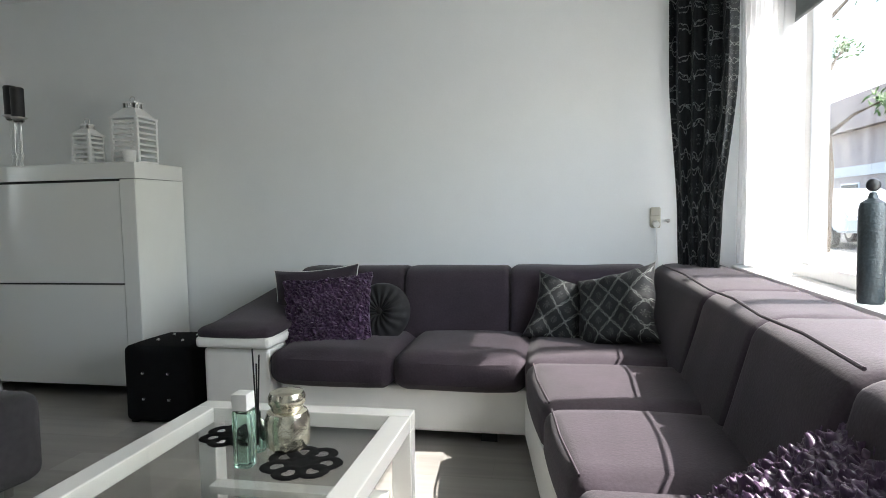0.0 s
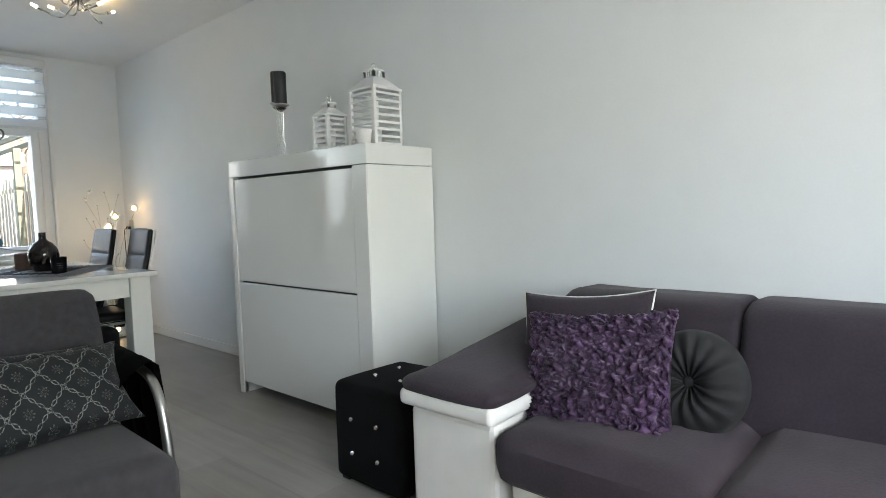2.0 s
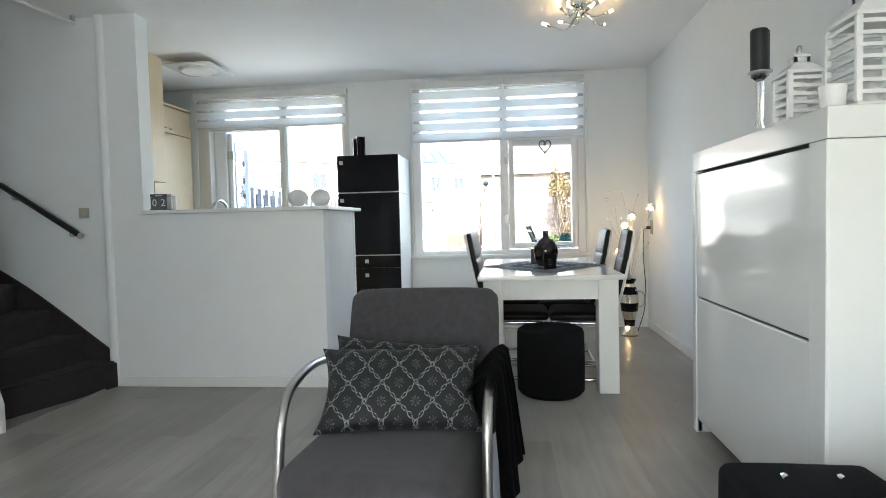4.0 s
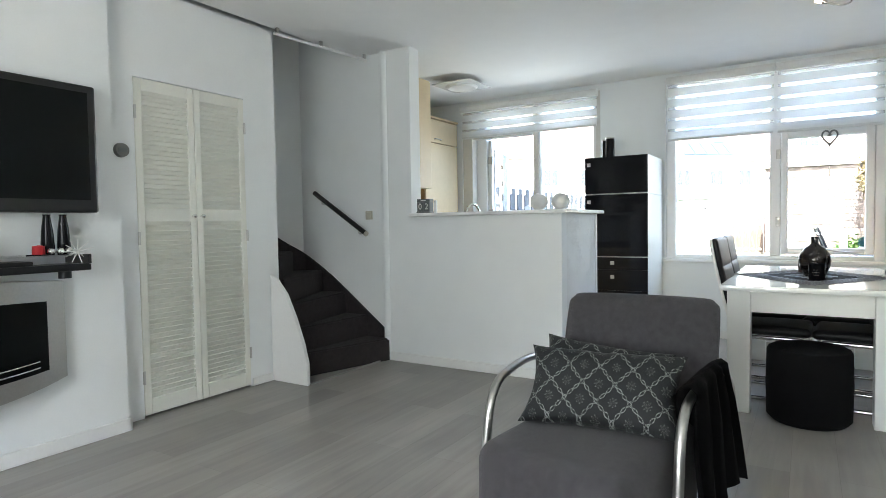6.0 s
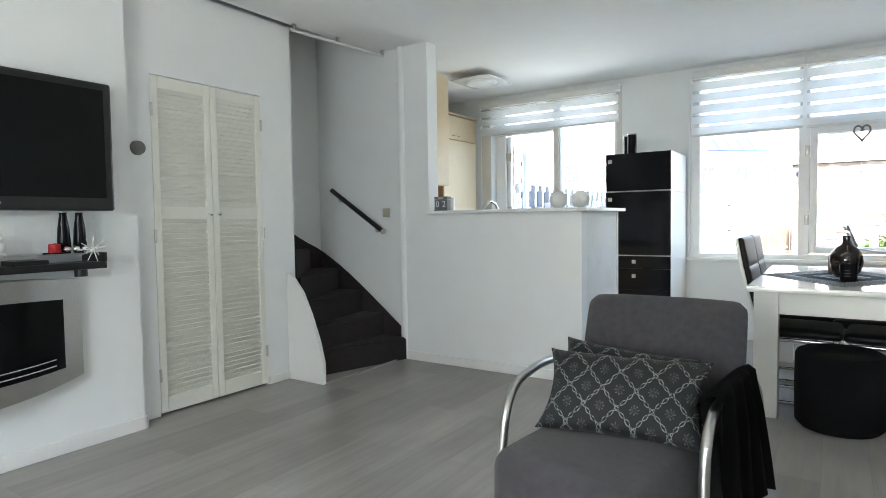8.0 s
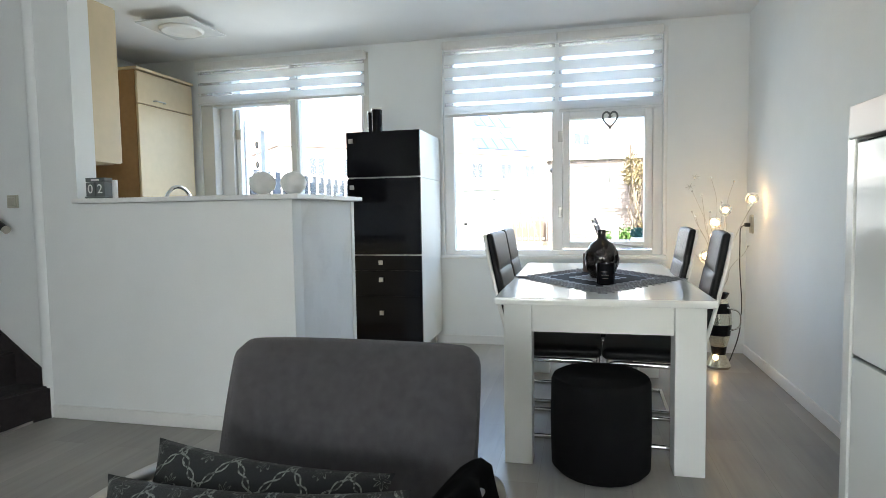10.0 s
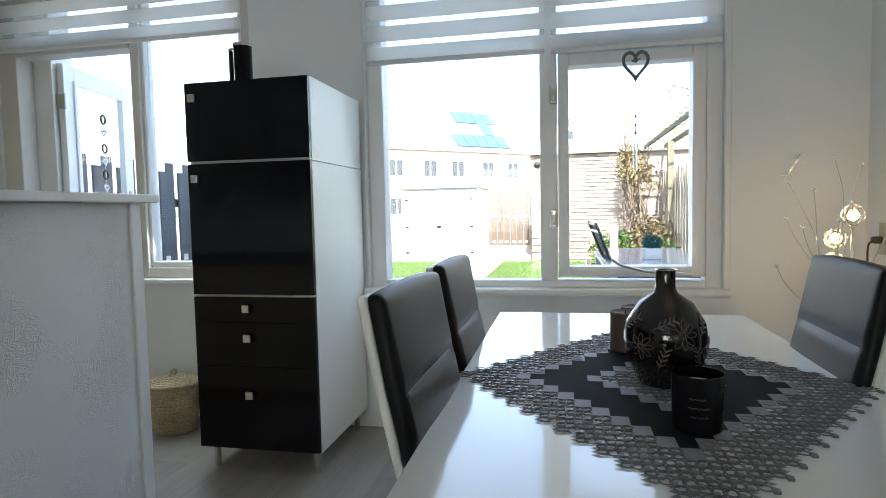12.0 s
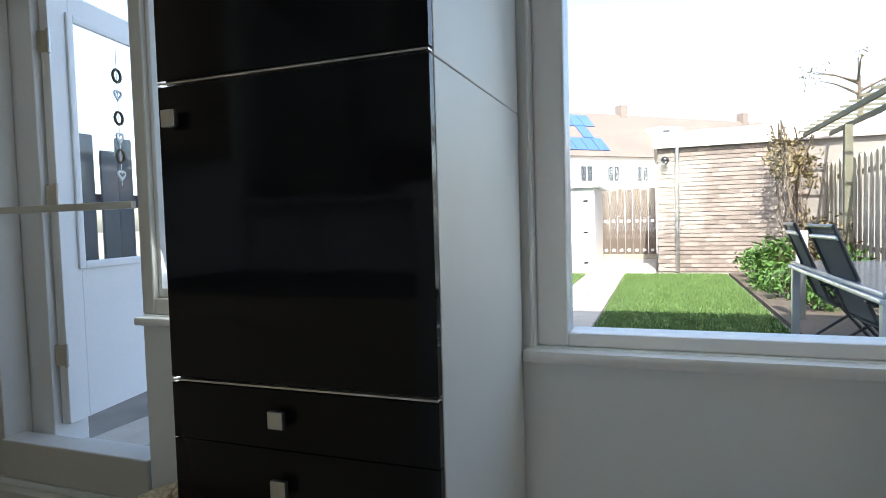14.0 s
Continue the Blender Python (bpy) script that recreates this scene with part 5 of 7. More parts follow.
def bowed(x0, x1, z0, z1, y_in, y_out, sag=0.06, n=20, bow=0.1):
    """A plate that bows into the room, its lower edge curved down at the middle."""
    bm, xm = bmesh.new(), -1.13
    rows = []
    for i in range(n + 1):
        x = x0 + (x1 - x0) * i / n
        f = 1 - ((x - xm) / 0.56) ** 2
        yo, zb, zt = y_out + bow * f, z0 - sag * f, z1 + 0.02 * f
        rows.append([bm.verts.new(p) for p in ((x, y_in, zb), (x, yo, zb), (x, yo, zt), (x, y_in, zt))])
    for a, c in zip(rows, rows[1:]):
        for k in range(4):
            bm.faces.new((a[k], a[(k + 1) % 4], c[(k + 1) % 4], c[k]))
    bm.faces.new(rows[0][::-1])
    bm.faces.new(rows[-1])
    return bm


part("surround", bowed(-1.715, -0.6, 0.4, 0.9, -0.4, -0.33), STEEL, fp)
part("window", bowed(-1.615, -0.7, 0.47, 0.8, -0.36, -0.326, 0.03), SCREEN, fp, "dark glass window")
for dz in (0.53, 0.5):
    line = [(-1.56 + 0.86 * k / 16, -0.312 + 0.1 * (1 - ((-1.56 + 0.86 * k / 16 + 1.13) / 0.56) ** 2), dz - 0.03 * (1 - ((-1.56 + 0.86 * k / 16 + 1.13) / 0.56) ** 2)) for k in range(17)]
    part("guard_rail", tube(bmesh.new(), line, 0.004, 6), CHROME, fp)
part("guard_post", rod(bmesh.new(), (-1.52, -0.29, 0.47), (-1.52, -0.29, 0.55), 0.004), CHROME, fp)

# ---- dining corner ----
dt = thing("dining_table", "white high-gloss dining table with thick square legs", "dining table", (-4.92, 2.925, 0))
dx0, dx1, dy0, dy1, TZ = -5.78, -4.043, 2.463, 3.385, 0.765
part("tabletop", boxed(dx0, dx1, dy0, dy1, TZ - 0.032, TZ, bevel=0.003), LACQUER, dt)
for lx in (dx0 + 0.04, dx1 - 0.165):
    for ly in (dy0 + 0.035, dy1 - 0.16):
        part("leg", boxed(lx, lx + 0.125, ly, ly + 0.125, 0, TZ - 0.033, bevel=0.003), LACQUER_SIDE, dt)
for ly in (dy0 + 0.05, dy1 - 0.075):
    part("apron", boxed(dx0 + 0.166, dx1 - 0.166, ly, ly + 0.025, TZ - 0.16, TZ - 0.034), LACQUER_SIDE, dt)
for lx in (dx0 + 0.06, dx1 - 0.085):
    part("apron", boxed(lx, lx + 0.025, dy0 + 0.161, dy1 - 0.161, TZ - 0.16, TZ - 0.034), LACQUER_SIDE, dt)


def dining_chair():
    """Cantilever chair facing +y, seat centre over the origin."""
    ob = thing("dining_chair", "black leather cantilever dining chair with white back shell", "dining chair", (0, 0, 0), "chairs round the dining table")
    w = 0.215
    bm = puffed(bmesh.new(), -w, w, -0.2, 0.185, 0.42, 0.475, 0.022, 0.008, 0.002, 8, 1)
    part("seat", bm, LEATHER, ob)

    def back(y_off, thick, wid, crown, seed):
        bm = puffed(bmesh.new(), -wid, wid, -thick / 2, thick / 2, 0.0, 0.615, min(0.011, thick * 0.45), crown, 0.002, 44, seed)
        for v in bm.verts:
            z = v.co.z
            for zz in (0.315, 0.435):
                if v.co.y > 0:
                    v.co.y -= 0.01 * math.exp(-((z - zz) / 0.011) ** 2) * max(0.0, 1 - (abs(v.co.x) / wid) ** 8)
            v.co.y += y_off - 0.225 - 0.145 * (z / 0.615) - 0.012 * math.sin(math.pi * min(1, z / 0.615))
            v.co.z = z + 0.415
        return bm

    part("backrest", back(0.012, 0.035, w - 0.004, 0.008, 2), LEATHER, ob)
    part("back_shell", back(-0.014, 0.02, w, 0.0, 3), WHITE_LEATHER, ob, "white leather back shell")
    for s in (-1, 1):
        x = s * (w - 0.012)
        line = bent([(x, -0.2, 0.405), (x, 0.178, 0.405), (x, 0.188, 0.014), (x, -0.24, 0.014)], 0.07, 7)
        part("frame_tube", tube(bmesh.new(), line, 0.0125, 12), CHROME, ob, "chrome cantilever tube")
    for y, z in ((-0.24, 0.014), (0.05, 0.4), (-0.2, 0.405)):
        part("cross_tube", rod(bmesh.new(), (-w + 0.012, y, z), (w - 0.012, y, z), 0.0115), CHROME, ob)
    return ob


chair = dining_chair()
place(chair, pose(-4.6, 2.752, 0, 0, 0, -1.5))
copy_thing(chair, pose(-5.16, 2.745, 0, 0, 0, 0))
copy_thing(chair, pose(-4.57, 3.14, 0, 0, 0, 175))
copy_thing(chair, pose(-5.08, 3.075, 0, 0, 0, 178.5))

for px, py, r, h, lab in ((-4.1, 2.92, 0.212, 0.43, "round black fabric pouf at the end of the table"),):
    rp = thing("round_pouf", lab, "pouf", (px, py, 0), "poufs at the table")
    part("cover", turned(bmesh.new(), [(r - 0.02, 0.008), (r, 0.03), (r + 0.004, h * 0.5), (r, h - 0.03), (r - 0.008, h - 0.012), (r - 0.03, h), (0.1, h + 0.004), (0.001, h + 0.005)], (px, py, 0), 48), VELVET, rp)
    part("base_ring", turned(bmesh.new(), [(r - 0.03, 0), (r - 0.03, 0.01), (0.001, 0.01)], (px, py, 0), 32), BLACK_PLASTIC, rp)

# table runner: lace border, black satin steps, lace centre
run = thing("table_runner", "diamond table runner in black satin with silver crochet lace", "table runner", (-4.81, 2.93, TZ))
RC, RA, RB = Vector((-4.845, 2.928)), 0.64, 0.462
lace, black, rim = bmesh.new(), bmesh.new(), bmesh.new()
BX, BY = RA / 13.5, RB / 13.5


def plate(bm, x, y, hw, hh, z0, z1):
    vs = [bm.verts.new((x + a * hw, y + c * hh, z)) for z in (z0, z1) for a, c in ((-1, -1), (1, -1), (1, 1), (-1, 1))]
    for f in ((4, 5, 6, 7), (0, 1, 5, 4), (1, 2, 6, 5), (2, 3, 7, 6), (3, 0, 4, 7)):
        bm.faces.new([vs[i] for i in f])


def motif(x, y, size, ring):
    """One crocheted mesh: an open eight-sided loop, a little uneven, and a knot at its corner."""
    lift, turn, wide = 0.0012 * math.sin(x * 91 + y * 57), 0.4 * math.sin(x * 37 - y * 23), 0.98 + 0.1 * math.sin(x * 61 + y * 83)
    loops = []
    for rr, z in ((0.52, 0.0012), (0.49, 0.0038), (0.43, 0.0038), (0.4, 0.0012)):
        loops.append([lace.verts.new((x + size * wide * rr * math.cos(turn + k * 0.7854), y + size * wide * rr * math.sin(turn + k * 0.7854), TZ + z + lift * (z > 0.002))) for k in range(8)])
    for a, c in zip(loops, loops[1:]):
        for k in range(8):
            lace.faces.new((a[k], a[(k + 1) % 8], c[(k + 1) % 8], c[k]))
    if ring:
        plate(lace, x + size * 0.5, y + size * 0.5, size * 0.2, size * 0.2, TZ + 0.0005, TZ + 0.005)


for i in range(-14, 15):
    for j in range(-14, 15):
        level = abs(i) + abs(j)
        x, y = RC.x + i * BX, RC.y + j * BY
        if level > 13:
            continue
        if 5 <= level <= 8:
            plate(black, x, y, BX / 2, BY / 2, TZ + 0.0005, TZ + 0.003)
        elif level in (4, 9):
            plate(rim, x, y, BX / 2, BY / 2, TZ + 0.0005, TZ + 0.0035)
            if level == 9:
                motif(x, y, BX * 0.6, False)
        else:
            for a in (-1, 1):
                for c in (-1, 1):
                    motif(x + a * BX / 4, y + c * BY / 4, BX / 2, a == c)
# pointed outer edge
for i in range(-13, 14):
    for sg in (-1, 1):
        j = sg * (13 - abs(i))
        for k in (-1, 0, 1):
            px, py = RC.x + i * BX + k * BX / 3, RC.y + j * BY + sg * BY / 2
            vs = [lace.verts.new((px + u, py + w, TZ + 0.0035)) for u, w in ((-BX / 6, 0), (BX / 6, 0), (0, sg * 0.012))]
            lace.faces.new(vs)
tagged(part("lace", lace, LACE, run, "openwork silver crochet", smooth=False), kind="stuff")
tagged(part("satin_band", black, SATIN_BLACK, run, "stepped black satin band", smooth=False), kind="stuff")
tagged(part("lace_edge", rim, mat("pale_lace_edge", (0.2, 0.2, 0.22), 0.6, bump=0.3, scale=300, vary=0.1), run, "pale stepped lace edging", smooth=False), kind="stuff")

# vase with painted flowers, candle cups
vx, vy = -4.83, 2.95
vase = thing("bottle_vase", "glossy black bulbous bottle vase with painted pale flowers", "vase", (vx, vy, TZ + 0.004))
prof = [(0.055, 0), (0.062, 0.006), (0.085, 0.06), (0.093, 0.105), (0.088, 0.145), (0.06, 0.19), (0.028, 0.212), (0.022, 0.225), (0.022, 0.262), (0.026, 0.266), (0.02, 0.266), (0.018, 0.225)]
part("body", turned(bmesh.new(), prof, (vx, vy, TZ + 0.004), 48), mat("black_glaze", (0.012, 0.009, 0.009), 0.09, vary=0.3, scale=30), vase)
PAINT = mat("pale_glaze_paint", (0.11, 0.095, 0.09), 0.4, vary=0.15)


def on_vase(a, z):
    """A place on the vase's skin at the angle a and height z."""
    for (r0, z0), (r1, z1) in zip(prof[1:], prof[2:]):
        if z0 <= z <= z1:
            r = r0 + (r1 - r0) * (z - z0) / (z1 - z0)
            break
    r += 0.0012
    return Vector((vx + r * math.cos(a), vy + r * math.sin(a), TZ + 0.004 + z))


for a0, z0, s, petals in ((0.25, 0.13, 0.034, 9), (-0.75, 0.1, 0.03, 8), (1.35, 0.09, 0.028, 8), (2.6, 0.12, 0.03, 8)):
    bm = bmesh.new()
    for k in range(petals):
        b = 2 * math.pi * k / petals
        pts = []
        for q in range(9):
            c = 2 * math.pi * q / 8
            u, w = 0.62 * s + 0.36 * s * math.cos(c), 0.17 * s * math.sin(c)
            pts.append(on_vase(a0 + (u * math.cos(b) - w * math.sin(b)) / 0.09, z0 + u * math.sin(b) + w * math.cos(b)))
        tube(bm, pts[:-1], 0.0008, 5, closed=True)
    tube(bm, [on_vase(a0 + 0.2 * s / 0.09 * math.cos(k), z0 + 0.2 * s * math.sin(k)) for k in (0, 1.05, 2.1, 3.14, 4.2, 5.24)], 0.0014, 5, closed=True)
    part("painted_flower", bm, PAINT, vase, "pale painted flower")
for a0, z0, tilt in ((-0.25, 0.07, 1.2), (-0.2, 0.15, 0.4), (0.75, 0.065, 1.9), (-1.2, 0.145, 0.6), (0.9, 0.14, 0.9)):
    bm = bmesh.new()
    du, dz = math.cos(tilt), math.sin(tilt)
    stem = [(0.05 * f - 0.025) for f in (0, 0.25, 0.5, 0.75, 1)]
    tube(bm, [on_vase(a0 + u * du / 0.09, z0 + u * dz) for u in stem], 0.001, 5)
    for u in stem[1:]:
        for sg in (-1, 1):
            tube(bm, [on_vase(a0 + u * du / 0.09, z0 + u * dz), on_vase(a0 + (u * du + 0.010 * du - sg * 0.010 * dz) / 0.09, z0 + u * dz + 0.010 * dz + sg * 0.010 * du)], 0.0018, 5)
    part("painted_sprig", bm, PAINT, vase, "pale painted sprig")
cup = thing("candle_cup", "black candle cup with pale script on the runner", "candle holder", (-4.54, 2.96, TZ + 0.004))
part("cup", turned(bmesh.new(), [(0.04, 0), (0.044, 0.004), (0.047, 0.105), (0.044, 0.105), (0.041, 0.08), (0.001, 0.08)], (-4.54, 2.96, TZ + 0.004), 36), BLACK_GLOSS, cup)
part("candle", turned(bmesh.new(), [(0.041, 0.08), (0.04, 0.084), (0.001, 0.084)], (-4.54, 2.96, TZ + 0.004), 24), IVORY, cup, "cream wax candle")
for k, (z, a0, a1) in enumerate(((0.066, -0.5, 0.1), (0.05, -0.55, 0.25), (0.034, -0.45, 0.2))):
    pts = [(-4.54 + 0.0462 * math.cos(a0 + (a1 - a0) * q / 10), 2.96 + 0.0462 * math.sin(a0 + (a1 - a0) * q / 10), TZ + 0.004 + z + 0.002 * math.sin(q * 2.3)) for q in range(11)]
    part("script_line", tube(bmesh.new(), pts, 0.001, 5), PAINT, cup, "pale line of script")
for cxp, cyp, h in ((-5.15, 2.892, 0.112), (-5.24, 2.93, 0.112)):
    cg = thing("pillar_candle", "brown pillar candle with a pale rim on the runner", "candle", (cxp, cyp, TZ + 0.004), "brown candles")
    part("wax", turned(bmesh.new(), [(0.039, 0), (0.042, 0.003), (0.042, h - 0.004), (0.04, h), (0.035, h - 0.003), (0.001, h - 0.007)], (cxp, cyp, TZ + 0.004), 28), BROWN_WAX, cg)
    part("wick", rod(bmesh.new(), (cxp, cyp, TZ + h - 0.004), (cxp + 0.002, cyp, TZ + h + 0.008), 0.0015, seg=6), BLACK_PLASTIC, cg, "short black wick")

# lamp of wire twigs and glowing globes in a banded vase
lx, ly = -5.97, 3.8
lamp = thing("twig_lamp", "floor vase lamp with silver twigs and glowing wire globes", "lamp", (lx, ly, 0))
bands = [(0.075, 0.0), (0.085, 0.02), (0.07, 0.05), (0.045, 0.1), (0.055, 0.16), (0.075, 0.24), (0.085, 0.32), (0.08, 0.4), (0.06, 0.47), (0.045, 0.5), (0.065, 0.54)]
for k, (a, c) in enumerate(zip(bands, bands[1:])):
    part("vase_band", turned(bmesh.new(), [a, c], (lx, ly, 0), 28, close=False), (BLACK_GLOSS, MERCURY)[(k + 1) % 2] if k > 2 else MERCURY, lamp, "dark and silver bands of the vase" if k == 3 else "")
part("base_light", ball(bmesh.new(), (lx + 0.05, ly - 0.03, 0.085), 0.018, 12), BULB_SOFT, lamp, "small warm light at the foot")
part("handle", tube(bmesh.new(), bent([(lx + 0.05, ly + 0.04, 0.44), (lx + 0.06, ly + 0.13, 0.42), (lx + 0.05, ly + 0.13, 0.3), (lx + 0.05, ly + 0.06, 0.28)], 0.05), 0.006, 8), CHROME, lamp)
globes = [(-6.0, 4.01, 1.205), (-6.0, 3.838, 1.13), (-5.98, 3.77, 1.04), (-6.05, 3.79, 0.94), (-5.95, 3.7, 0.805)]
rnd = random.Random(4)
for g in globes:
    stem = bent([(lx, ly, 0.5), (lx + 0.5 * (g[0] - lx), ly + 0.35 * (g[1] - ly), 0.5 + 0.55 * (g[2] - 0.5)), (g[0], g[1], g[2] - 0.045)], 0.3, 8)
    part("stem", tube(bmesh.new(), stem, 0.0028, 6), STEEL, lamp)
    cage = bmesh.new()
    for k in range(9):
        n = Vector((rnd.gauss(0, 1), rnd.gauss(0, 1), rnd.gauss(0, 1))).normalized()
        u = n.orthogonal().normalized()
        v = n.cross(u)
        tube(cage, [Vector(g) + 0.042 * (math.cos(q * 0.393) * u + math.sin(q * 0.393) * v) for q in range(16)], 0.0014, 4, closed=True)
    globe = tagged(part("wire_globe", cage, CHROME, lamp, "silver wire globe"), kind="stuff")
    part("bulb", ball(bmesh.new(), g, 0.021, 12), BULB_SOFT, globe, "warm glowing bulb")
for k in range(13):
    a, top = rnd.uniform(0, 6.28), rnd.uniform(0.75, 1.4)
    out = rnd.uniform(0.05, 0.26)
    ex, ey = lx + out * math.cos(a), min(ly + out * math.sin(a), 4.05)
    pts = [(lx, ly, 0.5)] + [(lx + (ex - lx) * f ** 1.4 + 0.015 * math.sin(f * 12 + k), ly + (ey - ly) * f ** 1.4 + 0.015 * math.cos(f * 11 + k), 0.5 + (top - 0.5) * f) for f in (0.2, 0.4, 0.55, 0.7, 0.85, 1.0)]
    tw = part("twig", tube(bmesh.new(), bent(pts, 0.05, 3), 0.0018, 5), STEEL, lamp)
    part("bud", ball(bmesh.new(), pts[-1], 0.008, 8), CHROME, tw)
bm = bmesh.new()
for p in ((-5.97, 3.63, 1.365), (-5.99, 3.6, 1.3)):
    for k in range(6):
        a = k * 1.047 + p[0]
        rod(bm, p, (p[0] + 0.02 * math.sin(k), p[1] + 0.035 * math.cos(a), p[2] + 0.025 * math.sin(a)), 0.003, 0.001, 5)
part("wire_flower", bm, CHROME, lamp, "silver wire flower")
cord = thing("lamp_cord", "dark lamp cord hanging from the wall socket", "cord", (-6.2, 3.98, 0))
part("plug", boxed(-6.3, -6.26, 4.035, 4.071, 1.0, 1.03, bevel=0.006), CABLE, cord)
part("flex", tube(bmesh.new(), bent([(-6.28, 4.04, 1.015), (-6.22, 3.99, 1.0), (-6.18, 3.98, 0.7), (-6.25, 4.02, 0.4), (-6.15, 3.98, 0.2), (-6.1, 3.9, 0.01), (-6.03, 3.86, 0.012)], 0.12), 0.004, 6), CABLE, cord)

# starburst ceiling lamp
cl = thing("ceiling_lamp", "chrome ceiling lamp with curved arms and small bulbs", "ceiling lamp", (-4.53, 3.19, CEIL_Z))
part("canopy", turned(bmesh.new(), [(0.001, -0.045), (0.05, -0.045), (0.07, -0.03), (0.075, 0)], (-4.53, 3.19, CEIL_Z), 28), CHROME, cl)
for k in range(9):
    a = 2 * math.pi * k / 9 + 0.3
    r = 0.13 + 0.04 * (k % 3)
    dz = -0.05 - 0.035 * (k % 3)
    c0 = Vector((-4.53, 3.19, CEIL_Z - 0.035))
    end = c0 + Vector((r * math.cos(a + 0.5), r * math.sin(a + 0.5), dz + 0.03))
    mid = c0 + Vector((0.6 * r * math.cos(a), 0.6 * r * math.sin(a), dz - 0.01))
    arm = part("arm", tube(bmesh.new(), bent([c0, mid, end], 0.2, 8), 0.006, 8), CHROME, cl)
    d = (end - mid).normalized()
    part("socket", rod(bmesh.new(), end, end + d * 0.03, 0.011), CHROME, arm)
    part("bulb", rod(bmesh.new(), end + d * 0.03, end + d * 0.068, 0.010, 0.008), BULB, arm, "small frosted bulb")

# tall black-fronted cabinet
bc = thing("black_cabinet", "tall white cabinet with glossy black doors and drawers", "cabinet", (-6.1, 1.365, 0))
bx, by0, by1 = -5.78, 1.068, 1.657
KZ = (0.764, 0.631, 0.372)
part("carcass", boxed(-6.43, bx - 0.022, by0, by1, 0.11, 1.41, bevel=0.002), LACQUER_SIDE, bc, "white carcass")
part("carcass", boxed(-6.43, bx - 0.022, by0, by1, 1.413, 1.772, bevel=0.002), LACQUER_SIDE, bc, "white top carcass")
for z0, z1, nm, ky, kz in ((1.424, 1.77, "door", by0 + 0.045, 1.7), (0.826, 1.412, "door", by0 + 0.045, 1.345), (0.7, 0.815, "drawer", 1.335, KZ[0]), (0.5, 0.6985, "drawer", 1.335, KZ[1]), (0.118, 0.4985, "drawer", 1.335, KZ[2])):
    f = part(nm, boxed(bx - 0.02, bx, by0 + 0.001, by1 - 0.001, z0, z1, bevel=0.001), BLACK_GLOSS, bc, "glossy black front")
    bm = boxed(bx, bx + 0.012, ky - 0.006, ky + 0.006, kz - 0.006, kz + 0.006)
    box(bm, bx + 0.012, bx + 0.024, ky - 0.017, ky + 0.017, kz - 0.017, kz + 0.017, bevel=0.002)
    part("knob", bm, STEEL, f, "square brushed metal knob")
for z in (1.418, 0.82):
    part("edge_strip", boxed(bx - 0.02, bx + 0.0005, by0 + 0.002, by1 - 0.002, z - 0.0018, z + 0.0018), STEEL, bc, "thin metal strip between fronts")
for px in (bx - 0.07, -6.38):
    for py in (by0 + 0.04, by1 - 0.045):
        part("leg", rod(bmesh.new(), (px, py, 0), (px, py, 0.112), 0.014, 0.016), CHROME, bc)
for px, py, r, h in ((-5.95, 1.265, 0.042, 0.2), (-5.98, 1.215, 0.036, 0.185)):
    cn = thing("canister", "black cylindrical canister with steel rim on the cabinet", "canister", (px, py, 1.772), "canisters")
    part("body", turned(bmesh.new(), [(r, 0), (r, h - 0.012)], (px, py, 1.772), 32), BLACK_GLOSS, cn)
    part("lid", turned(bmesh.new(), [(r + 0.002, h - 0.012), (r + 0.002, h), (r - 0.01, h + 0.004), (0.001, h + 0.004)], (px, py, 1.772), 32), STEEL, cn, "steel lid")


# seagrass baskets
def basket(px, py, r, h, lidded, lab):
    ob = thing("basket", lab, "basket", (px, py, 0), "seagrass baskets")
    n = int(h / 0.016)
    for k in range(n):
        z, f = 0.008 + k * h / n, k / n
        rr = r * (0.72 + 0.28 * f)
        pts = [(px + rr * math.cos(q * 0.2618), py + rr * math.sin(q * 0.2618), z + 0.003 * (q % 2)) for q in range(24)]
        part("coil", tube(bmesh.new(), pts, 0.0095, 6, closed=True), SEAGRASS, ob)
    part("lining", turned(bmesh.new(), [(r * 0.7, 0.004), (r * 0.97, h - 0.01)], (px, py, 0), 24), SEAGRASS, ob)
    if lidded:
        bm = bmesh.new()
        for k in range(8):
            rr = r * 1.04 * (1 - k / 8.2)
            tube(bm, [(px + rr * math.cos(q * 0.2618), py + rr * math.sin(q * 0.2618), h + 0.012 + 0.004 * k) for q in range(24)], 0.011, 6, closed=True)
        lid = part("lid", bm, SEAGRASS, ob, "coiled seagrass lid")
        part("loop", tube(bmesh.new(), [(px + 0.025 * math.cos(q * 0.628), py, h + 0.055 + 0.022 * math.sin(q * 0.628)) for q in range(10)], 0.006, 6, closed=True), SEAGRASS, lid)
    return ob


basket(-6.24, 0.6, 0.14, 0.26, True, "lidded woven seagrass basket on the floor")
basket(-6.28, 0.905, 0.12, 0.27, False, "small woven seagrass basket behind the cabinet")

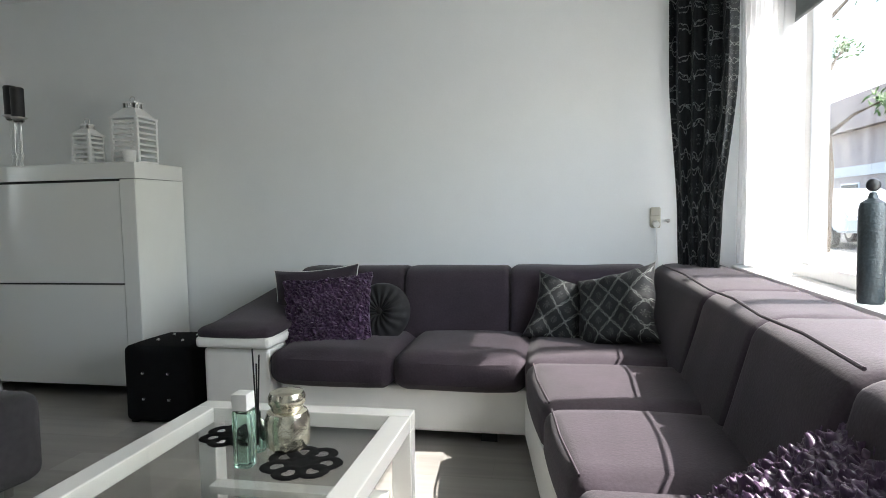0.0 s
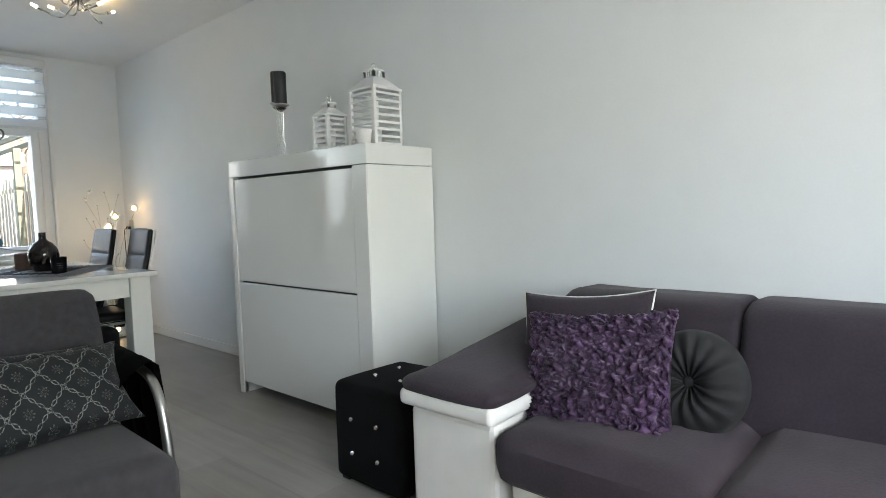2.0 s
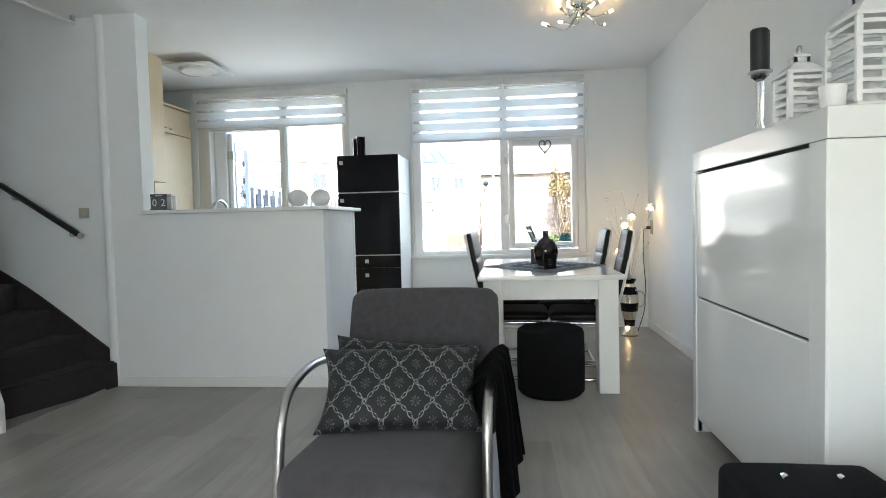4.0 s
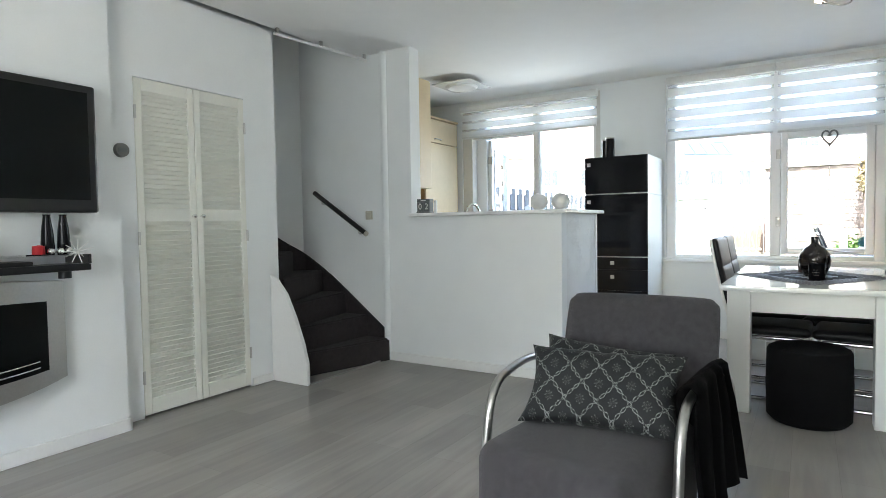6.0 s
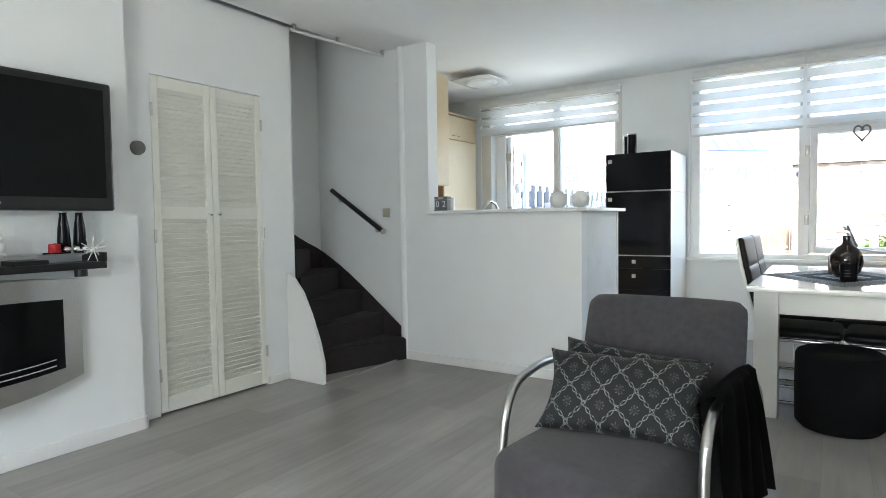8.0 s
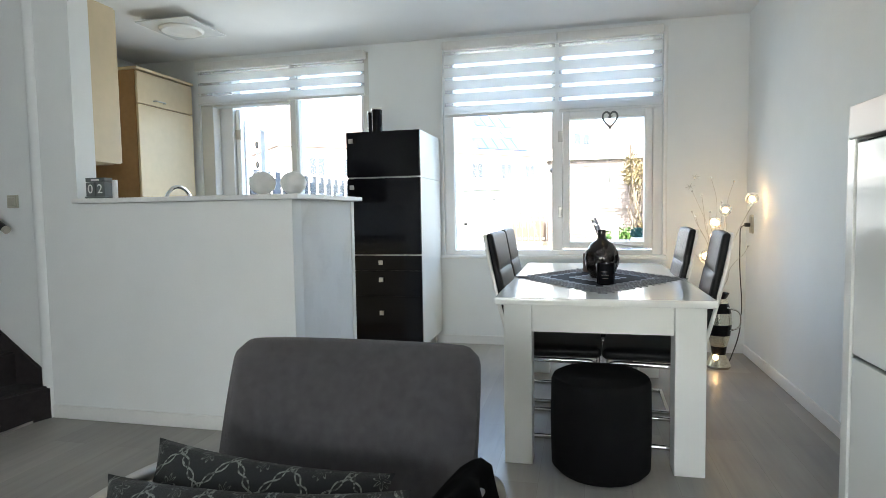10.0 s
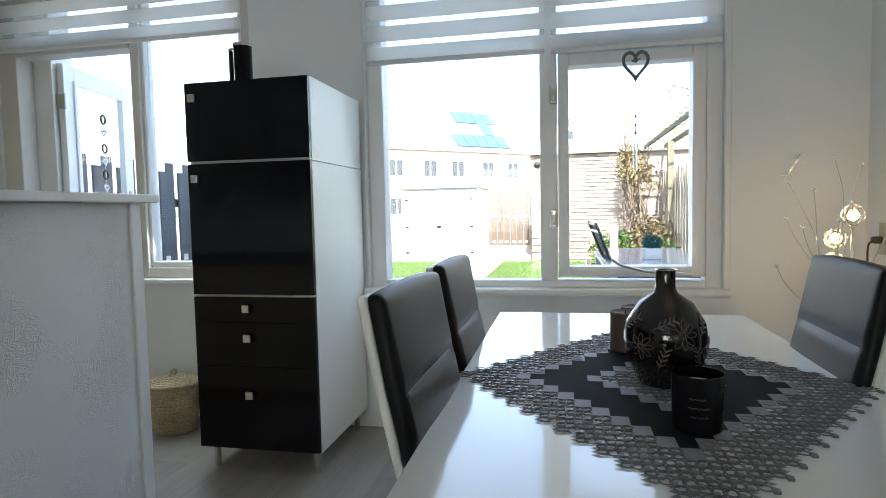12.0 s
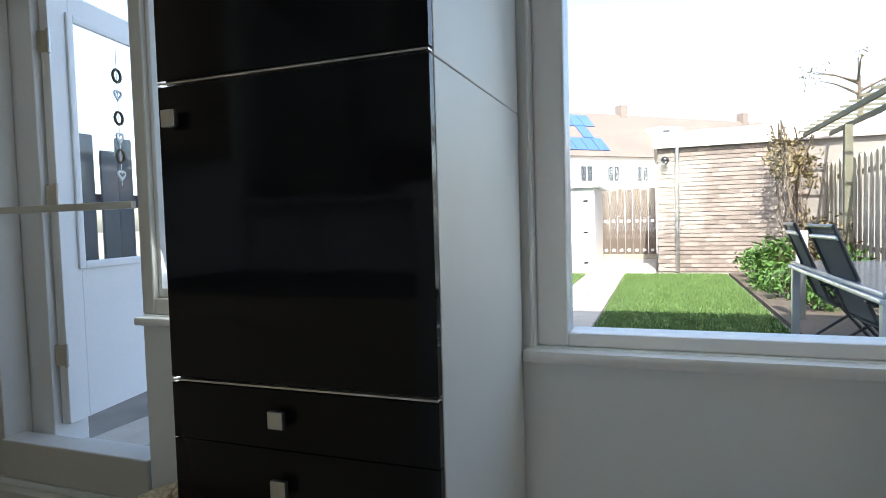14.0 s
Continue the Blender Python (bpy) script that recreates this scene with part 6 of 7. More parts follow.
# hanging heart
hh = thing("window_heart", "grey wooden heart ornament hanging before the window", "ornament", (-6.43, 3.07, 1.88))
bm, pts = bmesh.new(), []
for k in range(40):
    a = 2 * math.pi * k / 40
    pts.append((-6.43, 3.068 + 0.0036 * 16 * math.sin(a) ** 3, 1.872 + 0.0046 * (13 * math.cos(a) - 5 * math.cos(2 * a) - 2 * math.cos(3 * a) - math.cos(4 * a))))
tube(bm, pts, 0.008, 6, closed=True)
part("heart", bm, MARBLE_GREY, hh)
part("bird", ball(rod(bmesh.new(), (-6.43, 3.05, 1.885), (-6.43, 3.09, 1.895), 0.006, 0.002, 8), (-6.43, 3.068, 1.888), 0.012, 10), MARBLE_GREY, hh)
part("string", rod(bmesh.new(), (-6.43, 3.068, 1.34), (-6.43, 3.068, 1.83), 0.0016, seg=6), STEEL, hh)
part("string", rod(bmesh.new(), (-6.43, 3.068, 1.93), (-6.43, 3.068, 2.0), 0.0016, seg=6), STEEL, hh)
for z in (1.62, 1.58, 1.54):
    part("bead", ball(bmesh.new(), (-6.43, 3.068, z), 0.006, 8), BLACK_PLASTIC, hh)
part("chime", rod(bmesh.new(), (-6.43, 3.068, 1.36), (-6.43, 3.068, 1.5), 0.009, seg=10), CLEAR, hh)

# ---- kitchen ----
tall = thing("tall_cabinet", "tall cream kitchen cabinet with beech side", "kitchen cabinet", (-6.04, -1.0, 0))
part("carcass", boxed(-6.4, -5.69, KITCHEN_Y + 0.005, -0.745, 0, 2.36, bevel=0.003), BEECH_DARK, tall, "beech carcass")
part("door", boxed(-6.397, -5.693, -0.742, -0.72, 2.09, 2.35, bevel=0.004), BEECH, tall, "cream door")
part("door", boxed(-6.397, -5.693, -0.742, -0.72, 0.1, 2.082, bevel=0.004), BEECH, tall, "cream door")
part("cornice", boxed(-6.41, -5.68, KITCHEN_Y + 0.01, -0.71, 2.362, 2.385, bevel=0.004), BEECH, tall)
for hz in (2.13, 1.15):
    part("handle", tube(bmesh.new(), bent([(-6.0, -0.72, hz), (-6.0, -0.69, hz), (-5.88, -0.69, hz), (-5.88, -0.72, hz)], 0.015), 0.006, 8), STEEL, tall)
for k in range(2):
    x0 = -5.685 + k * 0.6
    up = thing("wall_cabinet", "cream kitchen wall cabinet under the ceiling", "kitchen cabinet", (x0 + 0.3, -1.1, 1.58), "kitchen wall cabinets")
    part("carcass", boxed(x0, x0 + 0.596, KITCHEN_Y + 0.004, -1.0, 1.58, 2.5, bevel=0.003), BEECH_DARK, up)
    part("door", boxed(x0 + 0.002, x0 + 0.594, -0.997, -0.978, 1.582, 2.498, bevel=0.004), BEECH, up, "cream door")
    part("handle", rod(bmesh.new(), (x0 + 0.06, -0.962, 1.64), (x0 + 0.06, -0.962, 1.76), 0.006), STEEL, up)
up = thing("wall_cabinet", "cream kitchen wall cabinet hung behind the pier above the bar", "kitchen cabinet", (-4.48, -0.4, 1.475), "kitchen wall cabinets")
part("carcass", boxed(-4.6, -4.342, -0.9, 0.055, 1.475, 2.42, bevel=0.003), BEECH, up)
for y0, y1 in ((-0.895, -0.425), (-0.42, 0.05)):
    d = part("door", boxed(-4.62, -4.602, y0, y1, 1.48, 2.415, bevel=0.004), BEECH, up, "cream door")
    part("handle", rod(bmesh.new(), (-4.635, y1 - 0.05, 1.53), (-4.635, y1 - 0.05, 1.65), 0.006), STEEL, d)
part_tile = mat("brown_splash_tile", (0.3, 0.18, 0.09), 0.3, vary=0.2, scale=20)
structure("trim_splashback", boxed(-5.685, -4.46, KITCHEN_Y, KITCHEN_Y + 0.008, 0.92, 1.575), part_tile, "brown tiled kitchen splashback", "splashback")
for k in range(2):
    x0 = -5.685 + k * 0.61
    un = thing("base_cabinet", "cream kitchen base cabinet", "kitchen cabinet", (x0 + 0.3, -1.0, 0), "kitchen base cabinets")
    part("carcass", boxed(x0, x0 + 0.606, KITCHEN_Y + 0.004, -0.77, 0.1, 0.878, bevel=0.003), BEECH_DARK, un)
    part("door", boxed(x0 + 0.002, x0 + 0.604, -0.768, -0.75, 0.105, 0.873, bevel=0.004), BEECH, un)
    part("plinth", boxed(x0, x0 + 0.606, -0.85, -0.82, 0, 0.099), BEECH_DARK, un)
wt = thing("worktop", "grey kitchen worktop behind the bar", "worktop", (-4.62, 0.6, 0.88))
part("slab", boxed(-4.92, -4.302, 0.0, 1.31, 0.88, 0.915, bevel=0.004), MARBLE_GREY, wt)
part("slab", boxed(-5.685, -4.46, KITCHEN_Y + 0.01, -0.74, 0.88, 0.915, bevel=0.004), MARBLE_GREY, wt)
for k in range(2):
    y0 = 0.002 + k * 0.65
    un = thing("sink_cabinet", "cream kitchen base cabinet under the sink", "kitchen cabinet", (-4.6, y0 + 0.3, 0), "bar base cabinets")
    part("carcass", boxed(-4.88, -4.303, y0, y0 + 0.646, 0.0, 0.878, bevel=0.003), BEECH_DARK, un)
    part("door", boxed(-4.9, -4.882, y0 + 0.002, y0 + 0.644, 0.105, 0.873, bevel=0.004), BEECH, un)
tap = thing("kitchen_tap", "arched chrome kitchen tap above the bar", "tap", (-4.42, 0.5, 0.915))
part("base", rod(bmesh.new(), (-4.42, 0.5, 0.915), (-4.42, 0.5, 0.98), 0.024, 0.02), CHROME, tap)
part("spout", tube(bmesh.new(), [(-4.42, 0.5, 0.97), (-4.42, 0.5, 1.2)] + [(-4.51 + 0.09 * math.cos(k * 0.35), 0.5 + 0.05 * k / 9, 1.22 + 0.1 * math.sin(k * 0.35)) for k in range(1, 10)] + [(-4.6, 0.55, 1.16)], 0.011, 10), CHROME, tap)
cal = thing("block_calendar", "grey wooden block calendar showing 02 on the bar", "calendar", (-4.23, 0.22, 1.25))
part("tray", boxed(-4.275, -4.205, 0.16, 0.29, 1.25, 1.262, bevel=0.002), MARBLE_GREY, cal)
part("header", boxed(-4.27, -4.212, 0.162, 0.288, 1.342, 1.365, bevel=0.002), MARBLE_GREY, cal, "grey month bar")
part("month_mark", boxed(-4.2118, -4.2108, 0.2, 0.25, 1.349, 1.357), CERAMIC_WHITE, cal)
for k, ch in enumerate("02"):
    y0 = 0.164 + k * 0.063
    blk = part("number_block", boxed(-4.268, -4.211, y0, y0 + 0.06, 1.263, 1.34, bevel=0.002), MARBLE_GREY, cal, "grey block with a white digit")
    cu = bpy.data.curves.new("digit", "FONT")
    cu.body, cu.size, cu.align_x, cu.align_y, cu.extrude = ch, 0.07, "CENTER", "CENTER", 0.0006
    tmp = bpy.data.objects.new("digit", cu)
    scene.collection.objects.link(tmp)
    me = bpy.data.meshes.new_from_object(tmp.evaluated_get(bpy.context.evaluated_depsgraph_get()))
    bpy.data.objects.remove(tmp)
    me.transform(Matrix.Translation(Vector((-4.2098, y0 + 0.03, 1.3015)) - ORIGIN[blk]) @ pose(0, 0, 0, 90, 0, 90))
    me.materials.append(CERAMIC_WHITE)
    dg = new("digit", me)
    dg.parent = blk
wc = thing("white_candle", "small white pillar on the bar beside the calendar", "candle", (-4.25, 0.32, 1.25))
part("wax", turned(bmesh.new(), [(0.014, 0), (0.014, 0.1), (0.001, 0.103)], (-4.25, 0.32, 1.25), 18), CERAMIC_WHITE, wc)
for px, py, r in ((-4.27, 1.215, 0.068), (-4.33, 1.36, 0.068)):
    bl_ob = thing("openwork_ball", "white openwork ceramic ball on the bar", "ornament", (px, py, 1.25), "white balls on the bar")
    bm = bmesh.new()
    bmesh.ops.create_icosphere(bm, subdivisions=4, radius=r, matrix=Matrix.LocRotScale(Vector((px, py, 1.25 + r * 0.9)), None, (1, 1, 0.9)))
    for v in bm.verts:
        d = v.co - Vector((px, py, 1.25 + r * 0.9))
        v.co -= d * 0.05 * max(0, noise.cell(d * 60 + Vector((9, 9, 9))) - 0.6) * 2
    part("shell", bm, CERAMIC_WHITE, bl_ob, angle=60)
kl = thing("kitchen_lamp", "square glass ceiling lamp with a white ring", "ceiling lamp", (-5.45, -0.1, CEIL_Z))
part("plate", boxed(-5.68, -5.22, -0.32, 0.12, 2.555, 2.565, bevel=0.003), mat("frosted_plate", (0.7, 0.71, 0.7), 0.12, vary=0.03), kl, "square frosted glass plate")
part("ring", turned(bmesh.new(), [(0.1, 0), (0.14, -0.012), (0.16, 0.0), (0.16, 0.012), (0.1, 0.012)], (-5.45, -0.1, 2.545), 36), CERAMIC_WHITE, kl, "white ring")
part("mount", turned(bmesh.new(), [(0.06, -0.06), (0.06, 0)], (-5.45, -0.1, CEIL_Z), 24), STEEL, kl)

# ---- garden ----
GZ = 0.12
PZ = -0.033  # level of the terrace
GRASS = mat("lawn_green", (0.09, 0.155, 0.04), 0.9, bump=0.8, scale=160, vary=0.45)
SOIL = mat("garden_soil", (0.09, 0.07, 0.05), 0.95, bump=0.8, scale=60, vary=0.35)
PAVING = mat("pale_paving", (0.42, 0.38, 0.32), 0.85, bump=0.4, scale=90, vary=0.2)
GREYWOOD = mat("weathered_fence", (0.3, 0.27, 0.21), 0.85, bump=0.4, scale=45, vary=0.3)
DARKWOOD = mat("dark_grey_fence", (0.1, 0.11, 0.12), 0.7, bump=0.3, scale=45, vary=0.2)
GATEWOOD = mat("brown_gate", (0.1, 0.075, 0.055), 0.6, bump=0.2, scale=40, vary=0.2)
BRICK = mat("brown_brick", (0.225, 0.185, 0.16), 0.85, bump=0.4, scale=60, vary=0.2)
MORTAR = mat("mortar", (0.22, 0.2, 0.18), 0.9, bump=0.3, scale=90, vary=0.1)
ROOF = mat("orange_roof_tiles", (0.165, 0.13, 0.11), 0.8, bump=0.6, scale=9, vary=0.2)
RENDERED = mat("white_house_render", (0.72, 0.7, 0.66), 0.85, bump=0.1, scale=20, vary=0.05)
LEAF = mat("leaf_green", (0.075, 0.16, 0.03), 0.6, vary=0.5, scale=8)
LEAF_DRY = mat("climber_leaf", (0.17, 0.13, 0.06), 0.7, vary=0.5, scale=8)
TWIGS = mat("climber_stem", (0.1, 0.075, 0.05), 0.85, vary=0.3)
MOSSWOOD = mat("mossy_pergola", (0.13, 0.125, 0.085), 0.8, bump=0.4, scale=40, vary=0.3)
MESH_CLOTH = mat("grey_mesh_cloth", (0.05, 0.055, 0.055), 0.7, bump=0.2, scale=300, vary=0.15)
nt, b = nodes_of(BRICK)
info, hs = nt.nodes.new("ShaderNodeObjectInfo"), nt.nodes.new("ShaderNodeHueSaturation")
old = b.inputs["Base Color"].links[0].from_socket
nt.links.new(calc(nt, "ADD", 0.7, calc(nt, "MULTIPLY", info.outputs["Random"], 0.6)), hs.inputs["Value"])
nt.links.new(old, hs.inputs["Color"])
nt.links.new(hs.outputs[0], b.inputs["Base Color"])

bm = bmesh.new()
for x0, x1, y0, y1 in ((-400, -6.75, -300, 300), (1.68, 400, -300, 300), (-6.75, 1.68, -300, -4.0), (-6.75, 1.68, 6.4, 300)):
    vs = [bm.verts.new(p) for p in ((x0, y0, PZ - 0.03), (x1, y0, PZ - 0.03), (x1, y1, PZ - 0.03), (x0, y1, PZ - 0.03))]
    bm.faces.new(vs)
structure("ground", bm, mat("far_ground", (0.22, 0.2, 0.17), 0.95, bump=0.3, scale=4, vary=0.25), "dull open ground round the house", "ground")
structure("lawn", boxed(-15.5, -9.6, 1.46, 3.05, GZ - 0.028, GZ), GRASS, "bright green mown lawn", "lawn")
structure("lawn_strip", boxed(-15.5, -9.6, -0.9, 0.78, GZ - 0.028, GZ), GRASS, "bright green lawn beside the path", "lawn")
structure("flower_bed", boxed(-15.6, -9.4, 3.1, 4.55, GZ - 0.028, GZ + 0.02), SOIL, "dark planted border along the fence", "border")


def blades(name, x0, x1, y0, y1, n, h, seed, material, label, cat):
    rnd, vs, fs = random.Random(seed), [], []
    for _ in range(n):
        x, y, a, s = rnd.uniform(x0, x1), rnd.uniform(y0, y1), rnd.uniform(0, 6.28), rnd.uniform(0.5, 1.2) * h
        dx, dy = 0.006 * math.cos(a), 0.006 * math.sin(a)
        k = len(vs)
        vs += [(x - dx, y - dy, GZ), (x + dx, y + dy, GZ), (x + rnd.uniform(-0.5, 0.5) * s, y + rnd.uniform(-0.5, 0.5) * s, GZ + s)]
        fs.append((k, k + 1, k + 2))
    me = bpy.data.meshes.new(name)
    me.from_pydata(vs, [], fs)
    me.materials.append(material)
    return tagged(new(name, me), label, cat, kind="stuff")


blades("lawn_grass", -15.5, -9.6, 1.46, 3.05, 26000, 0.035, 1, GRASS, "short bright green grass blades", "grass")
blades("lawn_grass", -15.5, -9.6, -0.9, 0.78, 16000, 0.035, 2, GRASS, "short bright green grass blades", "grass")


def leaf_cloud(bm, centre, size, n, leaf, rnd, hollow=0.3):
    for _ in range(n):
        d = Vector((rnd.gauss(0, 1), rnd.gauss(0, 1), rnd.gauss(0, 1))).normalized() * (hollow + (1 - hollow) * rnd.random())
        p = Vector(centre) + Vector((d.x * size[0], d.y * size[1], d.z * size[2]))
        u = Vector((rnd.gauss(0, 1), rnd.gauss(0, 1), rnd.gauss(0, 1))).normalized()
        v = u.orthogonal().normalized() * leaf * 0.4
        u = u * leaf * rnd.uniform(0.6, 1.3)
        vs = [bm.verts.new(q) for q in (p - u, p + v, p + u, p - v)]
        bm.faces.new(vs)
    return bm


def shrub(x, y, r, h, n, leaf, material, label, seed, name="shrub"):
    rnd = random.Random(seed)
    ob = thing(name, label, "plant", (x, y, GZ), "border plants")
    bm = bmesh.new()
    for _ in range(5):
        leaf_cloud(bm, (x + rnd.uniform(-0.4, 0.4) * r, y + rnd.uniform(-0.4, 0.4) * r, GZ + h * rnd.uniform(0.35, 0.7)), (r * 0.6, r * 0.6, h * 0.4), n // 5, leaf, rnd, 0.2)
    part("foliage", bm, material, ob, smooth=False)
    bm = bmesh.new()
    for _ in range(7):
        rod(bm, (x, y, GZ), (x + rnd.uniform(-0.6, 0.6) * r, y + rnd.uniform(-0.6, 0.6) * r, GZ + h * 0.7), 0.008, 0.003, 5)
    part("stem", bm, TWIGS, ob)
    return ob


for k, (x, y, r, h, n, lf, m) in enumerate(((-14.9, 3.45, 0.4, 0.5, 500, 0.05, LEAF), (-14.0, 3.5, 0.42, 0.75, 700, 0.05, LEAF), (-13.2, 3.35, 0.35, 0.42, 500, 0.045, LEAF), (-12.4, 3.4, 0.38, 0.45, 500, 0.045, LEAF), (-11.6, 3.5, 0.35, 0.35, 450, 0.04, LEAF), (-14.4, 4.1, 0.5, 0.95, 600, 0.05, LEAF_DRY), (-12.9, 4.15, 0.4, 0.6, 450, 0.05, LEAF))):
    shrub(x, y, r, h, n, lf, m, "leafy green border plant in the flower bed" if m is LEAF else "brownish climbing shrub by the fence", 20 + k)

# paved path and patio
path = thing("garden_path", "pale paved path leading to the gate", "path", (-12, 1.1, GZ), kind="structure")
slab = None
for i in range(19):
    for j in range(2):
        if slab is None:
            slab = part("slab", boxed(-0.15, 0.15, -0.155, 0.155, -0.03, 0.004, bevel=0.004, seg=1), PAVING, None, smooth=False)
            slab.parent = path
            o = slab
        else:
            o = new("slab", slab.data)
            o.parent = path
        o.location = Vector((-9.75 - i * 0.31, 0.96 + j * 0.32, GZ)) - ORIGIN[path]
part("far_paving", boxed(-19.4, -15.6, -1.0, 1.95, GZ - 0.028, GZ + 0.002), PAVING, path, "pale paving before the gate")
patio = thing("patio", "pale paved terrace behind the house", "patio", (-8, 1.5, PZ), kind="structure")
tile = None
for i in range(9):
    for j in range(14):
        if tile is None:
            tile = part("slab", boxed(-0.198, 0.198, -0.198, 0.198, -0.03, 0.0, bevel=0.003, seg=1), PAVING, None, smooth=False)
            tile.parent = patio
            o = tile
        else:
            o = new("slab", tile.data)
            o.parent = patio
        o.location = Vector((-6.98 - i * 0.4, -0.8 + j * 0.4, PZ)) - ORIGIN[patio]

# timber fence on the right of the garden with mossy pergola
fence = thing("garden_fence", "weathered grey timber fence along the garden", "fence", (-13, 4.62, GZ))
rnd = random.Random(9)
board = None
for k in range(78):
    x = -8.2 - k * 0.118
    if board is None:
        board = part("board", prism(bmesh.new(), [(-0.046, 0), (0.046, 0), (0.046, 1.7), (0, 1.76), (-0.046, 1.7)], "y", -0.009, 0.009), GREYWOOD, None, smooth=False)
        board.parent = fence
        o = board
    else:
        o = new("board", board.data)
        o.parent = fence
    o.location = Vector((x, 4.6 + 0.025 * (k % 2), GZ + 0.02 + rnd.uniform(-0.03, 0.03))) - ORIGIN[fence]
    o.rotation_euler = (0, rnd.uniform(-0.012, 0.012), 0)
for z in (0.45, 1.5):
    part("rail", boxed(-17.4, -8.1, 4.635, 4.675, GZ + z, GZ + z + 0.07), GREYWOOD, fence, smooth=False)
pg = thing("pergola", "mossy green timber pergola over the fence line", "pergola", (-14, 4.5, GZ))
for x in (-10.2, -12.3, -14.4, -16.5):
    part("post", boxed(x - 0.05, x + 0.05, 4.42, 4.52, GZ, 2.3, bevel=0.004), MOSSWOOD, pg)
for y in (4.25, 4.62):
    part("beam", boxed(-17.6, -9.0, y - 0.02, y + 0.02, 2.33, 2.4, bevel=0.004), MOSSWOOD, pg)
for k in range(22):
    x = -9.2 - k * 0.39
    part("cross_bar", boxed(x - 0.01, x + 0.01, 4.15, 4.82, 2.4, 2.43), MOSSWOOD, pg, smooth=False)
cl_ob = thing("climbing_plant", "brown tangled climbing plant on the pergola", "climbing plant", (-15.9, 4.0, GZ))
rnd = random.Random(12)
bm, bl_ = bmesh.new(), bmesh.new()
for k in range(16):
    p = Vector((-15.7 + rnd.uniform(-0.5, 0.5), 4.05 + rnd.uniform(-0.2, 0.2), GZ))
    pts = [p.copy()]
    for s in range(9):
        p += Vector((rnd.uniform(-0.14, 0.14), rnd.uniform(-0.1, 0.1), rnd.uniform(0.15, 0.36)))
        p.z = min(p.z, 2.55)
        pts.append(p.copy())
    tube(bm, pts, 0.012, 5)
    leaf_cloud(bl_, pts[-3], (0.3, 0.25, 0.4), 60, 0.05, rnd)
part("stem", bm, TWIGS, cl_ob)
part("foliage", bl_, LEAF_DRY, cl_ob, smooth=False)

# brick garage
gar = thing("brick_garage", "brown brick garage with white fascia at the garden's end", "garage", (-17.6, 3.2, GZ))
part("core", boxed(-19.4, -16.02, 2.0, 5.4, GZ - 0.03, 2.3), MORTAR, gar, "pale mortar", smooth=False)
part("fascia", boxed(-19.5, -15.93, 1.93, 5.45, 2.3, 2.58, bevel=0.006), RENDERED, gar, "white fascia board")
pipe = rod(bmesh.new(), (-15.95, 2.32, GZ), (-15.95, 2.32, 2.45), 0.035)
part("drainpipe", pipe, STEEL, gar, "grey drainpipe")
lampb = part("wall_lamp", ball(rod(bmesh.new(), (-16.0, 2.12, 2.1), (-15.9, 2.12, 2.1), 0.03), (-15.88, 2.12, 2.08), 0.07, 12), BLACK_PLASTIC, gar, "round black wall lamp")
unit = None
rows_n, per = 29, 10
for r in range(rows_n):
    for c in range(per):
        y = 2.105 + c * 0.222 + (0.111 if r % 2 else 0)
        if unit is None:
            unit = part("brick", boxed(-0.012, 0.012, -0.104, 0.104, -0.031, 0.031), BRICK, None, smooth=False)
            unit.parent = gar
            o = unit
        else:
            o = new("brick", unit.data)
            o.parent = gar
        o.location = Vector((-16.015, y, GZ + 0.035 + r * 0.075)) - ORIGIN[gar]
vs, fs = [], []
for r in range(rows_n):
    for c in range(15):
        x = -16.1 - c * 0.222 - (0.111 if r % 2 else 0)
        k, z = len(vs), GZ + 0.004 + r * 0.075
        for xx in (x - 0.104, x + 0.104):
            for yy in (1.988, 2.01):
                for zz in (z, z + 0.062):
                    vs.append((xx, yy, zz))
        fs += [tuple(k + i for i in q) for q in ((0, 1, 3, 2), (4, 6, 7, 5), (0, 4, 5, 1), (2, 3, 7, 6), (0, 2, 6, 4), (1, 5, 7, 3))]
me = bpy.data.meshes.new("side_bricks")
me.from_pydata([Vector(v) - ORIGIN[gar] for v in vs], [], fs)
me.materials.append(BRICK)
o = new("side_bricks", me)
o.parent = gar
tagged(o, kind="stuff")

# white shed with double doors
shed = thing("garden_shed", "white painted wooden shed with double doors", "shed", (-16.6, 0.0, GZ))
part("body", boxed(-17.4, -15.75, -0.75, 0.92, GZ - 0.02, 1.66, bevel=0.01), TRIM, shed)
part("roof", prism(bmesh.new(), [(-0.85, 1.66), (1.0, 1.66), (1.0, 1.7), (0.08, 1.86), (-0.85, 1.7)], "x", -17.5, -15.65), mat("shed_roof", (0.6, 0.6, 0.58), 0.8), shed, "pale felt roof")
for y0, y1 in ((-0.72, 0.06), (0.075, 0.86)):
    d = part("door", boxed(-15.748, -15.72, y0, y1, GZ + 0.03, 1.62, bevel=0.004), TRIM, shed, "white boarded door")
    hy = y0 + 0.05 if y0 < 0 else y1 - 0.05
    for z in (0.3, 0.85, 1.42):
        sgn = 1 if y0 < 0 else -1
        part("strap_hinge", boxed(-15.72, -15.712, min(hy, hy + sgn * 0.09), max(hy, hy + sgn * 0.09), z - 0.018, z + 0.018), BLACK_PLASTIC, d, "black strap hinge")
part("latch", boxed(-15.72, -15.7, 0.02, 0.12, 0.82, 0.88, bevel=0.006), BLACK_PLASTIC, shed)

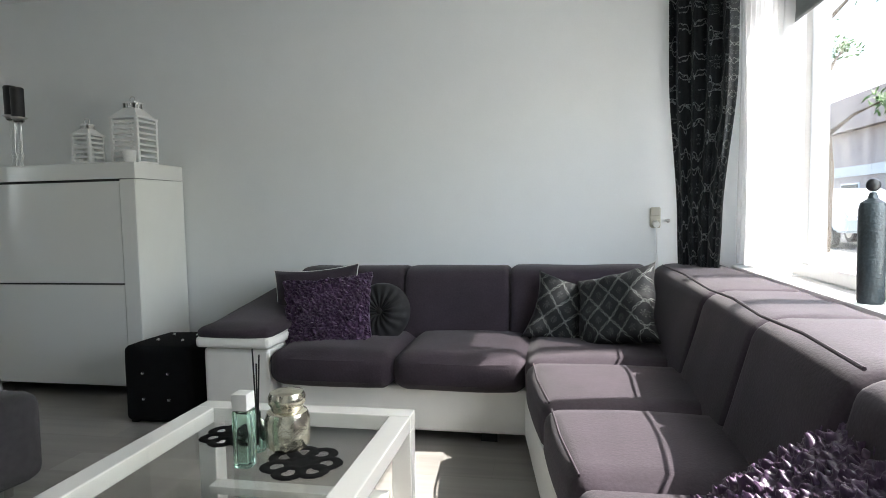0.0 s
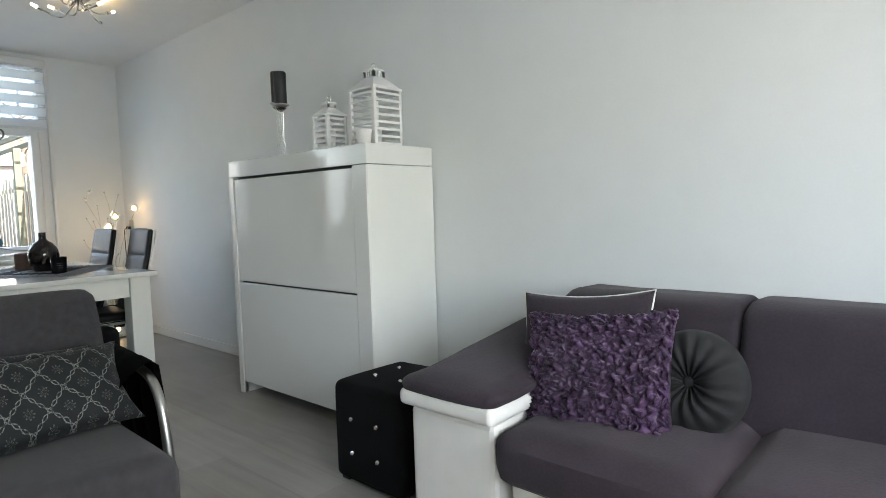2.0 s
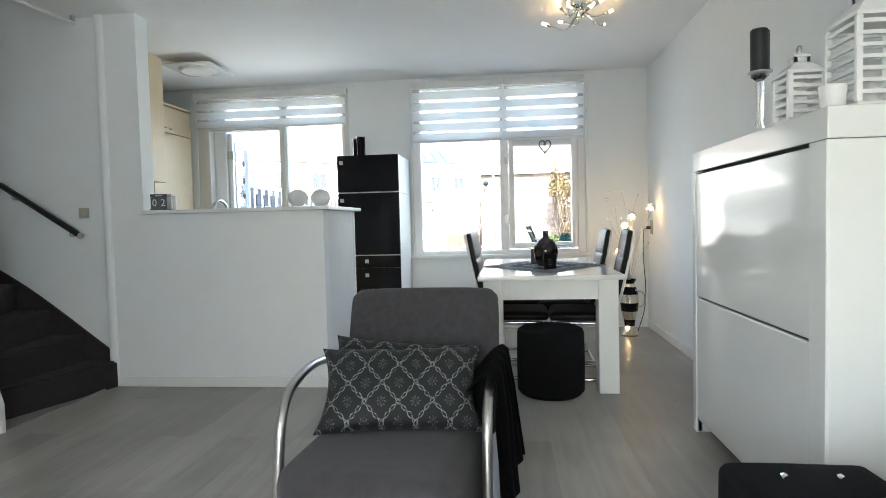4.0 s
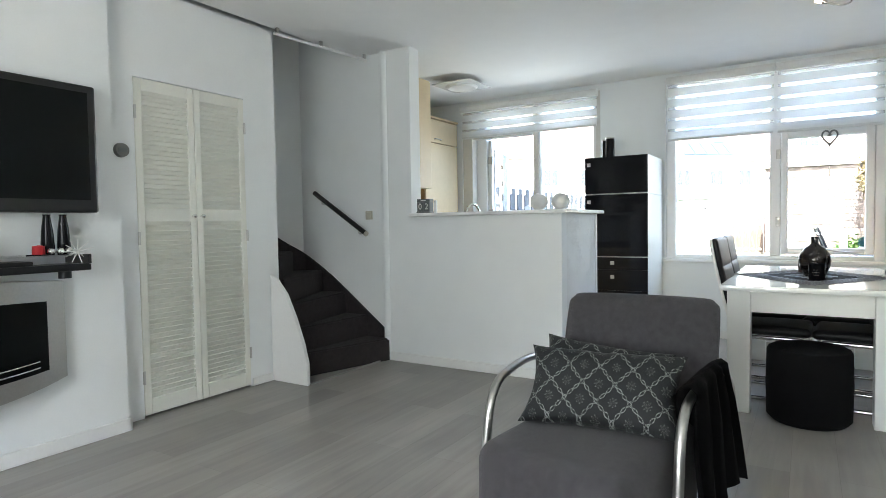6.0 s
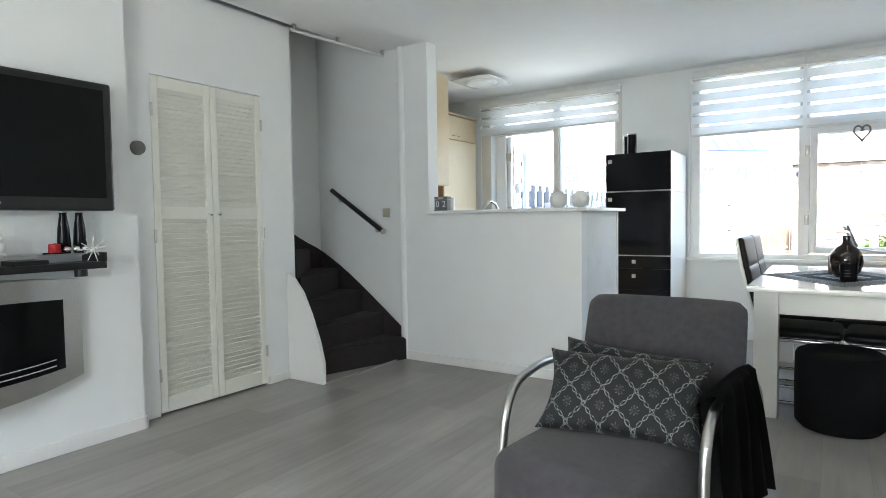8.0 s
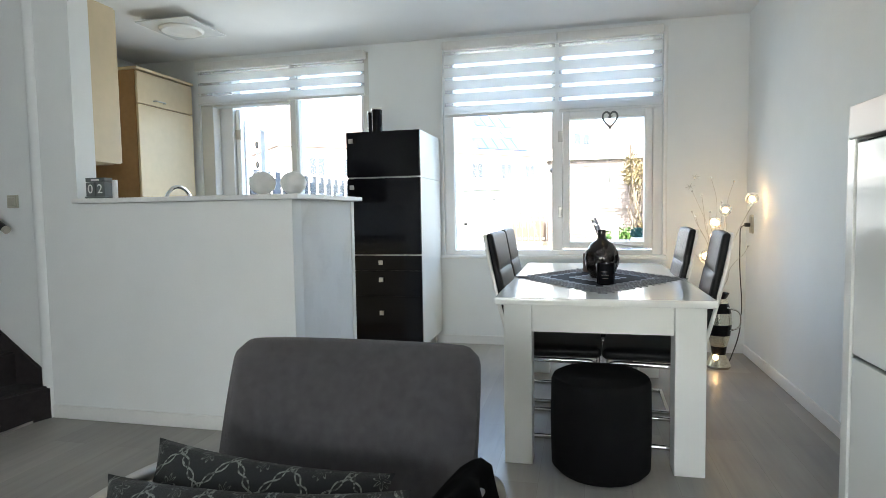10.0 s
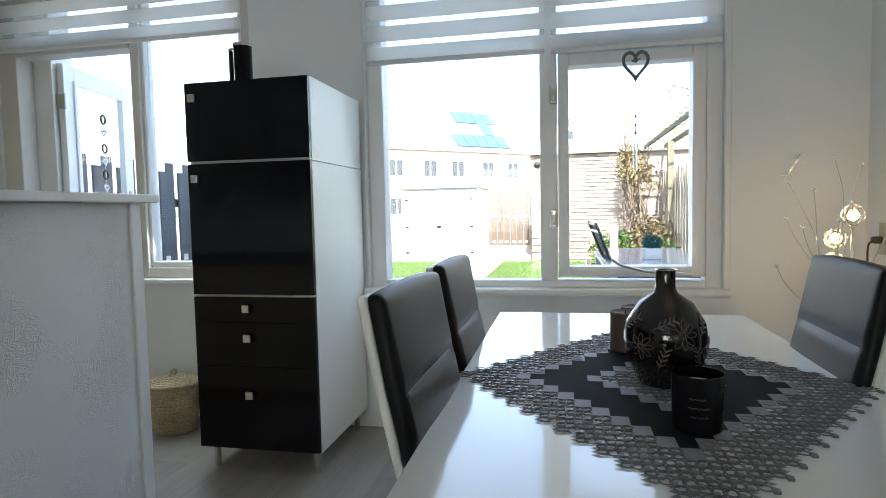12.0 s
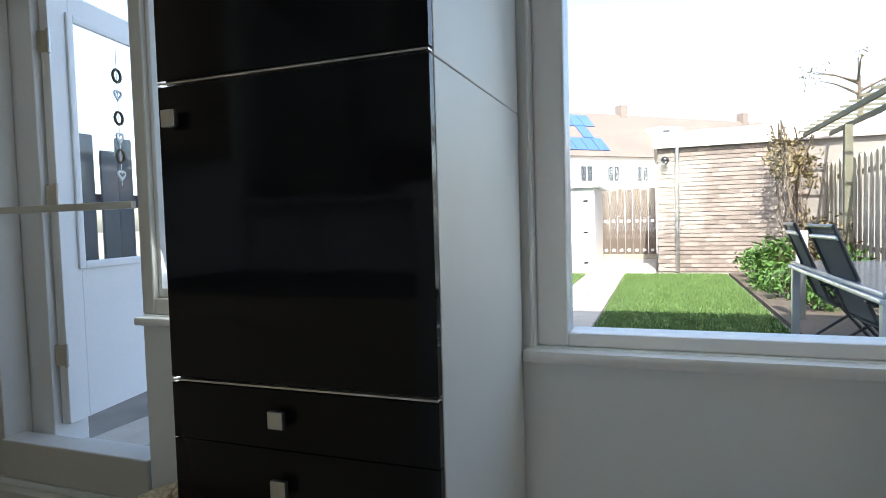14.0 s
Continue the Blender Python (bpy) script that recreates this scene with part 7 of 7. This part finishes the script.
# brown gate with pale caps, dark grey fence along the other side
gate = thing("garden_gate", "brown boarded gate with rows of pale caps", "gate", (-19.2, 1.3, GZ))
for k in range(8):
    y = 0.58 + k * 0.172
    part("board", boxed(-19.24, -19.2, y, y + 0.16, GZ + 0.12, 1.74 + 0.03 * (k % 2), bevel=0.004), GATEWOOD, gate)
    for z in (0.3, 0.98, 1.78):
        part("cap", boxed(-19.2, -19.185, y + 0.045, y + 0.115, z, z + 0.06), TRIM, gate, smooth=False)
part("foot_board", boxed(-19.25, -19.21, 0.56, 1.96, GZ, GZ + 0.12), GREYWOOD, gate)
df = thing("side_fence", "dark grey boarded fence along the garden side", "fence", (-11, -1.1, GZ))
board = None
for k in range(66):
    x = -7.2 - k * 0.135
    if board is None:
        board = part("board", boxed(-0.056, 0.056, -0.011, 0.011, 0, 1.44, bevel=0.004, seg=1), DARKWOOD, None, smooth=False)
        board.parent = df
        o = board
    else:
        o = new("board", board.data)
        o.parent = df
    o.location = Vector((x, -1.1 - 0.03 * (k % 2), GZ + 0.05 + 0.09 * (k % 2))) - ORIGIN[df]
for z in (0.4, 1.15):
    part("rail", boxed(-16.1, -7.1, -1.16, -1.135, GZ + z, GZ + z + 0.08), DARKWOOD, df, smooth=False)
for k in range(33):
    part("cap", boxed(-7.23 - k * 0.27, -7.17 - k * 0.27, -1.089, -1.08, GZ + 0.62, GZ + 0.68), TRIM, df, smooth=False)
pp = thing("picket_fence", "pale grey picket fence beyond the terrace", "fence", (-9.2, -0.6, GZ))
for k in range(9):
    part("picket", boxed(-9.24, -9.22, -1.06 + k * 0.125, -0.97 + k * 0.125, GZ, 1.36 + 0.06 * (k % 2), bevel=0.004), mat("pale_picket", (0.5, 0.52, 0.54), 0.7, vary=0.08) if k == 0 else bpy.data.materials["pale_picket"], pp)
part("rail", boxed(-9.26, -9.24, -1.07, 0.05, 1.0, 1.08), bpy.data.materials["pale_picket"], pp)

# terrace furniture
gt = thing("garden_table", "grey aluminium garden table with glass top", "garden table", (-9.35, 3.55, PZ))
ALU = mat("silver_aluminium", (0.6, 0.6, 0.6), 0.35, metal=0.8, vary=0.04)
part("tabletop", boxed(-10.8, -8.5, 3.1, 4.0, 0.66, 0.69, bevel=0.006), mat("grey_glass_top", (0.3, 0.33, 0.36), 0.12, vary=0.03), gt)
part("edge_frame", boxed(-10.82, -8.48, 3.08, 4.02, 0.63, 0.658, bevel=0.004), ALU, gt)
for px in (-10.77, -8.53):
    for py in (3.13, 3.97):
        part("leg", boxed(px - 0.03, px + 0.03, py - 0.03, py + 0.03, PZ, 0.63, bevel=0.004), ALU, gt)


def recliner():
    ob = thing("garden_chair", "black folding garden recliner with mesh back", "garden chair", (0, 0, 0), "garden chairs")
    bm = bmesh.new()
    for s in (-0.25, 0.25):
        tube(bm, bent([(s, 0.1, 0.42), (s, -0.12, 0.45), (s, -0.36, 1.06)], 0.05), 0.014, 8)
    part("back_frame", bm, BLACK_PLASTIC, ob)
    bm = prism(bmesh.new(), [(-0.12, 0.46), (-0.355, 1.05), (-0.345, 1.055), (-0.105, 0.465)], "x", -0.235, 0.235)
    part("back_cloth", bm, MESH_CLOTH, ob)
    part("seat_cloth", boxed(-0.235, 0.235, -0.1, 0.36, 0.425, 0.433), MESH_CLOTH, ob)
    part("top_bar", rod(bmesh.new(), (-0.25, -0.36, 1.06), (0.25, -0.36, 1.06), 0.014), BLACK_PLASTIC, ob)
    part("head_bar", rod(bmesh.new(), (-0.26, -0.335, 0.99), (0.26, -0.335, 0.99), 0.017), ALU, ob, "pale cross bar")
    for s in (-0.27, 0.27):
        part("leg", rod(bmesh.new(), (s, 0.34, 0.0), (s, -0.14, 0.6), 0.013), BLACK_PLASTIC, ob)
        part("leg", rod(bmesh.new(), (s, -0.28, 0.0), (s, 0.3, 0.43), 0.013), BLACK_PLASTIC, ob)
        part("arm_rest", boxed(s - 0.022, s + 0.022, -0.2, 0.2, 0.585, 0.61, bevel=0.008), BLACK_PLASTIC, ob)
    return ob


rc1 = place(recliner(), pose(-9.36, 3.36, PZ, 0, 0, 4))
copy_thing(rc1, pose(-10.3, 3.36, PZ, 0, 0, -2))
pot = thing("potted_plant", "small teal bushy plant in a woven white pot", "potted plant", (-9.24, 3.54, 0.69))
part("pot", boxed(-9.315, -9.165, 3.46, 3.62, 0.69, 0.79, bevel=0.01), CERAMIC_WHITE, pot)
part("foliage", leaf_cloud(bmesh.new(), (-9.24, 3.54, 0.845), (0.09, 0.09, 0.07), 1100, 0.018, random.Random(3), 0.5), mat("teal_leaf", (0.02, 0.12, 0.11), 0.7, vary=0.4), pot, smooth=False)
gl = thing("garden_lantern", "white standing garden lantern by the border", "garden lantern", (-11.0, 3.25, GZ))
part("post", rod(bmesh.new(), (-11.0, 3.25, GZ), (-11.0, 3.25, 0.62), 0.035), STEEL, gl)
part("head", rod(bmesh.new(), (-11.0, 3.25, 0.62), (-11.0, 3.25, 0.95), 0.05), CERAMIC_WHITE, gl)

# the far garden lies a little lower and further off
FAR = Matrix.Translation((-4.5, 2.15, 1.14)) @ Matrix.Scale(1.15, 4) @ Matrix.Translation((4.5, -2.15, -1.14))
for o in [q for q in scene.objects if q.parent is None and q.name.split(".")[0] in ("lawn", "lawn_strip", "flower_bed", "lawn_grass", "shrub", "garden_path", "garden_fence", "pergola", "climbing_plant", "brick_garage", "garden_shed", "garden_gate", "side_fence", "picket_fence", "garden_lantern")]:
    o.matrix_basis = FAR @ o.matrix_basis
hg = thing("door_hanger", "string of hearts and wreaths hanging in the door glass", "ornament", (0, 0, 0))
bm = rod(bmesh.new(), (0, 0, -0.62), (0, 0, 0.02), 0.002, seg=6)
part("string", bm, STEEL, hg)
for k, z in enumerate((-0.1, -0.3, -0.48)):
    part("wreath", tube(bmesh.new(), [(0.026 * math.cos(q * 0.5236), 0, z + 0.03 * math.sin(q * 0.5236)) for q in range(12)], 0.007, 6, closed=True), TWIGS, hg)
    part("heart", tube(bmesh.new(), [(0.0014 * 16 * math.sin(q * 0.3142) ** 3, 0, z - 0.09 + 0.0015 * (13 * math.cos(q * 0.3142) - 5 * math.cos(q * 0.6283) - 2 * math.cos(q * 0.9425) - math.cos(q * 1.2566))) for q in range(20)], 0.006, 5, closed=True), CERAMIC_WHITE, hg)
hg.matrix_basis = door.matrix_basis @ pose(0.36, -0.045, 1.66)

# far row of houses with tiled roofs
row = thing("terraced_houses", "white rendered terraced houses with orange tiled roofs", "houses", (0, 0, 0))
LEN, DEEP, EAVE, RIDGE = 70.0, 8.0, 6.1, 10.2
part("wall", boxed(0, LEN, 0, DEEP, 0, EAVE), RENDERED, row, smooth=False)
bm = prism(bmesh.new(), [(-0.4, EAVE - 0.15), (DEEP / 2, RIDGE), (DEEP + 0.4, EAVE - 0.15)], "x", -0.3, LEN + 0.3)
roof = part("roof", bm, ROOF, row, smooth=False)
DARKPANE = mat("far_window_pane", (0.06, 0.07, 0.08), 0.15, vary=0.2)
for k in range(12):
    x = 2.0 + k * 5.6
    for dx in (0, 2.6):
        for z in (1.0, 3.9):
            w = part("window", boxed(x + dx, x + dx + 1.3, -0.06, 0.02, z, z + 1.4), TRIM, row, smooth=False)
            part("pane", boxed(x + dx + 0.1, x + dx + 0.6, -0.075, -0.06, z + 0.1, z + 1.3), DARKPANE, w, smooth=False)
            part("pane", boxed(x + dx + 0.7, x + dx + 1.2, -0.075, -0.06, z + 0.1, z + 1.3), DARKPANE, w, smooth=False)
slope = math.atan2(RIDGE - EAVE + 0.15, DEEP / 2 + 0.4)
for x in (27.5, 39.5, 50.0, 60.0):
    dm = part("dormer", boxed(x, x + 2.6, 0.6, 3.4, EAVE + 0.9, EAVE + 2.6), RENDERED, row, "white dormer", smooth=False)
    for dx in (0.35, 1.45):
        part("pane", boxed(x + dx, x + dx + 0.8, 0.56, 0.6, EAVE + 1.3, EAVE + 2.3), DARKPANE, dm, smooth=False)
SOLAR = mat("solar_panel", (0.06, 0.12, 0.3), 0.2, vary=0.2, scale=3)
for x0, v0, n in ((16.6, 0.7, 5), (20.2, 2.35, 1), (18.0, 4.0, 4)):
    for k in range(n):
        bm = boxed(0.02, 1.02, 0, 1.6, 0.03, 0.08)
        bmesh.ops.transform(bm, verts=bm.verts, matrix=Matrix.Translation((x0 + k * 1.06, -0.4 + v0 * math.cos(slope), EAVE - 0.15 + v0 * math.sin(slope))) @ Matrix.Rotation(slope, 4, "X"))
        part("solar_panel", bm, SOLAR, row, "blue solar panel", smooth=False)
for x in (11.0, 26.0, 41.0, 55.0):
    part("chimney", boxed(x, x + 0.7, DEEP / 2 - 0.4, DEEP / 2 + 0.4, RIDGE - 0.4, RIDGE + 0.8), BRICK, row, smooth=False)
row.matrix_basis = pose(-39.0, -17.5, -0.063, 0, 0, 133.5)


def tree(x, y, h, r, n, leaf, seed, label, dense=7, material=LEAF):
    rnd = random.Random(seed)
    ob = thing("tree", label, "tree", (x, y, PZ - 0.03), "trees")
    bm = tube(bmesh.new(), [(x, y, PZ - 0.04), (x + 0.1, y, h * 0.3), (x, y + 0.1, h * 0.6), (x, y, h * 0.9)], [0.2, 0.15, 0.1, 0.03], 8)
    tips = []
    for k in range(dense * 2):
        a, z = rnd.uniform(0, 6.28), h * rnd.uniform(0.35, 0.85)
        tip = Vector((x + r * math.cos(a) * rnd.uniform(0.5, 1), y + r * math.sin(a) * rnd.uniform(0.5, 1), z + r * rnd.uniform(0.2, 0.6)))
        tube(bm, [(x, y, z), (Vector((x, y, z)) + tip) / 2 + Vector((0, 0, 0.1)), tip], [0.06, 0.035, 0.012], 6)
        tips.append(tip)
    part("trunk", bm, TWIGS, ob)
    bm = bmesh.new()
    for t in tips:
        s = r * rnd.uniform(0.25, 0.45)
        leaf_cloud(bm, t, (s, s, s * 0.8), n // len(tips), leaf, rnd, 0.1)
    if n:
        part("crown", bm, material, ob, smooth=False)
    else:
        bm.free()
    return ob


tree(-33.0, 9.5, 8.0, 1.8, 300, 0.08, 5, "thin bare spring tree behind the garage", 10, LEAF_DRY)

# ---- street ----
structure("road", boxed(6.5, 12.5, -60, 60, PZ - 0.028, PZ - 0.02), mat("asphalt", (0.06, 0.06, 0.06), 0.9, bump=0.4, scale=60, vary=0.15), "grey asphalt street", "road")
structure("pavement", boxed(4.2, 6.5, -60, 60, PZ - 0.028, PZ + 0.09), PAVING, "pale paved footway", "pavement")
tree(6.0, 14.6, 6.0, 1.5, 2000, 0.09, 8, "leafy street tree with pale green spring leaves")
hb = thing("hedge", "dense green hedge across the street", "hedge", (13.5, 20, GZ))
part("foliage", leaf_cloud(bmesh.new(), (13.8, 18, 0.6), (0.6, 14, 0.8), 3500, 0.12, random.Random(6), 0.5), LEAF, hb, smooth=False)
part("core", boxed(13.3, 14.3, 6, 30, PZ - 0.03, 1.0, bevel=0.1), LEAF, hb)
oh = thing("brick_house", "brown brick house with pale band across the street", "house", (20, 25, 0))
# brick colour lightened to carry the bright haze over the street
part("wall", boxed(18, 26, 4, 60, PZ - 0.03, 5.4), mat("hazed_street_brick", (0.45, 0.37, 0.33), 0.85, bump=0.3, scale=30, vary=0.15), oh, smooth=False)
part("roof", prism(bmesh.new(), [(17.5, 5.4), (22, 9), (26.5, 5.4)], "y", 3.5, 60.5), ROOF, oh, smooth=False)
part("band", boxed(17.9, 18.0, 4, 60, 2.7, 3.3), RENDERED, oh, "white band", smooth=False)
for k in range(9):
    w = part("window", boxed(17.92, 18.02, 6 + k * 5.5, 8.2 + k * 5.5, 0.9, 2.3), TRIM, oh, smooth=False)
    part("pane", boxed(17.9, 17.92, 6.1 + k * 5.5, 8.1 + k * 5.5, 1.0, 2.2), DARKPANE, w, smooth=False)
car = thing("parked_car", "pale blue parked car on the street", "car", (8.3, 12.2, PZ))
CARPAINT = mat("pale_blue_car_paint", (0.66, 0.72, 0.75), 0.2, coat=0.8, vary=0.03)
outline = [(10.2, 0.35), (10.15, 0.75), (10.35, 0.95), (11.2, 1.02), (11.75, 1.45), (12.1, 1.52), (13.2, 1.5), (13.7, 1.12), (14.15, 1.0), (14.3, 0.7), (14.25, 0.35)]
bm = prism(bmesh.new(), [(y, z) for y, z in outline], "x", 7.45, 9.15)
bmesh.ops.bevel(bm, geom=bm.edges[:], offset=0.06, segments=3, affect="EDGES")
part("body", bm, CARPAINT, car)
for x in (7.44, 9.14):
    part("side_window", prism(bmesh.new(), [(11.5, 1.08), (11.85, 1.42), (13.1, 1.41), (13.5, 1.1)], "x", x, x + 0.02), DARKPANE, car, smooth=False)
for y in (11.05, 13.45):
    for x in (7.42, 9.0):
        wh = part("wheel", rod(bmesh.new(), (x, y, PZ + 0.28), (x + 0.18, y, PZ + 0.28), 0.3, seg=24), BLACK_PLASTIC, car, "black tyre")
        part("rim", rod(bmesh.new(), (x - 0.005, y, PZ + 0.28), (x + 0.185, y, PZ + 0.28), 0.19, seg=20), STEEL, wh)

car.location.y += 6.6
